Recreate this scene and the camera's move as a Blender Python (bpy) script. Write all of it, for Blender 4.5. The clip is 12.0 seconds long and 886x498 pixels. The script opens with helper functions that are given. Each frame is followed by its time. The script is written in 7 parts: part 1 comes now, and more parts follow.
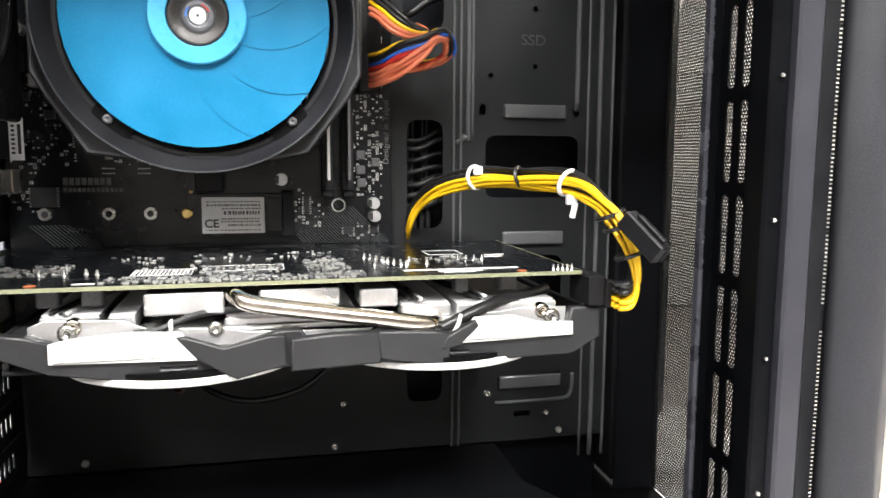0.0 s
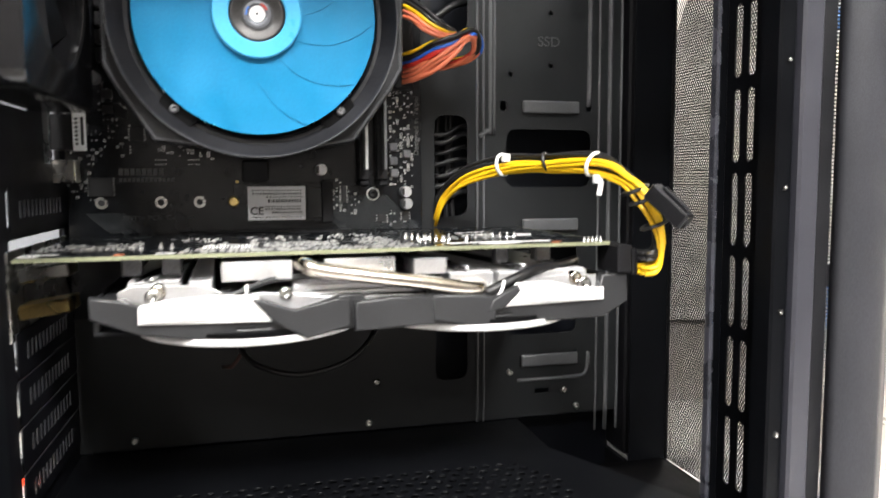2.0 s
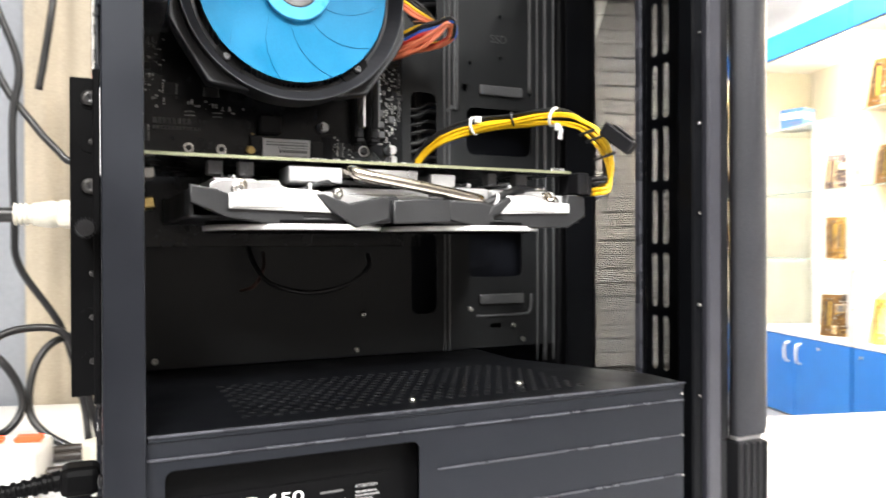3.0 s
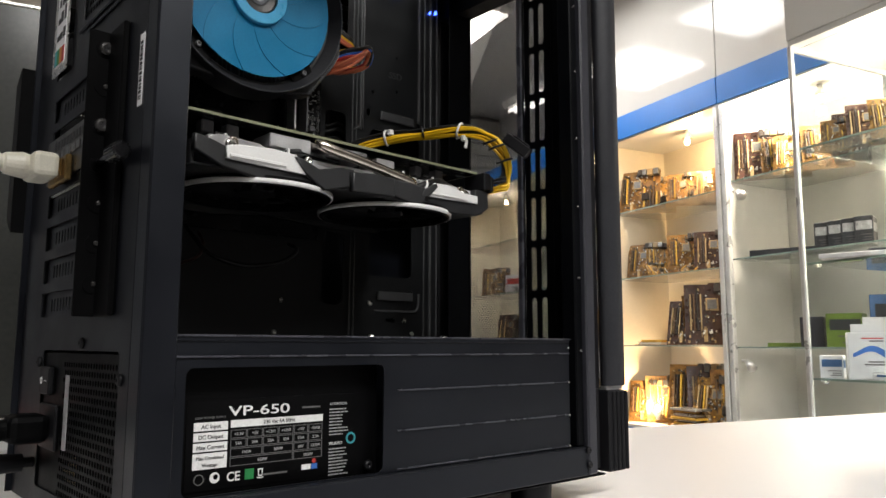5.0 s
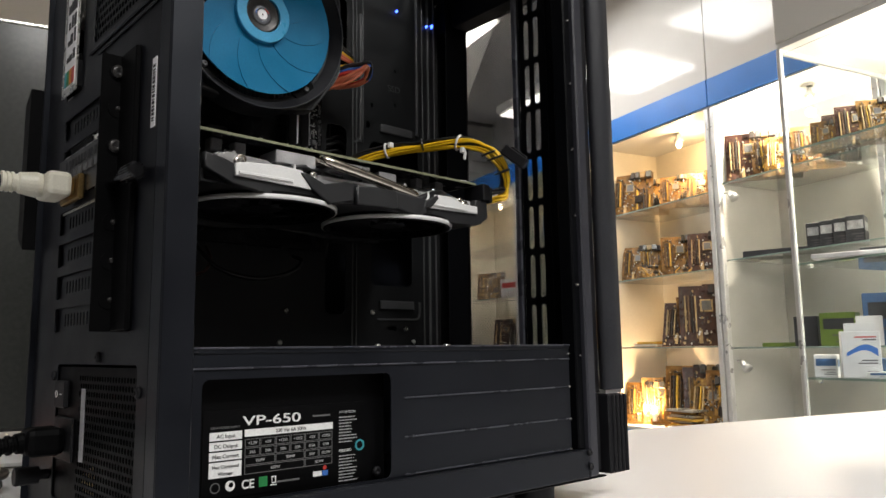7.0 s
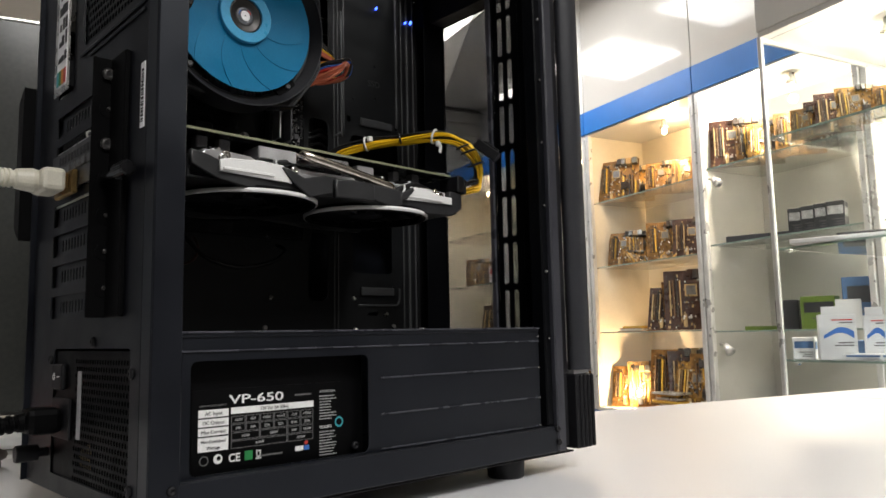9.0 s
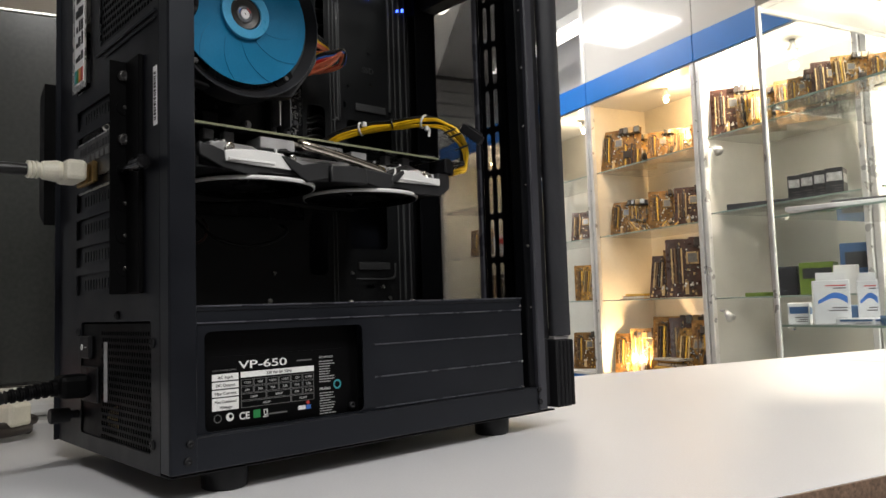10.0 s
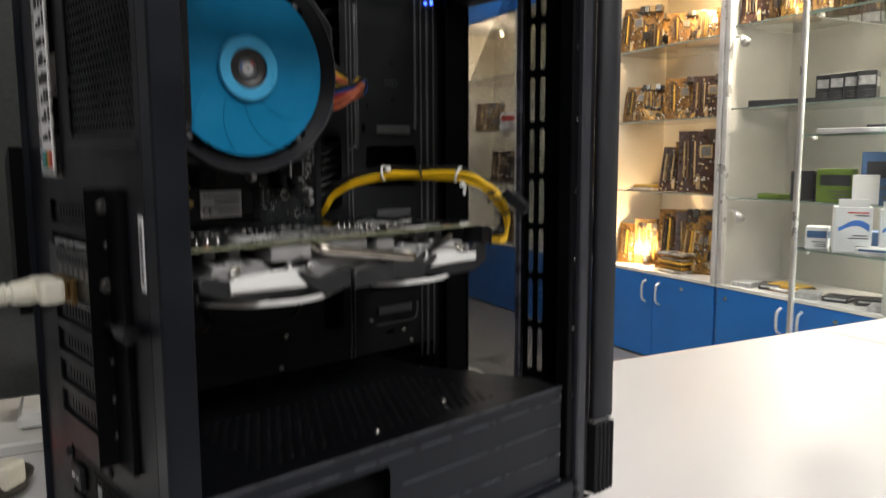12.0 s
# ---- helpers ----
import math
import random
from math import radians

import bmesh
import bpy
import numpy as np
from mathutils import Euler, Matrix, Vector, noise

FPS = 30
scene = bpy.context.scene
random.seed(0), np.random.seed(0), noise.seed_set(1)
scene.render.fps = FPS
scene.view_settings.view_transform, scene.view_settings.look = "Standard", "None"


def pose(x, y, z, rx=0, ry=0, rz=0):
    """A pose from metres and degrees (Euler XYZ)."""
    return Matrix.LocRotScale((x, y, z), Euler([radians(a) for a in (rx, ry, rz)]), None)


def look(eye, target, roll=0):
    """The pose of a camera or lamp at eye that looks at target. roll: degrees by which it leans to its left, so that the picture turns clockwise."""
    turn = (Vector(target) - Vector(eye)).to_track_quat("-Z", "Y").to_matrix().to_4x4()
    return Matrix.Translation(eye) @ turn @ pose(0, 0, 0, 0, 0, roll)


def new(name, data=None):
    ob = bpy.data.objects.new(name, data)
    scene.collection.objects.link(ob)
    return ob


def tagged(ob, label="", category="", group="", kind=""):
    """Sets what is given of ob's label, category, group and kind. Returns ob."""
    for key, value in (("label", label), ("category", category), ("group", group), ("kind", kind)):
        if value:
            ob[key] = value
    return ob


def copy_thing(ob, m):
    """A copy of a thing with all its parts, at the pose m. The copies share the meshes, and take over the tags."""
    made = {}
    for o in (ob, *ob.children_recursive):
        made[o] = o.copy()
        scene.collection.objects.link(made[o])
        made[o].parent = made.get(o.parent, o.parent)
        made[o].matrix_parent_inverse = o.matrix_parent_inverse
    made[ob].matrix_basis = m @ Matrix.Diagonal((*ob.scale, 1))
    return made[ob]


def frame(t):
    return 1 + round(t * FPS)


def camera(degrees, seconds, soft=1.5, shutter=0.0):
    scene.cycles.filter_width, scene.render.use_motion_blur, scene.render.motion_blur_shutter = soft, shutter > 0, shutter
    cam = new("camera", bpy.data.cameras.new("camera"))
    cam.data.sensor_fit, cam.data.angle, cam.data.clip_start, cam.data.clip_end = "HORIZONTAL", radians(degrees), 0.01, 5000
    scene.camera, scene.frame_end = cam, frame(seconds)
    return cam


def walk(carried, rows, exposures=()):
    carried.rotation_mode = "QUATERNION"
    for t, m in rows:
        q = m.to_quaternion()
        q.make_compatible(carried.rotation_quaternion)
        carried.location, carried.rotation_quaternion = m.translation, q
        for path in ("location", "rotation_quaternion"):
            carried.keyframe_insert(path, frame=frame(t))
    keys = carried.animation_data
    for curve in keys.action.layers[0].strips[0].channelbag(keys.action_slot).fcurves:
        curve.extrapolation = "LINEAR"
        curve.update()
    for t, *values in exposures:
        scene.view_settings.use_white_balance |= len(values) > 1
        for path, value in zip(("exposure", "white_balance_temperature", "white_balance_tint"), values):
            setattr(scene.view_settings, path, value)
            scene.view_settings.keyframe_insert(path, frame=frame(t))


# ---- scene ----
cam = camera(61.4, 12.0, 1.5, 0.5)
PATH = [
    (0, (-0.011, -0.01, 0.292), (0.404, 1.931, 0.048), 0.3),
    (0.5, (-0.019, -0.008, 0.292), (0.396, 1.933, 0.052), 0.4),
    (1, (-0.016, -0.007, 0.289), (0.403, 1.932, 0.039), -0.0),
    (1.5, (-0.019, -0.012, 0.287), (0.392, 1.931, 0.044), -0.3),
    (2, (-0.047, -0.035, 0.274), (0.431, 1.898, 0.089), -0.3),
    (2.3, (-0.088, -0.043, 0.245), (0.551, 1.848, 0.115), -0.1),
    (2.5, (-0.1, -0.064, 0.236), (0.509, 1.84, 0.155), -0.2),
    (2.8, (-0.131, -0.081, 0.213), (0.583, 1.787, 0.201), -0.1),
    (3, (-0.149, -0.098, 0.201), (0.686, 1.719, 0.189), -0.2),
    (3.3, (-0.177, -0.098, 0.185), (0.822, 1.635, 0.226), 0.2),
    (3.5, (-0.197, -0.105, 0.175), (0.9, 1.564, 0.262), 0.1),
    (3.7, (-0.214, -0.111, 0.162), (0.955, 1.508, 0.27), 0.6),
    (5.3, (-0.271, -0.108, 0.116), (1.058, 1.364, 0.378), -0.3),
    (5.5, (-0.271, -0.109, 0.116), (1.064, 1.358, 0.373), -0.5),
    (6, (-0.274, -0.111, 0.117), (1.059, 1.358, 0.372), -0.7),
    (6.5, (-0.279, -0.113, 0.119), (1.048, 1.359, 0.388), -0.8),
    (8.5, (-0.287, -0.129, 0.118), (1.06, 1.326, 0.378), -1.0),
    (9, (-0.295, -0.145, 0.117), (1.057, 1.311, 0.349), -1.2),
    (9.5, (-0.316, -0.18, 0.116), (1.028, 1.29, 0.293), -2.2),
    (10, (-0.318, -0.192, 0.117), (1.024, 1.284, 0.27), -1.9),
    (10.5, (-0.322, -0.195, 0.122), (1.014, 1.284, 0.287), -1.8),
    (11, (-0.323, -0.191, 0.121), (1.014, 1.288, 0.28), -1.7),
    (11.5, (-0.298, -0.15, 0.141), (1.035, 1.339, 0.206), -2.2),
    (11.6, (-0.287, -0.133, 0.159), (1.045, 1.359, 0.154), -2.1),
    (11.7, (-0.279, -0.119, 0.187), (1.045, 1.379, 0.114), -2.1),
    (11.8, (-0.275, -0.114, 0.221), (1.046, 1.382, 0.089), -1.8),
    (11.9, (-0.277, -0.116, 0.257), (1.049, 1.369, 0.068), -1.2),
    (12, (-0.28, -0.114, 0.294), (1.053, 1.357, 0.051), -0.2),
]
EXPOSURES = [(0, 0.88), (1.9, 0.88), (2.5, 0.95), (3.2, 0.95), (3.7, 0.6), (4.6, -0.7), (5.3, -1.08), (8.3, -1.12), (9.2, -1.14), (10.4, -1.24), (11.4, -1.24), (12, -1.14)]
walk(cam, [(t, look(eye, target, roll)) for t, eye, target, roll in PATH], EXPOSURES)

# ---- light ----
world = bpy.data.worlds.new("world")
scene.world = world
world.use_nodes = True
world.node_tree.nodes["Background"].inputs[0].default_value = (0.75, 0.8, 0.9, 1)
world.node_tree.nodes["Background"].inputs[1].default_value = 0.05

TURN = -15.5                      # the shop stands at an angle to the computer case
SHOP = pose(0, 0, 0, 0, 0, TURN)  # shop frame: x across the shelves' depth, y along the shelves
HERE = Matrix.Identity(4)
TABLE, FLOOR, CEILING = 0.010, -0.735, 2.05
# First three are unseen, added to light the case; the rest follow reflected glare.
CEILING_LAMPS = [(-0.30, -1.45, 72.0), (0.95, -1.45, 72.0), (-0.30, -3.05, 32.0), (1.68, 2.62, 20.0), (1.62, 3.62, 52.0)]


def area_lamp(name, m, sx, sy, watts, colour):
    data = bpy.data.lights.new(name, "AREA")
    data.shape, data.size, data.size_y, data.energy, data.color = "RECTANGLE", sx, sy, watts, colour
    ob = new(name, data)
    ob.matrix_basis = m
    return ob


for lx, ly, watts in CEILING_LAMPS:
    area_lamp("ceiling_lamp_light", SHOP @ pose(lx, ly, CEILING - 0.075), 0.58, 0.58, watts, (1.0, 0.985, 0.965))


# ---- materials ----
def material(name, colour, rough=0.5, metal=0.0, grain=300.0, vary=0.15, bump=0.0, blotch=12.0, blotch_vary=0.12, spec=0.5,
             rough_vary=0.1, random_vary=0.0, coat=0.0, bump_scale=None):
    """Painted or bare surface: two scales of variation in colour and gloss, fine relief."""
    m = bpy.data.materials.new(name)
    m.use_nodes = True
    nt = m.node_tree
    b = nt.nodes["Principled BSDF"]
    b.inputs["Metallic"].default_value = metal
    b.inputs["Specular IOR Level"].default_value = spec
    b.inputs["Coat Weight"].default_value = coat
    tc = nt.nodes.new("ShaderNodeTexCoord")
    n1, n2 = nt.nodes.new("ShaderNodeTexNoise"), nt.nodes.new("ShaderNodeTexNoise")
    n1.inputs["Scale"].default_value, n2.inputs["Scale"].default_value = grain, blotch
    n1.inputs["Detail"].default_value, n2.inputs["Detail"].default_value = 3, 4
    for n in (n1, n2):
        nt.links.new(tc.outputs["Object"], n.inputs["Vector"])

    def ranged(src, lo, hi):
        r = nt.nodes.new("ShaderNodeMapRange")
        r.inputs["From Min"].default_value, r.inputs["From Max"].default_value = 0.3, 0.7
        r.inputs["To Min"].default_value, r.inputs["To Max"].default_value = lo, hi
        nt.links.new(src, r.inputs["Value"])
        return r.outputs["Result"]

    def times(a, c):
        x = nt.nodes.new("ShaderNodeMath")
        x.operation = "MULTIPLY"
        nt.links.new(a, x.inputs[0])
        nt.links.new(c, x.inputs[1])
        return x.outputs[0]

    f = times(ranged(n1.outputs["Fac"], 1 - vary, 1 + vary), ranged(n2.outputs["Fac"], 1 - blotch_vary, 1 + blotch_vary))
    if random_vary:
        oi = nt.nodes.new("ShaderNodeObjectInfo")
        r = nt.nodes.new("ShaderNodeMapRange")
        r.inputs["To Min"].default_value, r.inputs["To Max"].default_value = 1 - random_vary, 1 + random_vary
        nt.links.new(oi.outputs["Random"], r.inputs["Value"])
        f = times(f, r.outputs["Result"])
    mix = nt.nodes.new("ShaderNodeVectorMath")
    mix.operation = "SCALE"
    mix.inputs[0].default_value = colour[:3]
    nt.links.new(f, mix.inputs["Scale"])
    nt.links.new(mix.outputs[0], b.inputs["Base Color"])
    nt.links.new(ranged(n2.outputs["Fac"], max(0.02, rough - rough_vary), min(1, rough + rough_vary)), b.inputs["Roughness"])
    if bump:
        bp = nt.nodes.new("ShaderNodeBump")
        bp.inputs["Strength"].default_value, bp.inputs["Distance"].default_value = bump, 0.0005
        src = n1
        if bump_scale:
            src = nt.nodes.new("ShaderNodeTexNoise")
            src.inputs["Scale"].default_value = bump_scale
            nt.links.new(tc.outputs["Object"], src.inputs["Vector"])
        nt.links.new(src.outputs["Fac"], bp.inputs["Height"])
        nt.links.new(bp.outputs["Normal"], b.inputs["Normal"])
    return m


def glass(name, tint=(0.95, 0.98, 0.97), rough=0.0):
    m = bpy.data.materials.new(name)
    m.use_nodes = True
    b = m.node_tree.nodes["Principled BSDF"]
    b.inputs["Base Color"].default_value = (*tint, 1)
    b.inputs["Transmission Weight"].default_value = 1.0
    b.inputs["Roughness"].default_value = rough
    b.inputs["IOR"].default_value = 1.45
    return m


def glow(name, colour, strength):
    m = bpy.data.materials.new(name)
    m.use_nodes = True
    b = m.node_tree.nodes["Principled BSDF"]
    b.inputs["Base Color"].default_value = (*colour, 1)
    b.inputs["Emission Color"].default_value = (*colour, 1)
    b.inputs["Emission Strength"].default_value = strength
    return m


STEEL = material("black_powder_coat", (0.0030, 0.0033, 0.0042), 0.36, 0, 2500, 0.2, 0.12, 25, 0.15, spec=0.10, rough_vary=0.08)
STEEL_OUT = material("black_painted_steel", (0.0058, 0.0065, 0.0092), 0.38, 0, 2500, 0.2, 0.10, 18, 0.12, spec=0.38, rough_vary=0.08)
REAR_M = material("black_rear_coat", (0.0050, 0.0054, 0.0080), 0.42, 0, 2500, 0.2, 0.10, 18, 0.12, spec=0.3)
# Highlights along lips, pressed lines and fold are painted in with this lighter coat.
EDGE_GLINT_M = material("painted_edge_glint", (0.050, 0.052, 0.064), 0.30, 0, 1500, 0.3, 0.10, 60, 0.4)
# Blue tint put into the reflected sheen of the outer steel.
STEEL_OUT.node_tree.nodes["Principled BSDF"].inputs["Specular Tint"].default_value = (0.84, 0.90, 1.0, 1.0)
# Lighter copies of the case black: the room light they catch is painted in.
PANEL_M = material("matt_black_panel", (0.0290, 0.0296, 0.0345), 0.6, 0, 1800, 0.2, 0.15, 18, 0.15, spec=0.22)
COLUMN_M = material("column_steel_painted_sheen", (0.0320, 0.0326, 0.0410), 0.40, 0, 2500, 0.2, 0.10, 18, 0.12, spec=0.5)
# Tray coat again, lightened: the shine on pressed ribs is put into its colour.
RIB_SHINE_M = material("tray_coat_painted_shine", (0.085, 0.088, 0.092), 0.22, 0, 2500, 0.15, 0.10, 25, 0.12, spec=0.7, rough_vary=0.05)
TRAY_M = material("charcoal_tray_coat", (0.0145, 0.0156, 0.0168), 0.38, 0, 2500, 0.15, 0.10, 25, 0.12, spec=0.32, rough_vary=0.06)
PLASTIC = material("black_plastic", (0.0075, 0.0075, 0.009), 0.5, 0, 1500, 0.2, 0.15, 40, 0.15, spec=0.28)
GLOSS_BLACK = material("gloss_black_plastic", (0.008, 0.008, 0.009), 0.12, 0, 800, 0.2, 0, 30, 0.15, rough_vary=0.05)
SHROUD_M = material("dark_grey_plastic", (0.0175, 0.018, 0.0195), 0.46, 0, 1800, 0.15, 0.2, 40, 0.12)
WHITE_PL = material("white_plastic", (0.78, 0.78, 0.77), 0.38, 0, 900, 0.04, 0.05, 30, 0.05)
IVORY = material("ivory_plastic", (0.72, 0.69, 0.58), 0.45, 0, 900, 0.06, 0.1, 50, 0.08)
FAN_BLUE = material("blue_fan_plastic", (0.004, 0.165, 0.335), 0.38, 0, 700, 0.06, 0.05, 60, 0.08, spec=0.3)
FAN_RING = material("light_blue_plastic", (0.06, 0.38, 0.66), 0.35, 0, 700, 0.06, 0.05, 60, 0.08)
FRAME_M = material("grey_black_fan_frame", (0.0105, 0.011, 0.0135), 0.40, 0, 900, 0.25, 0.15, 40, 0.2)
FRAME_EDGE = material("lighter_frame_edge", (0.055, 0.057, 0.062), 0.35, 0, 900, 0.2, 0.1, 80, 0.3)
STEEL_DULL = material("dull_steel", (0.20, 0.20, 0.20), 0.42, 0.8, 900, 0.2, 0.1, 60, 0.2)
GOLD_DULL = material("dull_gold_plate", (0.30, 0.20, 0.08), 0.4, 0.9, 900, 0.2, 0.1, 60, 0.2)
HUB_DARK = material("dark_brushed_foil", (0.045, 0.043, 0.042), 0.35, 0.4, 900, 0.2, 0.1, 60, 0.3)
HUB_GREY = material("brushed_hub_foil", (0.13, 0.135, 0.15), 0.42, 0.5, 900, 0.15, 0.1, 60, 0.2)
ALU = material("brushed_aluminium", (0.75, 0.75, 0.76), 0.36, 0.9, 900, 0.05, 0.03, 40, 0.06)
STEEL_BARE = material("zinc_steel", (0.62, 0.61, 0.58), 0.28, 1.0, 1500, 0.15, 0.1, 60, 0.15)
NICKEL = material("nickel_plated_copper", (0.72, 0.66, 0.58), 0.18, 1.0, 900, 0.08, 0.05, 60, 0.15)
BRASS = material("gold_plated_brass", (0.75, 0.55, 0.22), 0.3, 1.0, 900, 0.1, 0.05)
PCB = material("black_circuit_board", (0.0044, 0.0052, 0.0066), 0.24, 0, 1200, 0.3, 0.1, 90, 0.25, spec=0.42, rough_vary=0.06)
PCB_EDGE = material("fibreglass_board_edge", (0.21, 0.22, 0.135), 0.55, 0, 900, 0.12, 0.1)
TRACE = material("grey_board_traces", (0.05, 0.055, 0.058), 0.3, 0, 900, 0.2)
SILK = material("white_silkscreen", (0.80, 0.80, 0.79), 0.6, 0, 900, 0.1)
SILK_DIM = material("grey_silkscreen", (0.13, 0.13, 0.13), 0.5, 0, 900, 0.1)
PRINT_GREY = material("light_grey_print", (0.42, 0.42, 0.42), 0.6, 0, 900, 0.1)
SOLDER = material("tin_solder", (0.72, 0.72, 0.70), 0.3, 0.85, 900, 0.2, 0.1)
CHIP = material("black_chip", (0.016, 0.016, 0.017), 0.4, 0, 900, 0.2, 0.1)
CHIP_GREY = material("grey_ferrite", (0.10, 0.10, 0.105), 0.5, 0, 900, 0.2, 0.1)
YELLOW = material("yellow_wire", (0.82, 0.50, 0.012), 0.4, 0, 600, 0.05, 0.05, 80, 0.08)
BLACKW = material("black_wire", (0.012, 0.012, 0.013), 0.38, 0, 600, 0.15, 0.1)
ORANGE = material("orange_wire", (0.78, 0.21, 0.11), 0.4, 0, 600, 0.05, 0.05)
REDW = material("red_wire", (0.55, 0.03, 0.02), 0.4, 0, 600, 0.05, 0.05)
BLUEW = material("blue_wire", (0.02, 0.12, 0.55), 0.4, 0, 600, 0.05, 0.05)
PAPER = material("white_label_paper", (0.90, 0.90, 0.91), 0.55, 0, 900, 0.03, 0.03, 60, 0.04)
INK = material("black_ink", (0.02, 0.02, 0.022), 0.55, 0, 900, 0.1)
PSU_M = material("black_psu_label", (0.0018, 0.0018, 0.0021), 0.5, 0, 1500, 0.2, 0.1, 30, 0.15, spec=0.09)
GREEN_INK = material("green_ink", (0.02, 0.22, 0.06), 0.5, 0, 900, 0.1)
BLUE_INK = material("blue_ink", (0.04, 0.15, 0.5), 0.5, 0, 900, 0.1)
TEAL_INK = material("teal_ink", (0.05, 0.33, 0.38), 0.5, 0, 900, 0.1)
RED_INK = material("red_ink", (0.5, 0.04, 0.03), 0.5, 0, 900, 0.1)
LAMINATE = material("light_grey_laminate", (0.66, 0.66, 0.68), 0.40, 0, 700, 0.03, 0.03, 3, 0.012, rough_vary=0.0)
WOOD_EDGE = material("brown_chipboard_edge", (0.20, 0.13, 0.09), 0.6, 0, 500, 0.4, 0.3, 60, 0.3)
BLUE_PANEL = material("blue_laminate", (0.012, 0.155, 0.53), 0.35, 0, 300, 0.05, 0.04, 8, 0.06, rough_vary=0.02)
WHITE_PANEL = material("white_laminate", (0.76, 0.755, 0.735), 0.24, 0, 300, 0.02, 0.02, 3, 0.03, rough_vary=0.01)
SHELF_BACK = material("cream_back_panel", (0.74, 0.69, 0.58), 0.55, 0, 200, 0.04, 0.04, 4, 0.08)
# Greyer copy of the back: weaker lamplight is put into its colour.
GREY_BACK = material("dim_lit_back_panel", (0.55, 0.55, 0.515), 0.5, 0, 200, 0.04, 0.04, 4, 0.08)
ALU_POST = material("anodised_aluminium_profile", (0.80, 0.80, 0.80), 0.35, 0.55, 300, 0.06, 0.05, 15, 0.08)
WALL_M = material("white_wall_paint", (0.76, 0.76, 0.78), 0.7, 0, 150, 0.04, 0.2, 3, 0.06)
CURTAIN_M = material("pale_blue_grey_curtain", (0.25, 0.262, 0.285), 0.8, 0, 150, 0.05, 0.2, 6, 0.1)
CEIL_M = material("white_ceiling_board", (0.78, 0.77, 0.75), 0.8, 0, 150, 0.05, 0.2, 2, 0.06)
FLOOR_M = material("grey_floor_tile", (0.22, 0.21, 0.20), 0.35, 0, 80, 0.08, 0.1, 2, 0.12)
GOLD_PCB = material("gold_brown_circuit_board", (0.24, 0.125, 0.036), 0.35, 0.2, 60, 0.35, 0.2, 25, 0.4, random_vary=0.3)
AMBER_PCB = material("amber_circuit_board", (0.36, 0.20, 0.055), 0.3, 0.25, 60, 0.35, 0.2, 25, 0.4, random_vary=0.3)
DARK_PCB = material("dark_brown_circuit_board", (0.070, 0.030, 0.022), 0.35, 0, 60, 0.3, 0.2, 25, 0.35, random_vary=0.3)
GOLD_BITS = material("yellow_slot_plastic", (0.68, 0.42, 0.06), 0.4, 0, 80, 0.1, 0.1, 20, 0.2, random_vary=0.25)
DARK_BITS = material("dark_component_plastic", (0.05, 0.04, 0.035), 0.45, 0, 80, 0.2, 0.1)
BEIGE_BITS = material("beige_component_plastic", (0.42, 0.30, 0.15), 0.5, 0, 80, 0.2, 0.1, 20, 0.2, random_vary=0.3)
BROWN_BITS = material("brown_component_plastic", (0.13, 0.075, 0.035), 0.5, 0, 80, 0.2, 0.1, 20, 0.2, random_vary=0.3)
BOX_WHITE = material("white_carton", (0.66, 0.67, 0.69), 0.55, 0, 60, 0.03, 0.05)
BOX_BLUE = material("blue_carton", (0.045, 0.11, 0.25), 0.5, 0, 60, 0.08, 0.05)
BOX_DARK = material("dark_carton", (0.03, 0.032, 0.04), 0.45, 0, 60, 0.15, 0.05)
SILVER_CARD = material("silver_printed_card", (0.46, 0.47, 0.49), 0.35, 0.2, 60, 0.15, 0.05, 30, 0.2)
BOX_GREEN = material("green_carton", (0.12, 0.19, 0.03), 0.5, 0, 60, 0.1, 0.05)
SCREEN = material("dark_glass_screen", (0.040, 0.043, 0.040), 0.16, 0, 200, 0.1, 0, 5, 0.1, rough_vary=0.0)
CLEAR = glass("clear_glass")
GLASS_EDGE = material("green_glass_edge", (0.25, 0.33, 0.30), 0.15, 0, 60, 0.1)
DARK_WALL = material("grey_brown_wall_paint", (0.16, 0.15, 0.145), 0.7, 0, 150, 0.05, 0.2, 3, 0.1)
FASCIA_M = material("glossy_white_fascia", (0.60, 0.585, 0.56), 0.07, 0, 300, 0.02, 0.01, 3, 0.03, rough_vary=0.01)
SHUTTER_M = material("grey_shutter_coat", (0.60, 0.59, 0.57), 0.45, 0, 200, 0.06, 0.05, 4, 0.12, random_vary=0.08)
CLOTH_M = material("beige_cloth", (0.40, 0.345, 0.265), 0.85, 0, 400, 0.08, 0.2, 8, 0.12)
BULB = glow("warm_halogen", (1.0, 0.72, 0.36), 60.0)
LAMP_WHITE = glow("white_lamp_diffuser", (1.0, 0.96, 0.9), 9.0)
LED_BLUE = glow("blue_led", (0.05, 0.12, 1.0), 14.0)
LED_RED = glow("red_switch_light", (1.0, 0.045, 0.012), 2.2)


# ---- building helpers ----
INV = {}


def thing(name, base, label, category, group="", frame_=HERE, kind=""):
    ob = new(name)
    ob.empty_display_size = 0.02
    ob.matrix_basis = frame_ @ Matrix.Translation(base)
    INV[ob.name] = Matrix.Translation(Vector(base)).inverted()
    return tagged(ob, label, category, group, kind)


def link_mesh(name, me, mat, parent=None, label="", kind=""):
    ob = new(name, me)
    if mat and not me.materials:
        me.materials.append(mat)
    if parent is not None:
        ob.parent = parent
        ob.matrix_parent_inverse = INV.get(parent.name, HERE)
    return tagged(ob, label, kind=kind)


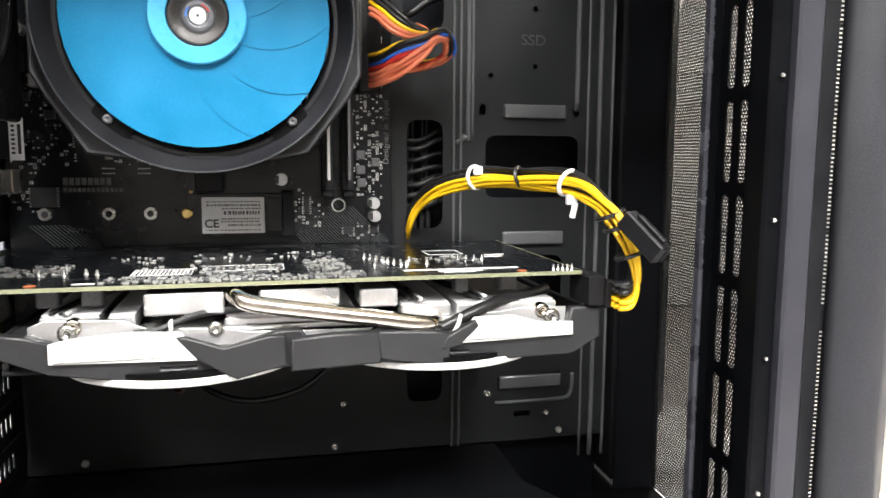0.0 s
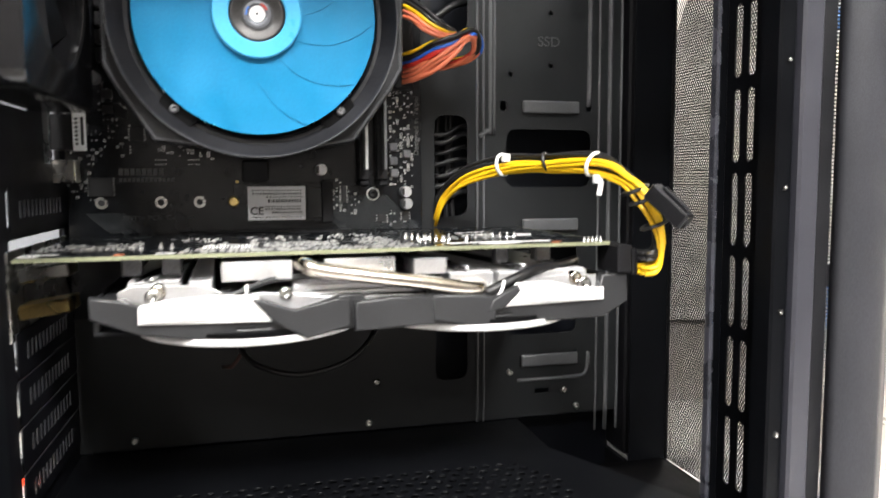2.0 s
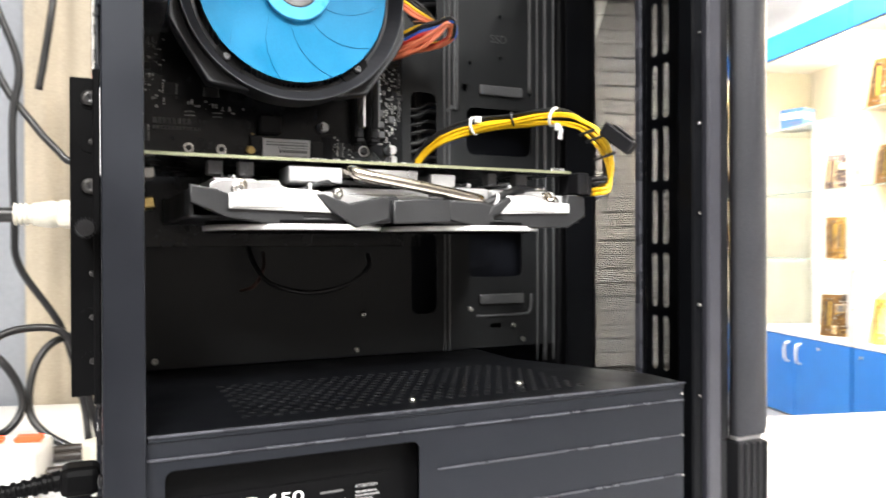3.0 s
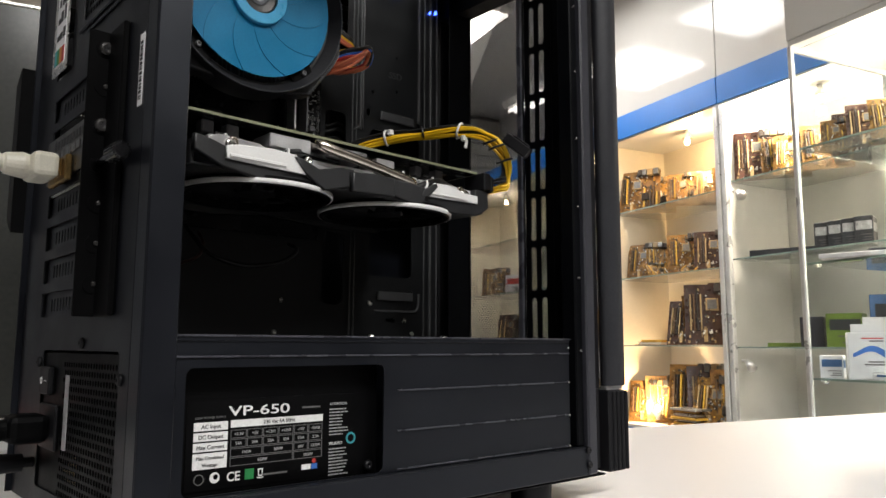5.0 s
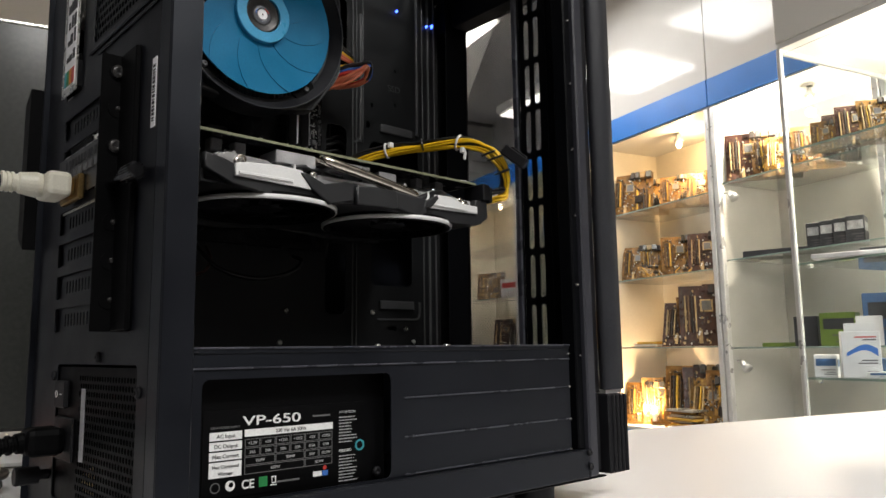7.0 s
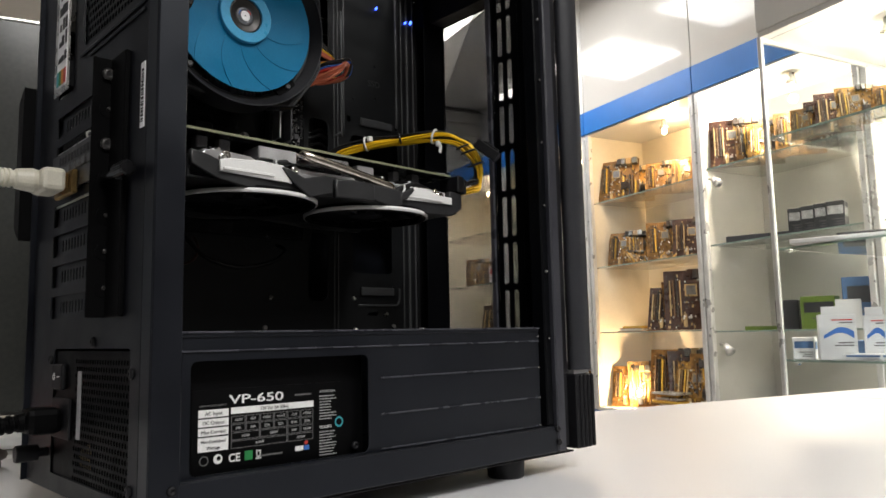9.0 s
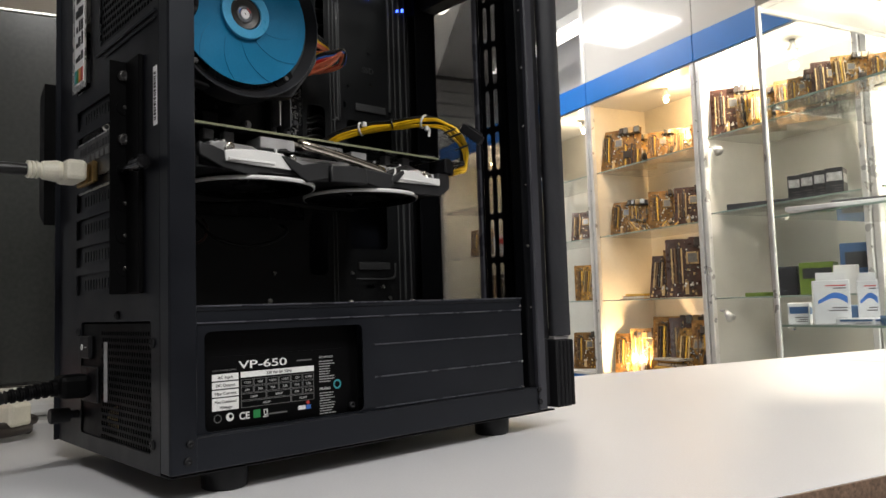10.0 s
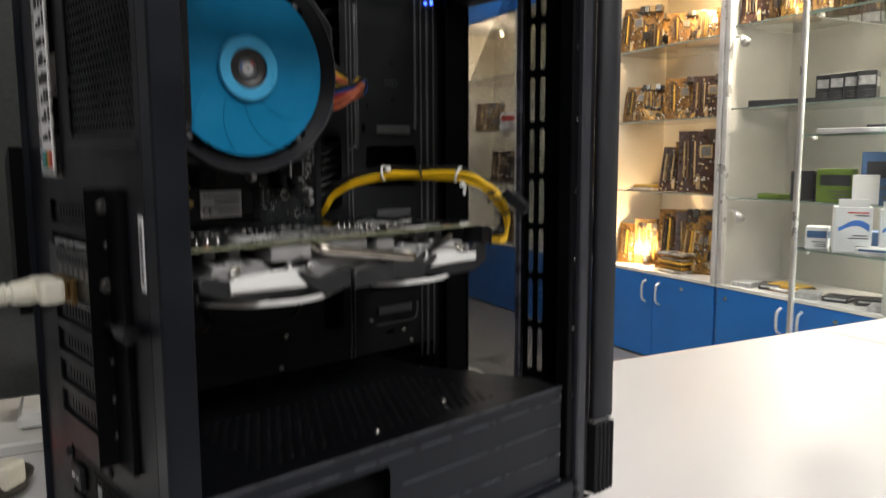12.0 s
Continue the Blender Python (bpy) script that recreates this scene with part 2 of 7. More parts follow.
def part(name, bm, mat, parent=None, label="", smooth=False, kind=""):
    """One mesh object from a bmesh, as a part of parent."""
    bmesh.ops.recalc_face_normals(bm, faces=bm.faces)
    me = bpy.data.meshes.new(name)
    if smooth:
        for f in bm.faces:
            f.smooth = True
    bm.to_mesh(me)
    bm.free()
    return link_mesh(name, me, mat, parent, label, kind)


def box(x0, x1, y0, y1, z0, z1, bevel=0.0, bm=None, segments=1):
    own = bmesh.new()
    r = bmesh.ops.create_cube(own, size=1)
    for v in r["verts"]:
        v.co = Vector(((x0 + x1) / 2 + v.co.x * (x1 - x0), (y0 + y1) / 2 + v.co.y * (y1 - y0), (z0 + z1) / 2 + v.co.z * (z1 - z0)))
    if bevel:
        bmesh.ops.bevel(own, geom=list(own.edges), offset=min(bevel, 0.45 * min(abs(x1 - x0), abs(y1 - y0), abs(z1 - z0))), segments=segments, affect="EDGES", profile=0.5)
    return merge(bm, own)


def merge(bm, own):
    if bm is None:
        return own
    me = bpy.data.meshes.new("scratch")
    own.to_mesh(me)
    own.free()
    bm.from_mesh(me)
    bpy.data.meshes.remove(me)
    return bm


def moved(bm, m):
    bmesh.ops.transform(bm, matrix=m, verts=bm.verts)
    return bm


def ring_pts(c, n_axis, r, n, start=0.0):
    n_axis = Vector(n_axis).normalized()
    a = n_axis.orthogonal().normalized()
    b = n_axis.cross(a)
    return [Vector(c) + r * (math.cos(start + 2 * math.pi * i / n) * a + math.sin(start + 2 * math.pi * i / n) * b) for i in range(n)]


def lathe(axis_point, axis, profile, n=24, bm=None, closed=False):
    """Turned shape: profile of (distance along axis, radius)."""
    own = bmesh.new()
    axis = Vector(axis).normalized()
    rings = []
    for d, r in profile:
        rings.append([own.verts.new(p) for p in ring_pts(Vector(axis_point) + axis * d, axis, max(r, 1e-5), n)])
    pairs = list(zip(rings, rings[1:])) + ([(rings[-1], rings[0])] if closed else [])
    for a, b in pairs:
        for i in range(n):
            own.faces.new((a[i], a[(i + 1) % n], b[(i + 1) % n], b[i]))
    if not closed:
        own.faces.new(rings[0])
        own.faces.new(rings[-1])
    return merge(bm, own)


def smooth_line(pts, steps=6):
    pts = [Vector(p) for p in pts]
    ext = [2 * pts[0] - pts[1], *pts, 2 * pts[-1] - pts[-2]]
    out = []
    for i in range(1, len(ext) - 2):
        p0, p1, p2, p3 = ext[i - 1:i + 3]
        for s in range(steps):
            t = s / steps
            out.append(0.5 * (2 * p1 + (p2 - p0) * t + (2 * p0 - 5 * p1 + 4 * p2 - p3) * t * t + (3 * p1 - p0 - 3 * p2 + p3) * t ** 3))
    return out + [pts[-1]]


def tube(pts, r, n=8, steps=6, bm=None, shift=None):
    """Round wire along a smooth line; shift(i, count) may offset every point."""
    own = bmesh.new()
    line = smooth_line(pts, steps)
    if shift:
        line = [p + shift(i / (len(line) - 1)) for i, p in enumerate(line)]
    up = Vector((0.31, 0.22, 0.93)).normalized()
    rings = []
    for i, p in enumerate(line):
        d = (line[min(i + 1, len(line) - 1)] - line[max(i - 1, 0)]).normalized()
        a = up.cross(d)
        a = a.normalized() if a.length > 1e-4 else d.orthogonal().normalized()
        b = d.cross(a)
        up = b
        rings.append([own.verts.new(p + r * (math.cos(2 * math.pi * k / n) * a + math.sin(2 * math.pi * k / n) * b)) for k in range(n)])
    for a, b in zip(rings, rings[1:]):
        for k in range(n):
            own.faces.new((a[k], a[(k + 1) % n], b[(k + 1) % n], b[k]))
    own.faces.new(rings[0])
    own.faces.new(rings[-1])
    return merge(bm, own)


def rect(a0, a1, b0, b1, r=0.0, n=4):
    """Rectangle loop, its corners rounded by r."""
    if r <= 0:
        return [(a0, b0), (a1, b0), (a1, b1), (a0, b1)]
    out = []
    for ca, cb, s in ((a1 - r, b0 + r, -90), (a1 - r, b1 - r, 0), (a0 + r, b1 - r, 90), (a0 + r, b0 + r, 180)):
        for i in range(n + 1):
            t = radians(s + 90 * i / n)
            out.append((ca + r * math.cos(t), cb + r * math.sin(t)))
    return out


def circle(a, b, r, n=12, start=0.0):
    return [(a + r * math.cos(start + 2 * math.pi * i / n), b + r * math.sin(start + 2 * math.pi * i / n)) for i in range(n)]


AXES = {"y": Matrix(((1, 0, 0, 0), (0, 0, -1, 0), (0, 1, 0, 0), (0, 0, 0, 1))),
        "x": Matrix(((0, 0, 1, 0), (1, 0, 0, 0), (0, 1, 0, 0), (0, 0, 0, 1))),
        "z": Matrix.Identity(4)}


def curve_mesh(data, m, name):
    ob = bpy.data.objects.new("scratch", data)
    scene.collection.objects.link(ob)
    bpy.context.view_layer.update()
    me = bpy.data.meshes.new_from_object(ob.evaluated_get(bpy.context.evaluated_depsgraph_get()))
    bpy.data.objects.remove(ob)
    bpy.data.curves.remove(data)
    me.transform(m)
    me.name = name
    me.materials.clear()
    weld = bmesh.new()
    weld.from_mesh(me)
    bmesh.ops.remove_doubles(weld, verts=weld.verts, dist=2e-6)
    weld.to_mesh(me)
    weld.free()
    return me


def plate(name, axis, at, loops, thick, mat, parent, label="", bevel=0.0, kind=""):
    """Flat sheet with openings: the first loop is the outline, the others are holes. Loops lie in (x, z), (y, z) or (x, y); at: middle of its thickness."""
    cu = bpy.data.curves.new(name, "CURVE")
    cu.dimensions, cu.fill_mode, cu.extrude, cu.bevel_depth = "2D", "BOTH", max(thick / 2 - bevel, 1e-5), bevel
    cu.bevel_resolution = 1
    for loop in loops:
        sp = cu.splines.new("POLY")
        sp.points.add(len(loop) - 1)
        for p, (a, b) in zip(sp.points, loop):
            p.co = (a, b, 0, 1)
        sp.use_cyclic_u = True
    off = {"x": (at, 0, 0), "y": (0, at, 0), "z": (0, 0, at)}[axis]
    me = curve_mesh(cu, Matrix.Translation(off) @ AXES[axis], name)
    return link_mesh(name, me, mat, parent, label, kind)


def words(name, text, size, m, mat, parent, label="", depth=0.00012, align="LEFT", stretch=1.0, bold=0.0):
    cu = bpy.data.curves.new(name, "FONT")
    cu.body, cu.size, cu.extrude, cu.align_x, cu.offset = text, size, depth, align, bold
    me = curve_mesh(cu, m @ Matrix.Diagonal((stretch, 1, 1, 1)), name)
    return link_mesh(name, me, mat, parent, label)


def on_side(x, y, z):
    """Lettering that faces the open side (towards -y)."""
    return Matrix.Translation((x, y, z)) @ AXES["y"]


def screw(parent, p, axis, r=0.0032, mat=None, name="screw"):
    """Round-headed screw with a cross slot, its head pointing along axis."""
    bm = lathe(p, axis, [(0, r), (0.0008, r), (0.0016, r * 0.8), (0.0019, r * 0.35), (0.0012, r * 0.3), (0.0012, 0)], 12)
    return part(name, bm, mat or STEEL_BARE, parent, "", True)


# ---- room ----
def room():
    x0, x1, y0, y1 = -2.2, 2.95, -3.5, 5.2
    fl = tagged(part("floor", box(x0, x1, y0, y1, FLOOR - 0.05, FLOOR), FLOOR_M), "grey tiled shop floor", "floor", kind="structure")
    ce = tagged(part("ceiling", box(x0, x1, y0, y1, CEILING, CEILING + 0.05), CEIL_M), "white boarded shop ceiling", "ceiling", kind="structure")
    # Near east, west and south walls are unseen, made dark to cut bounced light.
    walls = [("wall_east", box(x1, x1 + 0.1, 0, 3.08, FLOOR, CEILING)), ("wall_east_near", box(x1, x1 + 0.1, y0, 0, FLOOR, CEILING)), ("wall_east_far", box(x1, x1 + 0.1, 3.08, y1, FLOOR, CEILING)), ("wall_west", box(x0 - 0.1, x0, y0, y1, FLOOR, CEILING)),
             ("wall_north", box(x0, x1, y1, y1 + 0.1, FLOOR, CEILING)), ("wall_south", box(x0, x1, y0 - 0.1, y0, FLOOR, CEILING)),
             ("wall_inner", box(-2.2, -0.36, 0.86, 0.92, FLOOR, CEILING))]
    obs = [fl, ce] + [tagged(part(n, b, CURTAIN_M if n == "wall_inner" else DARK_WALL if n in ("wall_east_near", "wall_west", "wall_south", "wall_north") else WALL_M), "pale blue-grey draped wall" if n == "wall_inner" else "added grey-brown shop wall, mostly out of view" if n in ("wall_east_near", "wall_west", "wall_south", "wall_north") else "plain white painted shop wall", "wall", kind="structure") for n, b in walls]
    for o in obs:
        o.matrix_basis = SHOP
    shutter = thing("roller_shutter", (1.2, y1 - 0.03, FLOOR), "grey slatted roller shutter closing the far end of the shop", "shutter", frame_=SHOP)
    for k in range(26):
        z = FLOOR + 0.02 + 0.105 * k
        bm = box(-0.9, x1 - 0.01, y1 - 0.035, y1 - 0.012, z, z + 0.098, 0.010, segments=2)
        part("slat", bm, SHUTTER_M, shutter)
    for lx, ly, _ in CEILING_LAMPS:
        t = thing("ceiling_light", (lx, ly, CEILING), "square white ceiling light panel, added out of view, switched on", "ceiling light", "ceiling lights", SHOP)
        part("frame", box(lx - 0.31, lx + 0.31, ly - 0.31, ly + 0.31, CEILING - 0.04, CEILING, 0.006), WHITE_PANEL, t)
        part("diffuser", box(lx - 0.29, lx + 0.29, ly - 0.29, ly + 0.29, CEILING - 0.05, CEILING - 0.041, 0.002), LAMP_WHITE, t)


room()


# ---- desk ----
def desk(x0, x1, y0, y1, label):
    t = thing("desk", ((x0 + x1) / 2, (y0 + y1) / 2, FLOOR), label, "desk", "desks", SHOP)
    part("desktop", box(x0, x1, y0 + 0.002, y1 - 0.002, TABLE - 0.025, TABLE, 0.0015), LAMINATE, t)
    for yy in (y0, y1 - 0.002):
        part("edge_band", box(x0, x1, yy, yy + 0.002, TABLE - 0.025, TABLE - 0.0005), WOOD_EDGE, t, "brown chipboard edge band")
    for xx in (x0 + 0.03, x1 - 0.05):
        part("side_panel", box(xx, xx + 0.02, y0 + 0.05, y1 - 0.05, FLOOR, TABLE - 0.025, 0.001), LAMINATE, t)
    part("back_panel", box(x0 + 0.05, x1 - 0.05, y1 - 0.08, y1 - 0.062, FLOOR + 0.25, TABLE - 0.025, 0.001), LAMINATE, t)


desk(-1.25, 0.857, 0.013, 0.622, "light grey laminate desk with brown edge")
desk(0.8595, 1.45, 0.013, 0.622, "second light grey laminate desk beside the first")


# ---- computer case ----
X0, X1 = -0.148, 0.188      # rear sheet, front chassis
Y0, Y1 = 0.226, 0.440       # open side, closed side
Z0, Z1 = 0.025, 0.462
TRAY = 0.406


def pc_case():
    t = thing("computer_case", (0.03, 0.33, TABLE), "black steel computer tower, side panel removed, on the desk", "computer case")
    # rear sheet with openings
    grille = rect(0.2470, 0.3480, 0.306, 0.432, 0.006)
    slots = [rect(0.306, 0.398, 0.1335 + 0.0203 * i, 0.1335 + 0.0203 * i + 0.0145, 0.001) for i in range(7)]
    rear = plate("rear_panel", "x", X0, [rect(0.2405, Y1 - 0.001, Z0, Z1, 0.002), rect(0.367, 0.398, 0.283, 0.445, 0.001),
                 rect(0.2535, 0.386, 0.036, 0.114, 0.003)] + slots + [grille], 0.001, REAR_M, t)
    bm = bmesh.new()
    hexes = []
    for r in range(24):
        for c in range(22):
            y, z = 0.2505 + c * 0.0049 + (r % 2) * 0.00245, 0.311 + r * 0.0051
            if y < 0.3455 and z < 0.429:
                hexes.append(circle(y, z, 0.0021, 6, math.pi / 6))
    plate("fan_grille", "x", X0 + 0.0012, [rect(0.2475, 0.3475, 0.3065, 0.4315)] + hexes, 0.0008, STEEL, rear)
    for i, (y0_, z0_, y1_, z1_) in enumerate(((0.2430, 0.300, 0.352, 0.3022), (0.2430, 0.2955, 0.335, 0.2972))):
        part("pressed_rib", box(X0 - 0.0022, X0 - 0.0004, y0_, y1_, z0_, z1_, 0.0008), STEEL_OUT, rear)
    # expansion slot covers with small vents
    for i in range(7):
        if i in (4, 5):
            continue
        z = 0.1335 + 0.0203 * i
        vents = [rect(0.316 + 0.006 * k, 0.319 + 0.006 * k, z + 0.003, z + 0.011, 0.0012, 2) for k in range(12)]
        plate("slot_cover", "x", X0 + 0.0022, [rect(0.303, 0.401, z - 0.002, z + 0.0165)] + vents, 0.0008, REAR_M, rear)
    # outward flange that takes the slot screws
    cov = part("slot_flange", box(-0.1615, X0 - 0.0006, 0.2860, 0.2872, 0.131, 0.279, 0.0004), PSU_M, t)
    for i in range(7):
        z = 0.1470 + 0.0204 * i
        # Flat dark disc painted in for the shade of a screw hole.
        hole = part("screw_hole", lathe((-0.1532, 0.2858, z), (0, 1, 0), [(-0.0003, 0.0046), (0.0002, 0.0046)], 18), PSU_M, cov, "dark disc standing in for a screw hole")
        if i in (4, 6):
            head = screw(cov, (-0.1532, 0.2854, z), (0, -1, 0), 0.0037, HUB_DARK)
            for a in (0.4, 1.97):
                part("cross_slot", moved(box(-0.0020, 0.0020, -0.0001, 0.0003, -0.0004, 0.0004), Matrix.Translation((-0.1532, 0.2836, z)) @ pose(0, 0, 0, 0, math.degrees(a), 0)), INK, head)
        elif i != 3:
            part("bracket_pin", lathe((-0.1524, 0.2856, z + 0.0003), (0, -1, 0), [(0, 0.0014), (0.0008, 0.0012), (0.0011, 0.0007), (0.0011, 0)], 12), HUB_DARK, hole, "small metal pin")
    part("bracket_tab", box(-0.1496, -0.1482, 0.2848, 0.2859, 0.2258, 0.2318, 0.0002), STEEL_BARE, cov, "bright bracket tab")
    # Raised black strip stands in for the shaded recess beside the flange.
    part("flange_return", box(-0.1518, X0 - 0.0007, 0.2640, 0.2858, 0.131, 0.279, 0.0006), PSU_M, cov)
    th = part("thumb_screw", lathe((-0.1545, 0.2700, 0.2085), (0, -1, 0), [(-0.014, 0.0022), (0.008, 0.0022), (0.008, 0.0040), (0.021, 0.0040), (0.022, 0.0034), (0.022, 0)], 20), GLOSS_BLACK, cov, "black knurled thumb screw")
    for k in range(18):
        a = 2 * math.pi * k / 18
        part("knurl", moved(box(-0.0003, 0.0003, 0.2485, 0.2618, 0.0040, 0.0045), Matrix.Translation((-0.1545, 0, 0.2085)) @ pose(0, 0, 0, 0, math.degrees(a), 0)), GLOSS_BLACK, th)
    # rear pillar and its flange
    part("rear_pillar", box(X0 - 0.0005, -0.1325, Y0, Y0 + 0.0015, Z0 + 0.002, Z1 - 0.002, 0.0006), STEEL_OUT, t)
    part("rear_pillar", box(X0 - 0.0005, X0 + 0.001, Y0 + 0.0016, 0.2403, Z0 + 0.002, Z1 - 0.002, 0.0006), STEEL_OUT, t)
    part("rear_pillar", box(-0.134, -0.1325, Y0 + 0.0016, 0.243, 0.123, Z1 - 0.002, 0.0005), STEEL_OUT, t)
    # barcode sticker on the rear
    st = part("barcode_sticker", box(X0 - 0.0009, X0 - 0.0006, 0.2425, 0.2482, 0.2305, 0.2665), PAPER, t, "white paper barcode sticker")
    st.matrix_basis = Matrix.Translation((-0.0, 0.0, 0))
    bm = bmesh.new()
    rng = random.Random(3)
    z = 0.2335
    while z < 0.2635:
        h = rng.choice((0.0005, 0.0008, 0.0014))
        box(X0 - 0.0011, X0 - 0.00092, 0.2440, 0.2470, z, z + h, bm=bm)
        z += h + rng.choice((0.0006, 0.001))
    part("barcode_bars", bm, INK, st)
    # bottom, top, closed side
    part("bottom_panel", box(X0, X1, Y0 + 0.002, Y1, Z0, Z0 + 0.0012, 0.0004), STEEL, t)
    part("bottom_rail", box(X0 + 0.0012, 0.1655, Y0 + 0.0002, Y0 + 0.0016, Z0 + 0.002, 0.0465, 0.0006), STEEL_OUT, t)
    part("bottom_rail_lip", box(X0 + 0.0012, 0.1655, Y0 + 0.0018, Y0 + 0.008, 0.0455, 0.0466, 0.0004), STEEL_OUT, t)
    # Unseen top vents, added so that light reaches the upper tray.
    vents = [rect(-0.105 + 0.0125 * i, -0.0955 + 0.0125 * i, 0.2500 + 0.0380 * k, 0.2840 + 0.0380 * k, 0.003, 2) for i in range(21) for k in range(4)]
    plate("top_panel", "z", Z1 - 0.0006, [rect(X0, X1, Y0 + 0.002, Y1, 0.001)] + vents, 0.0012, STEEL, t, "black top panel, unseen, with vents added to let light in")
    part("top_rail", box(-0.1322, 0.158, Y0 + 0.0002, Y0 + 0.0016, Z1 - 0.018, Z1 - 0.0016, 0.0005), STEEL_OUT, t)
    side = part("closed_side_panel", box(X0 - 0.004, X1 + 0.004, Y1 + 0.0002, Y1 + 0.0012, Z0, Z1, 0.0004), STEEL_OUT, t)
    bm = bmesh.new()
    prof = [(0.190, Y1 + 0.001), (0.2, Y1 + 0.014), (0.292, Y1 + 0.014), (0.302, Y1 + 0.001)]
    lo = [bm.verts.new((-0.160, y, z)) for z, y in prof]
    hi = [bm.verts.new((-0.120, y, z)) for z, y in prof]
    bm.faces.new(lo), bm.faces.new(hi)
    for i in range(4):
        bm.faces.new((lo[i], lo[(i + 1) % 4], hi[(i + 1) % 4], hi[i]))
    part("grip", bm, PSU_M, side)
    for x, y in ((0.134, 0.252), (-0.104, 0.252), (0.134, 0.414), (-0.104, 0.414)):
        f = part("foot", lathe((x, y, TABLE), (0, 0, 1), [(0, 0.0125), (0.001, 0.0138), (0.012, 0.0145), (0.0148, 0.0145)], 28), PLASTIC, t, "round black plastic foot", True)
    for p in ((-0.1385, Y0, 0.034), (-0.137, Y0, 0.0435), (0.1665, Y0 - 0.0002, 0.0345), (0.1655, Y0 - 0.0002, 0.0445)):
        screw(t, p, (0, -1, 0), 0.0026, PLASTIC)

    part("knob", lathe((X0 - 0.0006, 0.392, 0.0485), (-1, 0, 0), [(0, 0.003), (0.006, 0.003), (0.006, 0.0052), (0.018, 0.0055), (0.019, 0.005), (0.019, 0)], 18), PLASTIC, t, "black plastic thumb knob")

    # motherboard tray with openings and pressed ribs
    holes = [rect(0.0569, 0.0775, 0.2519, 0.3127, 0.006), rect(0.1023, 0.1587, 0.2690, 0.3047, 0.006), rect(0.0549, 0.0778, 0.362, 0.43, 0.006),
             rect(0.0569, 0.0775, 0.150, 0.21, 0.006), rect(0.104, 0.150, 0.176, 0.235, 0.005)]
    for a, b in ((0.1309, 0.3755), (0.1312, 0.3437), (0.105, 0.338), (0.150, 0.163)):
        holes.append(circle(a, b, 0.0016, 10))
    holes += [rect(0.0985, 0.1025, 0.316, 0.322, 0.0018), rect(0.155, 0.159, 0.316, 0.322, 0.0018), rect(0.091, 0.0945, 0.325, 0.342, 0.001),
              rect(0.122, 0.132, 0.137, 0.1405, 0.001)]
    tray = plate("motherboard_tray", "y", TRAY, [rect(X0 + 0.001, 0.1795, 0.1225, Z1 - 0.002)] + holes, 0.001, TRAY_M, t, "dark grey steel motherboard tray")
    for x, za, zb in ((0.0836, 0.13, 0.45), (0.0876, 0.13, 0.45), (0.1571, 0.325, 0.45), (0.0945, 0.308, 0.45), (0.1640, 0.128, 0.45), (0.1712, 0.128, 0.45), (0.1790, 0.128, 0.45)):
        part("pressed_rib", tube([(x, TRAY - 0.0002, za), (x, TRAY - 0.0010, za + 0.003), (x, TRAY - 0.0010, zb - 0.003), (x, TRAY - 0.0002, zb)], 0.0015 if x in (0.1571, 0.1712) else 0.0009, 12, 2), RIB_SHINE_M, tray, "", True)
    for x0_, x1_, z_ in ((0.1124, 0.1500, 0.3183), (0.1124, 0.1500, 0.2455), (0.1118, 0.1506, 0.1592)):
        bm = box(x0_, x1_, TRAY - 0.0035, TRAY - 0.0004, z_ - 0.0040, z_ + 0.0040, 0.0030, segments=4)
        part("pressed_bar", bm, RIB_SHINE_M, tray, "", True)
    part("pressed_rib", tube([(0.1100, TRAY - 0.0004, 0.1462), (0.130, TRAY - 0.0008, 0.1464), (0.1500, TRAY - 0.0008, 0.1467), (0.1562, TRAY - 0.0008, 0.1482), (0.1583, TRAY - 0.0008, 0.1540), (0.1586, TRAY - 0.0006, 0.1625)], 0.0013, 10, 5), RIB_SHINE_M, tray, "", True)
    part("pressed_rib", tube([(0.0920, TRAY - 0.0006, 0.420), (0.0920, TRAY - 0.0008, 0.312), (0.0900, TRAY - 0.0008, 0.304), (0.0850, TRAY - 0.0006, 0.300)], 0.0014, 10, 5), RIB_SHINE_M, tray, "", True)
    words("embossed_letters", "SSD", 0.0085, on_side(0.1225, TRAY - 0.0006, 0.3555), material("embossed_coat", (0.05, 0.05, 0.053), 0.4), tray, "embossed letters SSD", 0.0003, stretch=1.05)
    for p in ((0.1505, TRAY - 0.0005, 0.127), (0.0150, TRAY - 0.0005, 0.1268), (0.142, TRAY - 0.0005, 0.1385), (0.02, TRAY - 0.0005, 0.152), (-0.118, TRAY - 0.0005, 0.1275), (0.105, TRAY - 0.0005, 0.1525)):
        screw(tray, p, (0, -1, 0), 0.0022)

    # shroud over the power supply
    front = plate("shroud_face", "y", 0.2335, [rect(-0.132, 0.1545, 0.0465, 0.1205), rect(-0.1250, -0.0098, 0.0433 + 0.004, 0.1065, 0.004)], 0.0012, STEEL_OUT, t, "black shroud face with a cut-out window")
    part("folded_lip", box(-0.132, 0.1545, 0.2318, 0.2332, 0.1188, 0.1222, 0.0006), STEEL_OUT, front)
    part("lip_edge", box(-0.132, 0.1545, 0.2310, 0.2317, 0.1211, 0.1222, 0.0002), EDGE_GLINT_M, front, "thin strip with an edge glint put into its colour")
    part("folded_lip", box(-0.132, 0.1545, 0.2318, 0.2328, 0.1112, 0.1122, 0.0002), EDGE_GLINT_M, front)
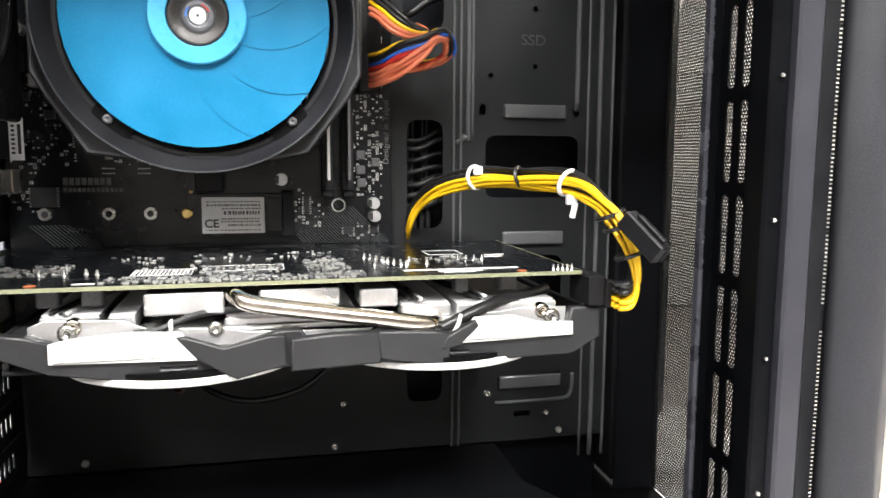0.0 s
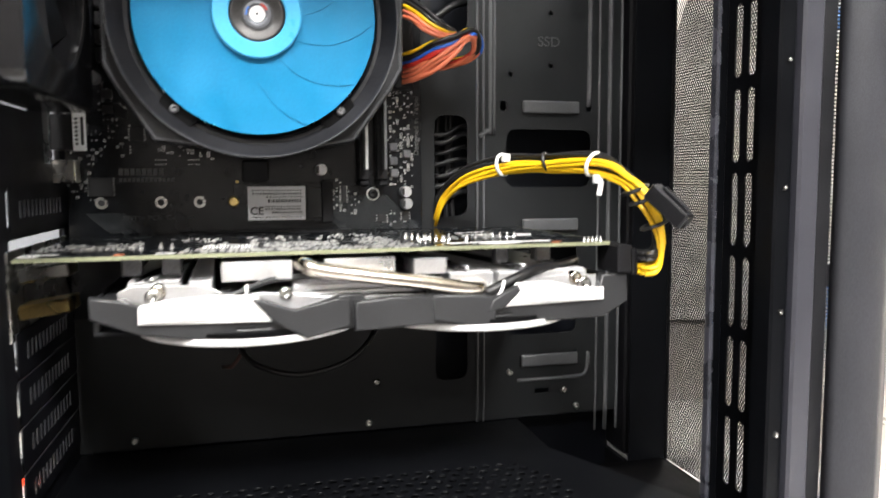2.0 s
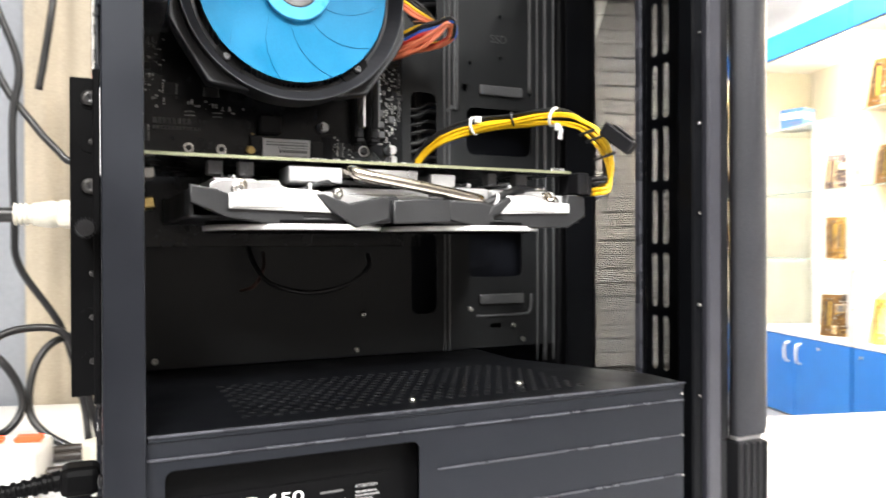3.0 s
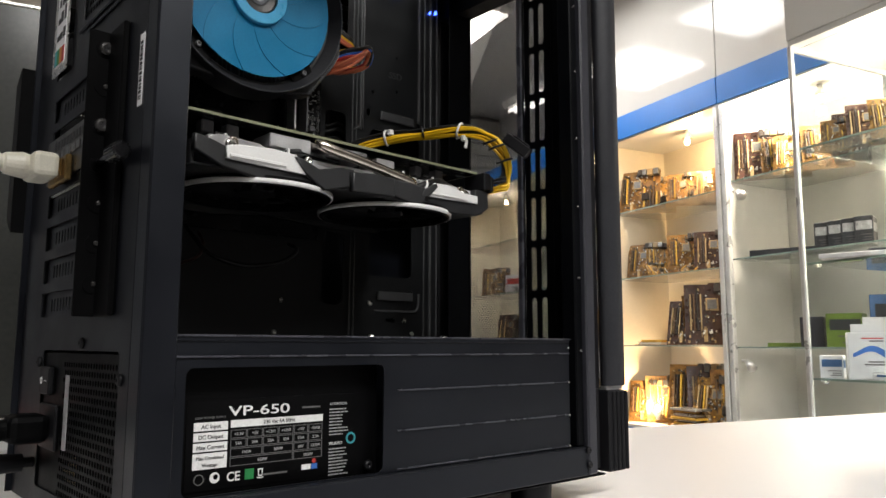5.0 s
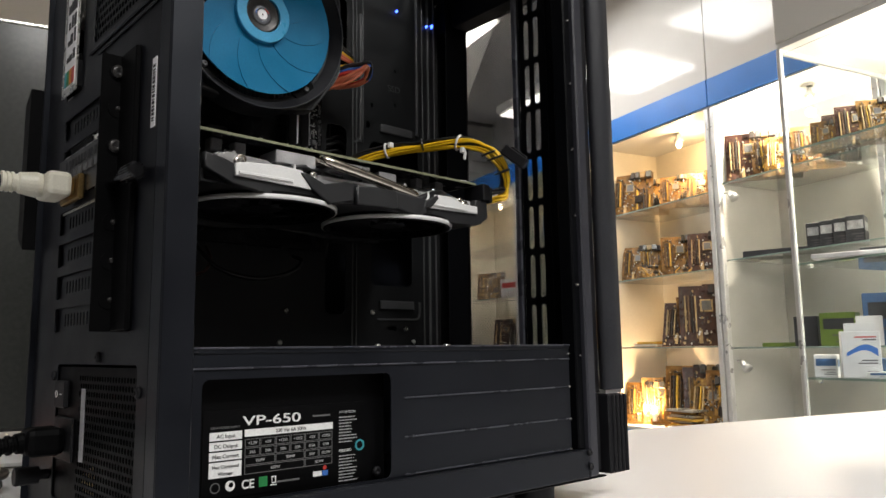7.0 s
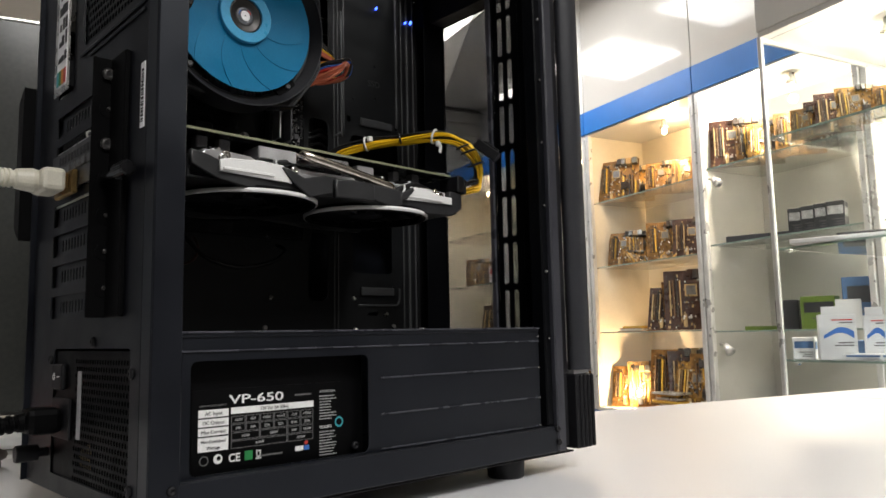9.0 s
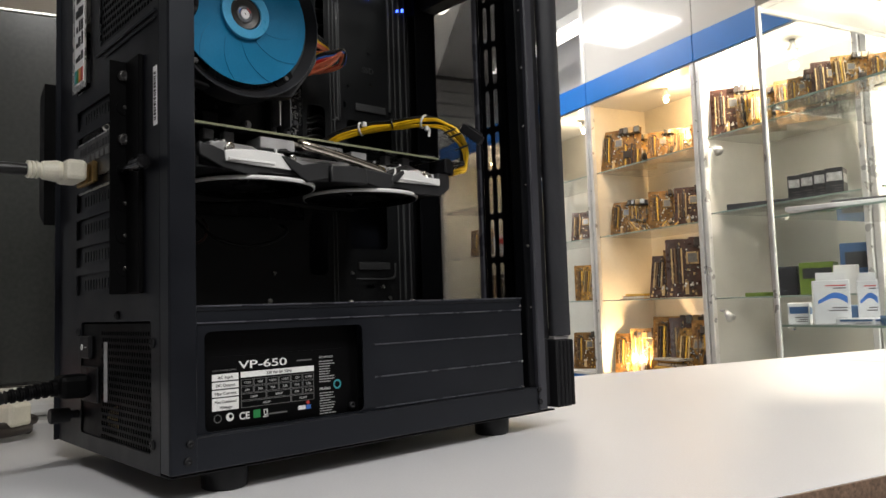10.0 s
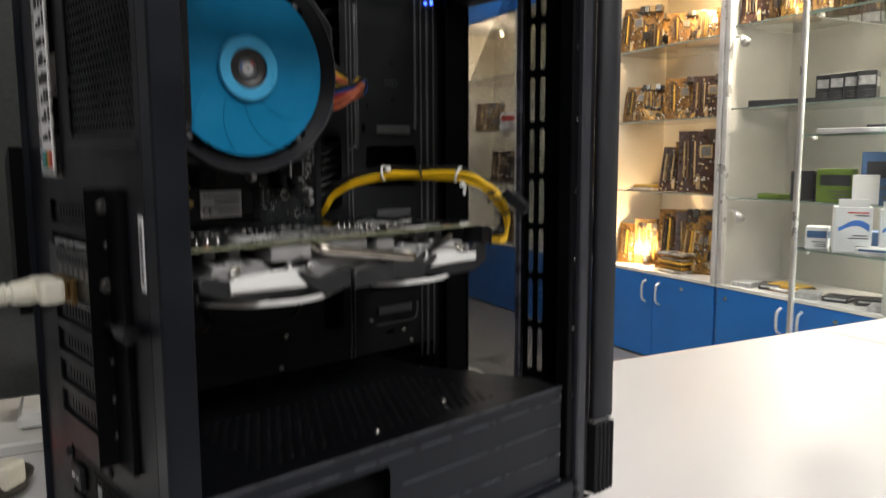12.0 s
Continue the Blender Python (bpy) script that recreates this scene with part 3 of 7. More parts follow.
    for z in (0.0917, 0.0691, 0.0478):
        part("pressed_line", box(-0.0005, 0.1520, 0.2319, 0.2328, z - 0.0005, z + 0.0005, 0.0002), EDGE_GLINT_M, front)
        screw(front, (0.1528, 0.2329, z), (0, -1, 0), 0.0009, STEEL_BARE, "rivet")
    screw(front, (0.1528, 0.2329, 0.1155), (0, -1, 0), 0.0009, STEEL_BARE, "rivet")
    vents = []
    for r in range(13):
        for c in range(26):
            x, y = -0.088 + c * 0.0074 + (r % 2) * 0.0037, 0.252 + r * 0.0068
            if x < 0.100 and x + 0.5 * (y - 0.25) < 0.128:
                vents.append(rect(x - 0.0024, x + 0.0024, y - 0.0021, y + 0.0021, 0.0018, 2))
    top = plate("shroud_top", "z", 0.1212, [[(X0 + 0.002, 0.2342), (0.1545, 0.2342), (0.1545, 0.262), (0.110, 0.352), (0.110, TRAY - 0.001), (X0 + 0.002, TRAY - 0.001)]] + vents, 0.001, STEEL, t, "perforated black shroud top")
    part("shroud_edge", moved(box(-0.050, 0.050, -0.0006, 0.0006, -0.012, 0, 0.0004), Matrix.Translation((0.1323, 0.307, 0.1206)) @ pose(0, 0, 0, 0, 0, -63.7)), STEEL, t)
    screw(top, (0.066, 0.268, 0.1217), (0, 0, 1), 0.0028)
    screw(top, (-0.006, 0.251, 0.1217), (0, 0, 1), 0.0018)

    # front chassis: slotted upright, screw strip, column, dust mesh
    slots = []
    for i in range(8):
        zc = 0.1575 - 0.0405 + 0.0405 * i
        for a, b in ((0.2836, 0.2893), (0.2731, 0.2789)):
            lo, hi = zc + 0.0028, min(zc + 0.0377, Z1 - 0.008)
            slots.append(rect(a, b, lo, hi, 0.0026))
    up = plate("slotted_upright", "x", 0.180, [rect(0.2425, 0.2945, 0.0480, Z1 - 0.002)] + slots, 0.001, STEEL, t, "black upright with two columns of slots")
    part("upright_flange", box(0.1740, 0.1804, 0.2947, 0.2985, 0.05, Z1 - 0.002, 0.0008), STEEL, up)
    part("flange_fold", box(0.1715, 0.1739, 0.2908, 0.2968, 0.05, Z1 - 0.002, 0.0010), EDGE_GLINT_M, up, "fold with its shine put into the colour")
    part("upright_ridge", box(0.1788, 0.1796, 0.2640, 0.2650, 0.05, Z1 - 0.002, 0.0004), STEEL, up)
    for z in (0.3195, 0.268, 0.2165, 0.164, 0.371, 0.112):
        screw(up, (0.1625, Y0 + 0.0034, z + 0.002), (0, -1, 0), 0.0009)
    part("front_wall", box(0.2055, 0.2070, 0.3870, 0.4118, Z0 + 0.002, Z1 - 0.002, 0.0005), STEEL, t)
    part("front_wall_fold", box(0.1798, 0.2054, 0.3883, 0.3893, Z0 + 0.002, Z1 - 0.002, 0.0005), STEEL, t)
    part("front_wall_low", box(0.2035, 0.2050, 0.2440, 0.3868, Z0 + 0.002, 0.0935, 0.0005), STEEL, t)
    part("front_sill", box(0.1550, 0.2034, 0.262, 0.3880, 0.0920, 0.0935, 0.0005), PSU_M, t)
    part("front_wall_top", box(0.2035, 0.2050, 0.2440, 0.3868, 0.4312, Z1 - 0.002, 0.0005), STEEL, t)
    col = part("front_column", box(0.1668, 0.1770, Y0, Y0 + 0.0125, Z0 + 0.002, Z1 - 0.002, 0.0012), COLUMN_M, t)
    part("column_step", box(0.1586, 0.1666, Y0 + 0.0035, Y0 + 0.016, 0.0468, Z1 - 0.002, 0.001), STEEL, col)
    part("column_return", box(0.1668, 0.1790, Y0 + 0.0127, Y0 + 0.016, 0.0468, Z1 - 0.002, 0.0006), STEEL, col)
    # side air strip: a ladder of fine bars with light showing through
    strip = part("side_air_strip", box(0.1792, 0.1845, Y0 + 0.0040, Y0 + 0.0050, 0.030, 0.0860), PLASTIC, t, "black side air strip with fine bars")
    bars = bmesh.new()
    z = 0.0865
    while z < Z1 - 0.006:
        tall = 0.0010
        if 0.226 < z < 0.236:
            tall = 0.0105
        box(0.1863, 0.1885, Y0 + 0.0050, Y0 + 0.0056, z, z + tall, bm=bars)
        z += tall + 0.0006
    part("air_mesh", bars, PLASTIC, strip, "fine black bars", kind="stuff")
    part("strip_edge", box(0.1792, 0.1862, Y0 + 0.0040, Y0 + 0.0062, 0.0862, Z1 - 0.004, 0.0005), PLASTIC, strip)
    # dust mesh: two sets of fine slanting wires
    bm = bmesh.new()
    ya, yb, za, zb, pitch, half = 0.262, 0.3880, 0.094, 0.4310, 0.00205, 0.00032
    for sgn in (1, -1):
        c = -(zb - za) - (yb - ya)
        while c < (zb - za) + (yb - ya):
            # z = za + sgn * 1.6 * (y - ya) + c
            pts = []
            for y in (ya, yb):
                z = za + sgn * 1.6 * (y - ya) + c
                if za <= z <= zb:
                    pts.append((y, z))
            for z in (za, zb):
                y = ya + (z - za - c) / (sgn * 1.6)
                if ya < y < yb:
                    pts.append((y, z))
            if len(pts) >= 2:
                (y1_, z1_), (y2_, z2_) = pts[:2]
                d = Vector((0, y2_ - y1_, z2_ - z1_))
                if d.length > 0.001:
                    s = d.normalized().cross(Vector((1, 0, 0))) * half
                    x = 0.2048 + 0.0002 * sgn
                    a, b = Vector((x, y1_, z1_)), Vector((x, y2_, z2_))
                    vs = [bm.verts.new(p + q) for p in (a, b) for q in (s, -s)]
                    ws = [bm.verts.new(v.co + Vector((0.00035, 0, 0))) for v in vs]
                    for q in ((vs[0], vs[1], vs[3], vs[2]), (ws[0], ws[2], ws[3], ws[1]), (vs[0], vs[2], ws[2], ws[0]), (vs[1], ws[1], ws[3], vs[3])):
                        bm.faces.new(q)
            c += pitch * 1.6
    part("dust_mesh", bm, STEEL, t, "fine black dust mesh", kind="stuff")
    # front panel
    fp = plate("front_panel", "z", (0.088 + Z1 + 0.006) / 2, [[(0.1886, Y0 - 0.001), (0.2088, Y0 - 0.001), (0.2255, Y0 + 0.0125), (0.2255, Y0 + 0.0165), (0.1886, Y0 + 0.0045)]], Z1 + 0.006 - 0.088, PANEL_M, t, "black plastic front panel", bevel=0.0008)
    part("far_side", box(0.1885, 0.2100, Y1 - 0.028, Y1, 0.0880, Z1 + 0.006, 0.0015), PLASTIC, fp)
    part("top_bar", box(0.1885, 0.2100, Y0 + 0.0112, Y1 - 0.0282, 0.430, Z1 + 0.006, 0.0015), PLASTIC, fp)
    chin = part("front_chin", box(0.1885, 0.2085, Y0 - 0.002, Y1, 0.0270, 0.0850, 0.001), PLASTIC, t, "ribbed black plastic base of the front panel")
    for x in (0.1925, 0.1975, 0.2025, 0.2075):
        part("ridge", box(x, x + 0.0028, Y0 - 0.0036, Y1, 0.0275, 0.0845, 0.0009), PLASTIC, chin)
    part("light_gap", box(0.190, 0.2095, Y0 + 0.001, Y1 - 0.001, 0.0852, 0.0878), material("pale_strip_grey", (0.5, 0.5, 0.5), 0.5), t, "pale strip between front panel and base")
    return t


pc_case()


# ---- power supply ----
def power_supply():
    t = thing("power_supply", (-0.07, 0.32, 0.0275), "black computer power supply with printed rating label", "power supply")
    y = 0.2450
    part("housing", box(-0.1370, -0.0050, y, 0.3930, 0.0275, 0.1130, 0.0012), PSU_M, t)
    lab = part("rating_label", box(-0.1215, -0.0220, y - 0.0005, y - 0.0001, 0.0475, 0.0905), PSU_M, t, "black rating label with white tables")
    f = y - 0.0008
    words("model_text", "VP-650", 0.0068, on_side(-0.1003, f, 0.0822), SILK, lab, "white lettering VP-650", stretch=1.72, bold=0.00005)
    for i, s in enumerate(("AC Input", "DC Output", "Max Current")):
        z = 0.0758 - 0.0049 * i
        part("table_cell", box(-0.1180, -0.1005, f, y - 0.0006, z, z + 0.0041), SILK, lab)
        words("cell_text", s, 0.0027, on_side(-0.1093, f - 0.0002, z + 0.0011), INK, lab, align="CENTER")
    part("table_cell", box(-0.1180, -0.1005, f, y - 0.0006, 0.0577, 0.0652), SILK, lab)
    words("cell_text", "Max Combined", 0.0023, on_side(-0.1093, f - 0.0002, 0.0622), INK, lab, align="CENTER")
    words("cell_text", "Wattage", 0.0023, on_side(-0.1093, f - 0.0002, 0.0588), INK, lab, align="CENTER")
    part("table_head", box(-0.0990, -0.0455, f, y - 0.0006, 0.0765, 0.0801), SILK, lab)
    words("cell_text", "230 Vac 6A 50Hz", 0.0026, on_side(-0.072, f - 0.0002, 0.0774), INK, lab, align="CENTER")
    rows = [(0.0712, ("+3.3V", "+5V", "+12V1", "+12V2", "-12V", "+5VSB"), (1,) * 6), (0.0667, ("24A", "24A", "22A", "22A", "0.5A", "2.5A"), (1,) * 6),
            (0.0622, ("150W", "504W", "6W", "12.5W"), (2, 2, 1, 1)), (0.0577, ("632W", "18.5W"), (4, 2))]
    unit = (0.0990 - 0.0455) / 6
    for z, texts, spans in rows:
        x = -0.0990
        for s, n in zip(texts, spans):
            a, b = x + 0.0002, x + unit * n - 0.0002
            plate("cell_frame", "y", f + 0.0001, [rect(a, b, z, z + 0.0041), rect(a + 0.0003, b - 0.0003, z + 0.0003, z + 0.0038)], 0.0002, SILK_DIM, lab)
            words("cell_text", s, 0.0021, on_side((a + b) / 2, f - 0.0001, z + 0.0013), PRINT_GREY, lab, align="CENTER")
            x += unit * n
    words("small_text", "650W POWER SUPPLY", 0.0016, on_side(-0.1175, f, 0.0815), SILK_DIM, lab)
    words("warning_text", "ATTENTION", 0.0020, on_side(-0.0412, f, 0.0845), PRINT_GREY, lab)
    words("warning_text", "PELIGRO", 0.0022, on_side(-0.0412, f, 0.0632), SILK, lab)
    rng = random.Random(5)
    for z_top, n in ((0.0826, 9), (0.0613, 9)):
        bm = bmesh.new()
        for i in range(n):
            x = -0.0412
            z = z_top - 0.0017 * i
            end = x + rng.uniform(0.008, 0.0125)
            while x < end:
                w_ = rng.uniform(0.001, 0.003)
                box(x, min(x + w_, end), f, y - 0.0006, z - 0.0006, z, bm=bm)
                x += w_ + 0.0005
        part("small_print", bm, PRINT_GREY, lab, "unreadable small print", kind="stuff")
    bm = bmesh.new()
    for a, b in ((-0.0585, -0.0472), (-0.082, -0.0665)):
        z = 0.0838 if a > -0.06 else 0.0515
        box(a, b, f, y - 0.0006, z, z + 0.0009, bm=bm)
    part("small_print", bm, SILK_DIM, lab, kind="stuff")
    # certification marks
    words("mark_text", "CE", 0.0062, on_side(-0.1003, f, 0.0508), SILK, lab, stretch=0.95, bold=0.0001)
    plate("round_mark", "y", f, [circle(-0.1145, 0.0530, 0.0026, 20), circle(-0.1145, 0.0530, 0.0021, 20)], 0.0002, SILK_DIM, lab)
    plate("round_mark", "y", f, [circle(-0.1065, 0.0532, 0.0026, 20), circle(-0.1060, 0.0536, 0.0013, 16)], 0.0002, SILK, lab)
    part("green_mark", box(-0.0905, -0.0857, f, y - 0.0006, 0.0506, 0.0556), GREEN_INK, lab, "green square mark")
    plate("bin_mark", "y", f, [[(-0.0835, 0.0552), (-0.0805, 0.0552), (-0.0810, 0.0515), (-0.0830, 0.0515)], rect(-0.0828, -0.0812, 0.052, 0.0546)], 0.0002, SILK, lab)
    part("bin_mark", box(-0.0838, -0.0802, f, y - 0.0006, 0.0505, 0.0510), SILK, lab)
    for a, b, m_ in ((-0.0580, -0.0525, SILK), (-0.0520, -0.0485, BLUE_INK)):
        part("maker_mark", box(a, b, f, y - 0.0006, 0.0518, 0.0545), m_, lab, "maker's mark in plain shapes")
    part("maker_mark", lathe((-0.0505, f, 0.0560), (0, 1, 0), [(0, 0.0012), (0.0002, 0.0012)], 12), RED_INK, lab)
    lab.location.x = 0.0028
    # round seal at the cut-out's edge
    plate("round_seal", "y", 0.2446, [circle(-0.0240, 0.0660, 0.0032, 24), circle(-0.0240, 0.0660, 0.0021, 24)], 0.0003, TEAL_INK, t, "teal ring sticker")
    screw(t, (-0.0140, 0.2420, 0.0505), (0, -1, 0), 0.0028, PLASTIC)
    part("rear_box", box(-0.1458, -0.1372, y, 0.318, 0.0275, 0.1130, 0.0012), PSU_M, t)
    part("rear_box", box(-0.1458, -0.1372, 0.3420, 0.3930, 0.0275, 0.1130, 0.0012), PSU_M, t)
    part("rear_box", box(-0.1458, -0.1372, 0.3182, 0.3418, 0.0590, 0.1130, 0.0012), PSU_M, t)
    # rear face
    xr = -0.1462
    hexes = []
    for r in range(17):
        for c in range(22):
            yy, z = 0.256 + c * 0.0042 + (r % 2) * 0.0021, 0.0375 + r * 0.0043
            if yy < 0.345 and z < 0.110:
                hexes.append(circle(yy, z, 0.0018, 6, math.pi / 6))
    plate("rear_grille", "x", xr - 0.0006, [rect(0.2525, 0.3875, 0.0345, 0.1125, 0.003)] + hexes, 0.0008, PSU_M, t)
    part("rocker_switch", box(xr - 0.0045, xr - 0.0011, 0.362, 0.382, 0.0885, 0.1045, 0.001), PLASTIC, t)
    plate("switch_mark", "x", xr - 0.0047, [circle(0.3765, 0.0965, 0.0021, 16), circle(0.3765, 0.0965, 0.0014, 16)], 0.0003, SILK, t)
    part("switch_mark", box(xr - 0.0049, xr - 0.0045, 0.3665, 0.3705, 0.0963, 0.0968), SILK, t)
    part("socket", box(xr - 0.003, xr - 0.0011, 0.349, 0.384, 0.0585, 0.0835, 0.0015), PLASTIC, t)
    part("rear_label", box(xr - 0.0016, xr - 0.0011, 0.3335, 0.3395, 0.0605, 0.1005), material("grey_label", (0.35, 0.35, 0.36), 0.5), t, "narrow grey label")
    part("coil", lathe((-0.1384, 0.330, 0.049), (0, 1, 0), [(-0.011, 0.006), (-0.009, 0.0078), (0.009, 0.0078), (0.011, 0.006)], 20), BRASS, t, "copper-coloured coil behind the grille")
    for p in ((0.2500, 0.101), (0.3905, 0.107), (0.2500, 0.042), (0.31, 0.118)):
        screw(t, (X0 - 0.0006, p[0], p[1]), (-1, 0, 0), 0.003, PLASTIC)


power_supply()


def mains_plug():
    t = thing("mains_cable", (-0.20, 0.37, TABLE), "black mains cable plugged into the power supply", "cable")
    part("plug", box(-0.1700, -0.1495, 0.3565, 0.3775, 0.0625, 0.0785, 0.004, segments=2), PSU_M, t)
    relief = [(0, 0.0060)]
    for k in range(6):
        relief += [(0.004 + 0.005 * k, 0.0057 - 0.0002 * k), (0.0045 + 0.005 * k, 0.0047 - 0.0002 * k), (0.0065 + 0.005 * k, 0.0047 - 0.0002 * k), (0.007 + 0.005 * k, 0.0056 - 0.0002 * k)]
    part("strain_relief", lathe((-0.1695, 0.367, 0.0705), (-1, -0.1, -0.10), relief, 16), PSU_M, t, "ribbed strain relief")
    part("cord", tube([(-0.203, 0.3635, 0.0670), (-0.23, 0.361, 0.062), (-0.27, 0.36, 0.052), (-0.33, 0.37, 0.035), (-0.40, 0.42, 0.0155), (-0.50, 0.47, 0.0145), (-0.62, 0.46, 0.0145)], 0.0042, 10, 8), BLACKW, t, "", True)


def video_plug():
    t = thing("video_cable", (-0.20, 0.362, TABLE), "ivory video plug with black cable in the graphics card", "cable")
    part("shell", box(-0.1560, -0.1546, 0.348, 0.372, 0.2130, 0.2230, 0.001), GOLD_DULL, t, "gold plated plug shell")
    part("plug", box(-0.1700, -0.1562, 0.3455, 0.3745, 0.2110, 0.2255, 0.003, segments=2), IVORY, t)
    neck = [(0, 0.0068), (0.003, 0.0075), (0.012, 0.0062), (0.013, 0.0050)]
    for k in range(3):
        neck += [(0.0145 + 0.0025 * k, 0.0050), (0.0149 + 0.0025 * k, 0.0060), (0.0161 + 0.0025 * k, 0.0060), (0.0165 + 0.0025 * k, 0.0048)]
    part("plug_neck", lathe((-0.1695, 0.360, 0.2182), (-1, 0, -0.01), neck, 20), IVORY, t)
    part("cord", tube([(-0.188, 0.360, 0.2178), (-0.22, 0.360, 0.2165), (-0.26, 0.362, 0.210), (-0.32, 0.38, 0.175), (-0.38, 0.43, 0.09), (-0.43, 0.50, 0.0150), (-0.52, 0.55, 0.0145)], 0.0040, 10, 8), BLACKW, t, "", True)


mains_plug()
video_plug()


# ---- motherboard ----
MB = 0.3970


def motherboard():
    t = thing("motherboard", (-0.05, MB, 0.20), "black computer motherboard with slots and small parts, mounted on the tray", "motherboard")
    part("board", box(-0.1450, 0.0470, MB, MB + 0.0016, 0.2000, 0.4440, 0.0003), PCB, t)
    f = MB - 0.0002
    for x in (-0.128, -0.098, -0.078):
        part("standoff_ring", lathe((x, MB, 0.2625), (0, -1, 0), [(0, 0.0032), (0.0015, 0.0032), (0.0015, 0.0015), (0.0004, 0.0015), (0.0004, 0)], 20), STEEL_BARE, t, "tinned screw ring")
        # Dark plug puts the bore's shade into its colour.
        part("ring_bore", lathe((x, MB - 0.0004, 0.2625), (0, -1, 0), [(0, 0.0017), (0.0013, 0.0017), (0.0013, 0)], 14), INK, t)
    for x in (0.0180,):
        part("mounting_hole", lathe((x, MB, 0.2660), (0, -1, 0), [(0, 0.0038), (0.0004, 0.0038), (0.0004, 0.0016), (0.0002, 0)], 20), SOLDER, t)
        screw(t, (x, MB - 0.0004, 0.2660), (0, -1, 0), 0.0030, CHIP)
    # electrolytic capacitors
    for x, z, r in ((0.0366, 0.2672, 0.0033), (0.0371, 0.2602, 0.0033), (-0.0120, 0.2800, 0.0034), (-0.1290, 0.3280, 0.0034), (-0.135, 0.352, 0.0034), (0.0300, 0.386, 0.0033)):
        c = part("capacitor", lathe((x, MB, z), (0, -1, 0), [(0, r), (0.0062, r), (0.0068, r * 0.9)], 18), ALU, t, "silver capacitor", False)
        part("cap_mark", box(x - r * 0.9, x - r * 0.35, MB - 0.00705, MB - 0.0069, z - r * 0.6, z + r * 0.6), CHIP, c)
    # memory slots
    for x in (0.0120, 0.0225):
        s = part("memory_slot", box(x - 0.0032, x + 0.0032, MB - 0.0085, MB, 0.2740, 0.4150, 0.0006), PLASTIC, t)
        part("memory_edge", box(x - 0.0007, x + 0.0007, MB - 0.0200, MB - 0.0086, 0.2800, 0.4120), ALU if x < 0.02 else CHIP_GREY, s)
        part("slot_latch", box(x - 0.0030, x + 0.0030, MB - 0.012, MB - 0.0002, 0.2705, 0.2738, 0.0008), PLASTIC, s)
    # small parts in clusters
    rng = random.Random(11)

    taken = set()

    def cluster(x0, x1, z0, z1, n):
        bs, bc = bmesh.new(), bmesh.new()
        for _ in range(n):
            x, z = x0 + 0.0021 * round(rng.uniform(0, x1 - x0) / 0.0021), z0 + 0.0016 * round(rng.uniform(0, z1 - z0) / 0.0016)
            if (x, z) in taken:
                continue
            taken.add((x, z))
            w_, h = ((0.0010, 0.0005), (0.0005, 0.0010), (0.0007, 0.0011), (0.0004, 0.0004))[int(x * 7e3 + z * 300) % 4]
            dark = rng.random() < 0.6
            box(x - w_ / 2, x + w_ / 2, f - rng.uniform(0.0004, 0.0009), f + 0.0001, z - h / 2, z + h / 2, bm=bc if dark else bs)
            if dark:
                box(x - w_ / 2 - 0.0004, x + w_ / 2 + 0.0004, f - 0.0003, f + 0.0001, z - h / 2 - 0.0002, z + h / 2 + 0.0002, bm=bs)
        part("solder_clutter", bs, SOLDER, t, "tiny soldered parts", kind="stuff")
        part("chip_clutter", bc, CHIP_GREY, t, "tiny dark parts", kind="stuff")

    cluster(0.0265, 0.0425, 0.2700, 0.4100, 330)
    cluster(0.0200, 0.0400, 0.2480, 0.2560, 24)
    cluster(-0.0050, 0.0090, 0.2550, 0.2760, 30)
    cluster(-0.1440, -0.1120, 0.2860, 0.3300, 130)
    cluster(-0.1440, -0.1250, 0.2640, 0.2840, 24)
    cluster(-0.1000, -0.0600, 0.2860, 0.2930, 22)
    cluster(-0.0900, -0.0200, 0.2300, 0.2420, 30)
    cluster(-0.0520, -0.0480, 0.2560, 0.2610, 6)
    # square chokes and chips
    for x, z in ((0.0300, 0.2850), (0.0300, 0.2930), (0.0305, 0.2780), (0.0380, 0.2890)):
        part("choke", box(x - 0.0024, x + 0.0024, f - 0.0026, f, z - 0.0024, z + 0.0024, 0.0006), CHIP_GREY, t)
    for x, z, w_, h in ((0.0230, 0.2520, 0.0050, 0.0045), (-0.1280, 0.2710, 0.012, 0.010), (0.0010, 0.2660, 0.003, 0.0100), (0.0370, 0.2530, 0.0040, 0.0050), (-0.1090, 0.2990, 0.007, 0.007), (-0.0840, 0.2985, 0.008, 0.006)):
        c = part("chip", box(x - w_ / 2, x + w_ / 2, f - 0.0013, f, z - h / 2, z + h / 2, 0.0002), CHIP, t)
        bm = bmesh.new()
        k = int(h / 0.0012)
        for i in range(k):
            zz = z - h / 2 + (i + 0.5) * h / k
            box(x - w_ / 2 - 0.0009, x - w_ / 2, f - 0.0005, f, zz - 0.0002, zz + 0.0002, bm=bm)
            box(x + w_ / 2, x + w_ / 2 + 0.0009, f - 0.0005, f, zz - 0.0002, zz + 0.0002, bm=bm)
        part("chip_legs", bm, SOLDER, c)
    # slanting trace bundles
    bm = bmesh.new()
    for i in range(26):
        x = 0.0000 + i * 0.0018
        a, b = Vector((x, f, 0.2455)), Vector((x - 0.020, f, 0.2655))
        if x - 0.02 < -0.006:
            b = a.lerp(b, (x + 0.006) / 0.02)
        d = (b - a).normalized().cross(Vector((0, 1, 0))) * 0.00022
        bm.faces.new([bm.verts.new(p) for p in (a + d, b + d, b - d, a - d)])
    for i in range(10):
        x = -0.1240 + i * 0.0020
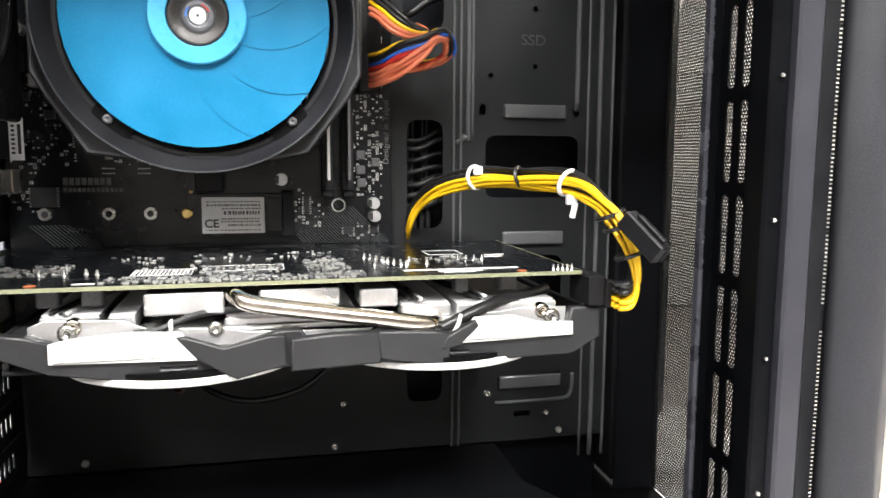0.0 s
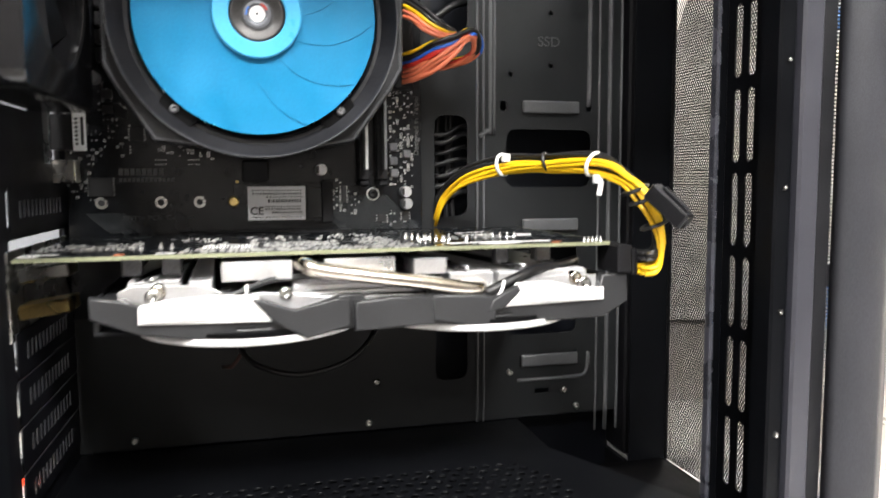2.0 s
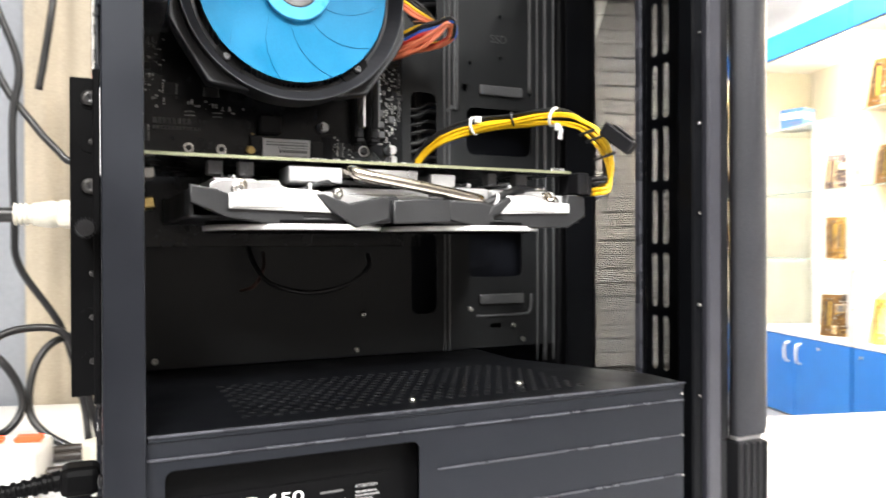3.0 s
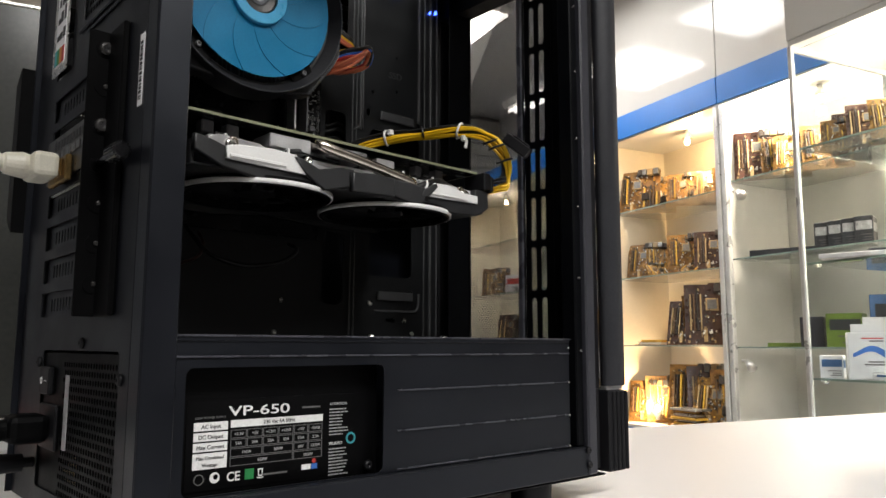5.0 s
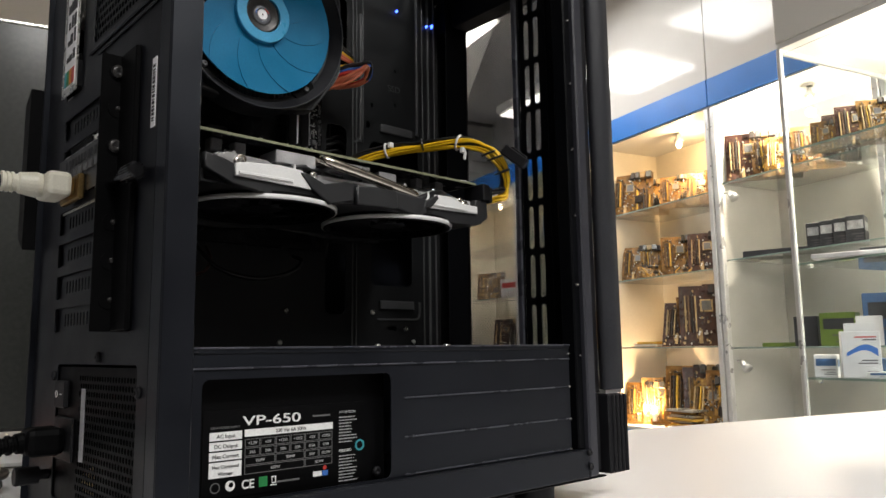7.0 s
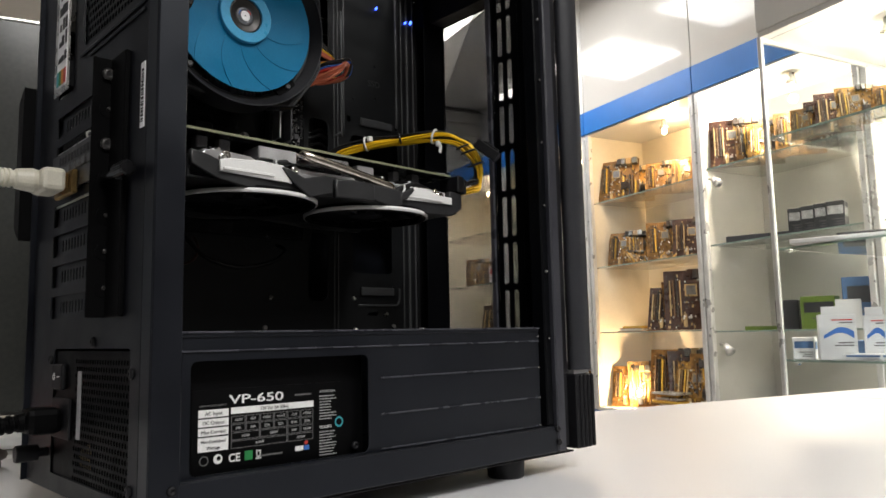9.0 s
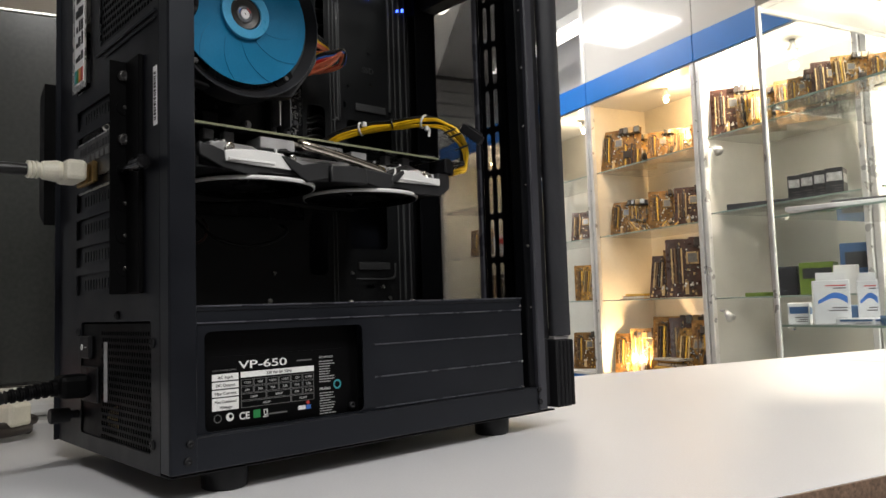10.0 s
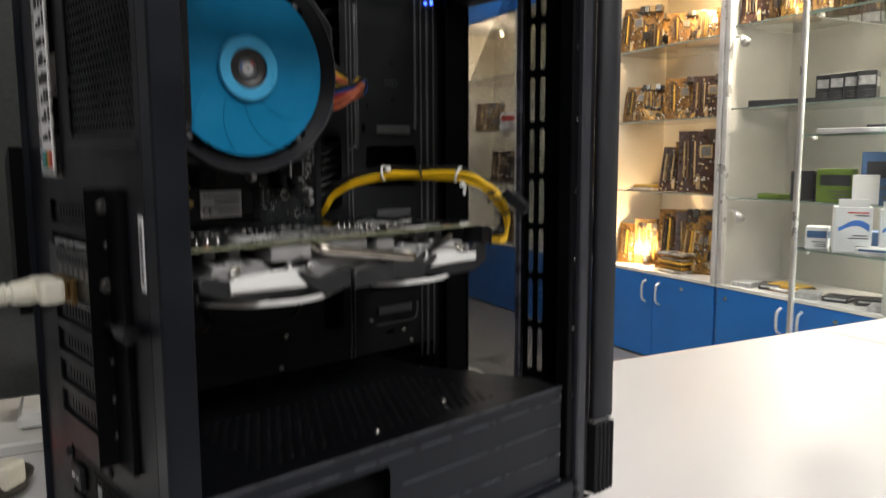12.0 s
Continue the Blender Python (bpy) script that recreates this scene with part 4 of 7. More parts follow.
        a, b = Vector((x, f, 0.2460)), Vector((x - 0.012, f, 0.2570))
        d = (b - a).normalized().cross(Vector((0, 1, 0))) * 0.00022
        bm.faces.new([bm.verts.new(p) for p in (a + d, b + d, b - d, a - d)])
    part("trace_pattern", bm, TRACE, t, "bundles of slanting traces", kind="stuff")
    # printed words: the place name can be read, the maker's name is drawn as bars
    words("board_text", "Designed in Taipei", 0.0042, Matrix.Translation((0.0452, f, 0.2880)) @ AXES["y"] @ pose(0, 0, 0, 0, 0, 90), SILK_DIM, t, stretch=1.1)
    bm = bmesh.new()
    x = -0.1190
    while x < -0.096:
        box(x, x + 0.0022, f - 0.0001, f + 0.0001, 0.2772, 0.2808, bm=bm)
        x += 0.0029
    x = -0.1190
    while x < -0.091:
        box(x, x + 0.0016, f - 0.0001, f + 0.0001, 0.2736, 0.2757, bm=bm)
        x += 0.0022
    part("maker_marking", bm, SILK_DIM, t, "faded grey printed bars")
    words("board_text", "NVMe PCIe Gen3 x4", 0.0036, on_side(-0.1180, f, 0.2530), TRACE, t, stretch=1.2)
    bm = bmesh.new()
    for r in range(4):
        for c in range(2):
            part_ = lathe((-0.0580 + c * 0.0022, MB, 0.2530 + r * 0.0021), (0, -1, 0), [(0, 0.0009), (0.0003, 0.0009), (0.0003, 0.0005), (0.0001, 0)], 8)
            merge(bm, part_)
    for z in (0.2685, 0.2712, 0.2735):
        merge(bm, lathe((-0.0580, MB, z), (0, -1, 0), [(0, 0.0009), (0.0003, 0.0009), (0.0003, 0.0005), (0.0001, 0)], 8))
    part("gold_pads", bm, BRASS, t, "gold plated pads")
    part("header", box(-0.0550, -0.0410, MB - 0.0095, MB, 0.2735, 0.2850, 0.0008), PLASTIC, t, "black plastic header")
    part("drive_socket", box(-0.0120, -0.0055, MB - 0.0050, MB, 0.2500, 0.2740, 0.0006), PLASTIC, t)
    part("graphics_slot", box(-0.0900, 0.0050, MB - 0.0110, MB, 0.2385, 0.2460, 0.0008), PLASTIC, t)
    part("power_socket", box(0.0285, 0.0400, MB - 0.0130, MB, 0.3250, 0.3780, 0.0008), PLASTIC, t, "black power socket")
    # socket blocks at the rear edge
    part("port_block", box(-0.1480, -0.1370, MB - 0.016, MB, 0.2735, 0.2850, 0.0006), STEEL_BARE, t, "bare metal port block")
    part("port_block", box(-0.1480, -0.1330, MB - 0.030, MB, 0.3320, 0.3560, 0.0006), STEEL_BARE, t, "bare metal port block")
    part("port_block", box(-0.1480, -0.1370, MB - 0.016, MB, 0.2900, 0.3080, 0.0006), PLASTIC, t)
    s = part("serial_sticker", box(-0.1370, -0.1308, MB - 0.0170, MB - 0.0164, 0.2895, 0.3095), PAPER, t, "white serial sticker")
    bm = bmesh.new()
    for i in range(7):
        box(-0.1360, -0.1345, MB - 0.01725, MB - 0.01705, 0.2925 + i * 0.0021, 0.2925 + i * 0.0021 + 0.0011, bm=bm)
    box(-0.1332, -0.1318, MB - 0.01725, MB - 0.01705, 0.2925, 0.3065, bm=bm)
    part("sticker_bars", bm, INK, s)
    for k in range(9):
        z = 0.3360 + 0.0092 * k
        part("inductor", box(-0.1268, -0.1206, MB - 0.0062, MB - 0.0002, z, z + 0.0074, 0.0007), CHIP, t, "black square inductor")
    for k, (x, z) in enumerate(((-0.1405, 0.3150), (-0.1345, 0.3205), (-0.1230, 0.3120), (-0.1230, 0.3200))):
        part("transistor", box(x - 0.0026, x + 0.0026, MB - 0.0016, MB - 0.0002, z - 0.0022, z + 0.0022, 0.0003), CHIP, t)
    part("vrm_cooler", box(-0.1180, -0.1100, MB - 0.014, MB - 0.001, 0.3330, 0.4200, 0.001), CHIP, t, "dark finned voltage cooler")
    bm = bmesh.new()
    for i in range(10):
        lathe((-0.100 + (i % 5) * 0.0013, MB, 0.2830 + (i // 5) * 0.0025), (0, -1, 0), [(0, 0.0003), (0.0012, 0.0003)], 6, bm=bm)
        lathe((-0.083 + (i % 5) * 0.0013, MB, 0.2830 + (i // 5) * 0.0025), (0, -1, 0), [(0, 0.0003), (0.0012, 0.0003)], 6, bm=bm)
    part("header_pins", bm, SOLDER, t)


motherboard()


def solid_state_drive():
    t = thing("solid_state_drive", (-0.036, 0.393, 0.2505), "short black solid state drive, white label, on the motherboard", "drive")
    part("board", box(-0.0600, -0.0095, 0.3935, 0.3943, 0.2505, 0.2725, 0.0002), PCB, t)
    part("chip", box(-0.0200, -0.0120, 0.3920, 0.3934, 0.2530, 0.2700, 0.0003), CHIP, t)
    lab = part("label", box(-0.0525, -0.0210, 0.3922, 0.3934, 0.2520, 0.2708, 0.0002), PAPER, t, "white printed label")
    f = 0.3920
    words("mark_text", "CE", 0.0060, on_side(-0.0513, f, 0.2552), INK, lab, depth=0.00008, bold=0.00012)
    rng = random.Random(2)
    bm = bmesh.new()
    for z, h, a in ((0.2618, 0.0019, -0.0415), (0.2592, 0.0007, -0.0430), (0.2578, 0.0007, -0.0430), (0.2558, 0.0010, -0.0395), (0.2534, 0.0006, -0.0505), (0.2662, 0.0010, -0.0500), (0.2682, 0.0006, -0.0500), (0.2646, 0.0006, -0.0425)):
        x = a
        while x < -0.0235:
            w_ = rng.uniform(0.0003, 0.0011)
            box(x, x + w_, f, f + 0.0002, z, z + h, bm=bm)
            x += w_ + rng.uniform(0.0003, 0.0009)
    part("label_print", bm, INK, lab, "unreadable small print")
    part("fixing_screw", lathe((-0.0600, 0.3935, 0.2625), (0, -1, 0), [(0, 0.0030), (0.0006, 0.0030), (0.0013, 0.0022), (0.0013, 0)], 18), BRASS, t, "brass fixing screw")


solid_state_drive()


# ---- processor cooler ----
def cpu_cooler():
    c = Vector((-0.0450, 0.3330, 0.3510))
    t = thing("processor_cooler", (c.x, MB, c.z), "processor cooler with a bright blue fan in a grey-black frame", "cooler")
    ax = (0, 1, 0)
    ring = part("fan_frame", lathe(c - Vector((0, 0.004, 0)), ax, [(0.015, 0.0562), (0.0125, 0.0562), (0.0015, 0.0650), (0.0005, 0.0655), (0.0008, 0.0661), (0.024, 0.0662), (0.026, 0.0640), (0.026, 0.0575)], 96, closed=True), FRAME_M, t)
    part("frame_rim", lathe(c - Vector((0, 0.004, 0)), ax, [(0.0004, 0.0655), (0.0, 0.0657), (0.0001, 0.0662), (0.0009, 0.0664), (0.0015, 0.0662)], 96, closed=True), FRAME_EDGE, ring, "thin lighter rim")
    # corner plates of the frame
    for sx in (-1, 1):
        for sz in (-1, 1):
            p = [(0.020, 0.0600), (0.0430, 0.0560), (0.0600, 0.0300), (0.0620, 0.0180), (0.0500, 0.0400), (0.0360, 0.0530)]
            loop = [(c.x + sx * a, c.z + sz * b) for a, b in p]
            plate("frame_lug", "y", c.y + 0.010, [loop], 0.004, FRAME_M, t, bevel=0.0006)
            # Dark disc in place of a shaded bolt hole.
            part("lug_hole", lathe((c.x + sx * 0.0485, c.y + 0.0078, c.z + sz * 0.0455), (0, 1, 0), [(0, 0.0030), (0.0004, 0.0030)], 14), INK, t)
    # octagonal mounting bracket behind the ring
    oct_ = [(c.x + a, c.z + b) for a, b in ((-0.0685, 0.034), (-0.0685, -0.024), (-0.0630, -0.034), (-0.0480, -0.0575), (-0.029, -0.0600), (0.029, -0.0600), (0.0450, -0.0570), (0.0635, -0.032), (0.0690, -0.022), (0.0690, 0.034), (0.046, 0.060), (-0.046, 0.060))]
    plate("bracket", "y", c.y + 0.0105, [oct_, circle(c.x, c.z, 0.058, 48)], 0.012, FRAME_M, t, "grey-black mounting bracket", bevel=0.001)
    plate("bracket_edge", "y", c.y + 0.0042, [oct_, [(c.x + (a - c.x) * 0.985, c.z + (b - c.z) * 0.985) for a, b in oct_]], 0.0008, FRAME_EDGE, t, "thin lighter edge")
    # swept fan blades
    for i in range(11):
        a0 = 2 * math.pi * i / 11
        bm = bmesh.new()
        grid = []
        for r_ in range(7):
            rr = 0.0185 + (0.0553 - 0.0185) * r_ / 6
            sweep = 0.55 * (r_ / 6) ** 1.3
            row = []
            for k in range(6):
                s = k / 5
                ang = a0 + sweep + s * (2 * math.pi / 11) * 1.24
                row.append((rr, ang, 0.0012 + 0.0010 * s * (0.35 + 0.35 * r_ / 6)))
            grid.append(row)
        verts = [[bm.verts.new((c.x + rr * math.cos(a), c.y - 0.003 + d, c.z + rr * math.sin(a))) for rr, a, d in row] for row in grid]
        back = [[bm.verts.new(v.co + Vector((0, 0.0009, 0))) for v in row] for row in verts]
        for g in (verts, back):
            for q in range(6):
                for k in range(5):
                    bm.faces.new((g[q][k], g[q][k + 1], g[q + 1][k + 1], g[q + 1][k]))
        n, m_ = 7, 6
        rim = [(0, k) for k in range(m_)] + [(q, m_ - 1) for q in range(1, n)] + [(n - 1, k) for k in range(m_ - 2, -1, -1)] + [(q, 0) for q in range(n - 2, 0, -1)]
        for (q, k), (q2, k2) in zip(rim, rim[1:] + rim[:1]):
            bm.faces.new((verts[q][k], verts[q2][k2], back[q2][k2], back[q][k]))
        part("blade", bm, FAN_BLUE, t)
    hub = part("hub", lathe(c - Vector((0, 0.0050, 0)), ax, [(0.0030, 0.0128), (0.0002, 0.0130), (0.0, 0.0134), (0.0, 0.0197), (0.0004, 0.0202), (0.012, 0.0204), (0.012, 0.0128)], 64, closed=True), FAN_RING, t, "light blue hub ring")
    cap = part("hub_sticker", lathe(c - Vector((0, 0.0034, 0)), ax, [(0.0014, 0), (0.0014, 0.0074), (0.0008, 0.0092), (0.0002, 0.0112), (0.0, 0.0127), (0.004, 0.0127), (0.004, 0)], 56), HUB_DARK, t, "dark brushed hub sticker with a silver centre", True)
    part("sticker_groove", lathe(c - Vector((0, 0.0036, 0)), ax, [(0.0013, 0.0064), (0.0013, 0.0074), (0.0018, 0.0074), (0.0018, 0.0064)], 40, closed=True), INK, cap)
    part("sticker_ring", lathe(c - Vector((0, 0.0036, 0)), ax, [(0.0012, 0.0040), (0.0010, 0.0050), (0.0012, 0.0063), (0.0018, 0.0063), (0.0018, 0.0040)], 40, closed=True), HUB_GREY, cap, "grey ring")
    part("sticker_centre", lathe(c - Vector((0, 0.0036, 0)), ax, [(0.0004, 0), (0.0004, 0.0034), (0.0008, 0.0039), (0.0018, 0.0039)], 32), ALU, cap, "silver centre")
    for a0, m_ in ((0.4, RED_INK), (2.4, BLUE_INK)):
        bm = bmesh.new()
        rim = [(c.x + r_ * math.cos(a0 + q * 0.12), c.z + r_ * math.sin(a0 + q * 0.12)) for r_, qs in ((0.0053, range(8)), (0.0045, range(7, -1, -1))) for q in qs]
        bm.faces.new([bm.verts.new((x, c.y - 0.0030, z)) for x, z in rim])
        part("sticker_print", bm, m_, cap, "printed arc")
    part("sticker_dot", lathe(c - Vector((0, 0.0036, 0)), ax, [(0.0002, 0), (0.0002, 0.0006), (0.0005, 0.0006)], 12), INK, cap)
    # screw pockets in the frame corners, their shade painted as dark discs
    for sx in (-1, 1):
        for sz in (-1, 1):
            part("screw_pocket", lathe((c.x + sx * 0.0360, c.y + 0.0026, c.z + sz * 0.0432), (0, 1, 0), [(0, 0), (0, 0.0095), (0.003, 0.0095)], 28), PSU_M, t, "dark disc standing in for a screw pocket")
            screw(t, (c.x + sx * 0.0385, c.y + 0.0026, c.z + sz * 0.0435), (0, -1, 0), 0.0022, CHIP_GREY)
    # fin block and base behind the fan
    for i in range(30):
        x = c.x - 0.046 + i * 0.00317
        part("fin", box(x, x + 0.0006, c.y + 0.0270, c.y + 0.0500, c.z - 0.048, c.z + 0.048), ALU, t, "thin aluminium fin")
    part("base", box(c.x - 0.02, c.x + 0.02, c.y + 0.0500, MB - 0.002, c.z - 0.02, c.z + 0.02, 0.001), ALU, t)
    for sx in (-1, 1):
        part("clip", box(c.x + sx * 0.03 - 0.004, c.x + sx * 0.03 + 0.004, c.y + 0.03, MB - 0.0015, c.z - 0.050, c.z - 0.044, 0.001), PLASTIC, t)


cpu_cooler()


# ---- rear fan ----
def rear_fan():
    t = thing("rear_fan", (-0.134, 0.285, 0.306), "black case fan behind the rear grille", "fan")
    cy, cz = 0.2975, 0.3690
    fr = plate("frame", "x", -0.1335, [rect(cy - 0.052, cy + 0.053, cz - 0.062, cz + 0.062, 0.006), circle(cy, cz, 0.0500, 48)], 0.025, GLOSS_BLACK, t, bevel=0.0012)
    part("hub", lathe((-0.1440, cy, cz), (1, 0, 0), [(0, 0), (0, 0.018), (0.018, 0.019), (0.020, 0.017), (0.020, 0)], 32), PLASTIC, t)
    for i in range(9):
        a0 = 2 * math.pi * i / 9
        bm = bmesh.new()
        for off in (0, 0.0009):
            g = [[bm.verts.new((-0.142 + 0.014 * q + off, cy + r * math.cos(a0 + 0.5 * q + (r - 0.018) * 8), cz + r * math.sin(a0 + 0.5 * q + (r - 0.018) * 8))) for q in (0, 0.5, 1)] for r in (0.018, 0.028, 0.038, 0.048)]
            for q in range(3):
                for k in range(2):
                    bm.faces.new((g[q][k], g[q][k + 1], g[q + 1][k + 1], g[q + 1][k]))
        part("blade", bm, PLASTIC, t, "", True)


rear_fan()


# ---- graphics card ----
def view_fitted(k, turn=1.9):
    """Card slightly askew; parts scaled about the first camera point to fit the view."""
    first_eye, hinge = Vector((-0.011, -0.010, 0.292)), Vector((-0.0922, 0.2685, 0.0))
    return Matrix.Translation(hinge) @ pose(0, 0, 0, 0, 0, turn) @ Matrix.Translation(-hinge) @ Matrix.Translation(first_eye) @ Matrix.Scale(k, 4) @ Matrix.Translation(-first_eye)


BOARD_FIT, COOLER_FIT = view_fitted(0.962), view_fitted(1.024)


def graphics_card():
    t = thing("graphics_card", (0, 0.33, 0.2045), "two-fan graphics card with white and dark grey shroud, silver heat sink", "graphics card")
    zt, zb = 0.2432, 0.2416
    board = part("board", box(-0.1420, 0.1160, 0.2865, 0.4080, zb, zt, 0.0002), PCB, t, "glossy black circuit board")
    part("board_edge", box(-0.1420, 0.1160, 0.2858, 0.2864, zb, zt), PCB_EDGE, board, "pale green board edge")
    part("board_edge", box(0.1161, 0.1166, 0.2865, 0.4080, zb, zt), PCB_EDGE, board)
    rng = random.Random(21)
    bs, bw, bd = bmesh.new(), bmesh.new(), bmesh.new()

    def speck(x, y, big=1.0):
        w_, d = rng.choice(((0.0016, 0.0008), (0.0008, 0.0016), (0.0010, 0.0010), (0.0022, 0.0012)))
        box(x - w_ * big / 2, x + w_ * big / 2, y - d * big / 2, y + d * big / 2, zt, zt + rng.uniform(0.0003, 0.0009), bm=bs if rng.random() < 0.75 else bd)

    for x0, x1, y0_, y1_, n in ((-0.080, 0.022, 0.290, 0.304, 210), (-0.070, -0.010, 0.306, 0.335, 60), (0.000, 0.018, 0.310, 0.345, 60), (-0.142, -0.100, 0.315, 0.345, 90), (0.050, 0.082, 0.318, 0.342, 50), (-0.09, 0.02, 0.345, 0.375, 60)):
        for _ in range(n):
            speck(rng.uniform(x0, x1), rng.uniform(y0_, y1_))
    for x0, x1, y0_, y1_, dx, dy in ((-0.060, 0.024, 0.2885, 0.3030, 0.0024, 0.0021), (-0.044, -0.008, 0.3100, 0.3320, 0.0028, 0.0026), (0.000, 0.020, 0.3120, 0.3440, 0.0023, 0.0024), (-0.142, -0.104, 0.3180, 0.3420, 0.0027, 0.0027)):
        for a in range(int((x1 - x0) / dx)):
            for b in range(int((y1_ - y0_) / dy)):
                if rng.random() < 0.62:
                    speck(x0 + a * dx, y0_ + b * dy, rng.choice((0.7, 0.9, 1.0)))
    for x, y in [(-0.108 + 0.0001, 0.318), (-0.098, 0.316), (-0.090, 0.318), (-0.100, 0.330), (-0.085, 0.314)] + [(0.030 + 0.006 * i, 0.318 + 0.012 * (i % 2)) for i in range(5)] + [(0.029 + 0.0022 * i, 0.345 - 0.004 * i) for i in range(8)] + [(0.105 + 0.0022 * i, 0.291) for i in range(5)] + [(0.072 + 0.004 * i, 0.33) for i in range(4)]:
        lathe((x, y, zt), (0, 0, 1), [(0, 0.0010), (0.0008, 0.0007), (0.0024, 0.0004)], 8, bm=bs)
    part("solder_clutter", bs, SOLDER, board, "tiny soldered parts and pins", kind="stuff")
    part("chip_clutter", bd, CHIP_GREY, board, "tiny dark parts", kind="stuff")
    # printed outlines and lettering bars
    for a in (rect(-0.072, -0.048, 0.309, 0.326), rect(-0.044, -0.010, 0.316, 0.332), rect(0.062, 0.080, 0.350, 0.366)):
        xs, ys = [p[0] for p in a], [p[1] for p in a]
        plate("printed_outline", "z", zt + 0.0001, [a, rect(min(xs) + 0.0004, max(xs) - 0.0004, min(ys) + 0.0004, max(ys) - 0.0004)], 0.0002, SILK, board)
    bm = bmesh.new()
    for i in range(14):
        box(-0.071 + i * 0.0016, -0.0702 + i * 0.0016, 0.3115, 0.3235, zt, zt + 0.0002, bm=bm)
    box(0.040, 0.092, 0.3000, 0.3022, zt, zt + 0.0002, bm=bm)
    for x0, x1, y_ in ((0.054, 0.074, 0.2955), (0.056, 0.070, 0.2925), (0.090, 0.100, 0.345), (0.088, 0.097, 0.338), (-0.142, -0.128, 0.300), (-0.142, -0.134, 0.292), (-0.09, -0.082, 0.292)):
        box(x0, x1, y_, y_ + 0.0012, zt, zt + 0.0002, bm=bm)
    part("printed_marking", bm, SILK, board, "white printed bars", kind="stuff")
    for x, y in ((-0.104, 0.291), (0.090, 0.2905)):
        part("copper_spot", lathe((x, y, zt), (0, 0, 1), [(0, 0.0022), (0.0003, 0.0022)], 14), material("copper_spot", (0.4, 0.12, 0.05), 0.4), board)
    # under side: dark parts between board and heat sink
    for x, w_ in ((-0.104, 0.008), (-0.088, 0.008), (0.062, 0.006), (0.082, 0.008)):
        part("choke", box(x, x + w_, 0.296, 0.304, 0.2336, zb - 0.0001, 0.0008), CHIP_GREY, board)
    # heat sink
    hs = part("heat_sink_base", box(-0.0975, 0.1010, 0.2700, 0.3700, 0.2272, 0.2290, 0.0004), ALU, t, "silver heat sink plate")
    for x0_, x1_, z_ in ((-0.0960, -0.0760, 0.2350), (-0.0735, -0.0640, 0.2345), (-0.0330, 0.0170, 0.2320), (0.0340, 0.0540, 0.2340), (0.0565, 0.0990, 0.2335)):
        blk = part("fin_block", box(x0_, x1_, 0.2715, 0.3680, 0.2292, z_, 0.0006), ALU, hs, "silver fin block")
        bm = bmesh.new()
        y = 0.2740
        while y < 0.366:
            box(x0_ + 0.0004, x1_ - 0.0004, y, y + 0.0005, z_ + 0.00005, z_ + 0.0006, bm=bm)
            y += 0.0019
        part("fin_edges", bm, ALU, blk, "thin fin edges", kind="stuff")
    # folded front plate with wavy top
    loop = [(-0.0985, 0.2205), (0.1015, 0.2205), (0.1015, 0.2312), (0.0860, 0.2318), (0.0560, 0.2290), (0.0480, 0.2262), (0.0180, 0.2262), (-0.0250, 0.2272), (-0.0330, 0.2290), (-0.0600, 0.2300), (-0.0680, 0.2335), (-0.0930, 0.2345), (-0.0985, 0.2322)]
    plate("front_plate", "y", 0.2685, [loop], 0.0014, ALU, hs, "silver folded plate", bevel=0.0003)
    for x0, x1, z0_, z1_ in ((-0.0620, -0.0335, 0.2330, 0.2412), (-0.0205, 0.0100, 0.2345, 0.2412), (0.0180, 0.0330, 0.2330, 0.2400)):
        part("memory_cooler", box(x0, x1, 0.2760, 0.2960, z0_, z1_, 0.0006), ALU, t, "silver cooling block")
    for x, z, r in ((-0.0860, 0.2300, 0.0034), (-0.0360, 0.2292, 0.0028), (0.0955, 0.2275, 0.0036)):
        screw(hs, (x, 0.2677, z), (0, -1, 0), r)
    for xa, xb in ((-0.0765, -0.0905), (0.0145, 0.0205), (0.0520, 0.0650), (0.0330, 0.0385)):
        for off in (-0.0016, 0.0016):
            # Thin dark rod: the shade of a fin slot is put into its colour.
            part("plate_groove", tube([(xa + off, 0.3640, 0.2362), (xb + off, 0.2720, 0.2362)], 0.0008, 6, 2), CHIP, hs, "dark rod painted in for a slot between fins")
        part("plate_ridge", tube([(xa + 0.0036, 0.3640, 0.2360), (xb + 0.0036, 0.2716, 0.2360)], 0.0011, 8, 2), ALU, hs, "", True)
    for x, z in ((-0.0843, 0.2312), (0.0914, 0.2296)):
        part("standoff", lathe((x, 0.2760, z + 0.0006), (0, -1, 0), [(0, 0.0032), (0.0085, 0.0032), (0.0092, 0.0026), (0.0092, 0.0012), (0.0086, 0.0010), (0.0086, 0)], 20), NICKEL, hs, "round metal standoff", True)
    bm = bmesh.new()
    spine = smooth_line([Vector(p) for p in ((-0.0640, 0.2650, 0.2292), (-0.0560, 0.2648, 0.2300), (-0.0500, 0.2660, 0.2322), (-0.0410, 0.2690, 0.2346), (-0.0270, 0.2720, 0.2352), (-0.0080, 0.2745, 0.2344))], 6)
    rows_ = [[bm.verts.new(p + Vector((0, dy, dz))) for dy, dz in ((-0.0004, -0.0012), (0.0, 0.0013), (0.0006, 0.0013), (0.0002, -0.0012))] for p in spine]
    for ra, rb in zip(rows_, rows_[1:]):
        for q in range(4):
            bm.faces.new((ra[q], ra[(q + 1) % 4], rb[(q + 1) % 4], rb[q]))
    part("fan_ribbon", bm, SHROUD_M, t, "flat dark grey fan lead", True)
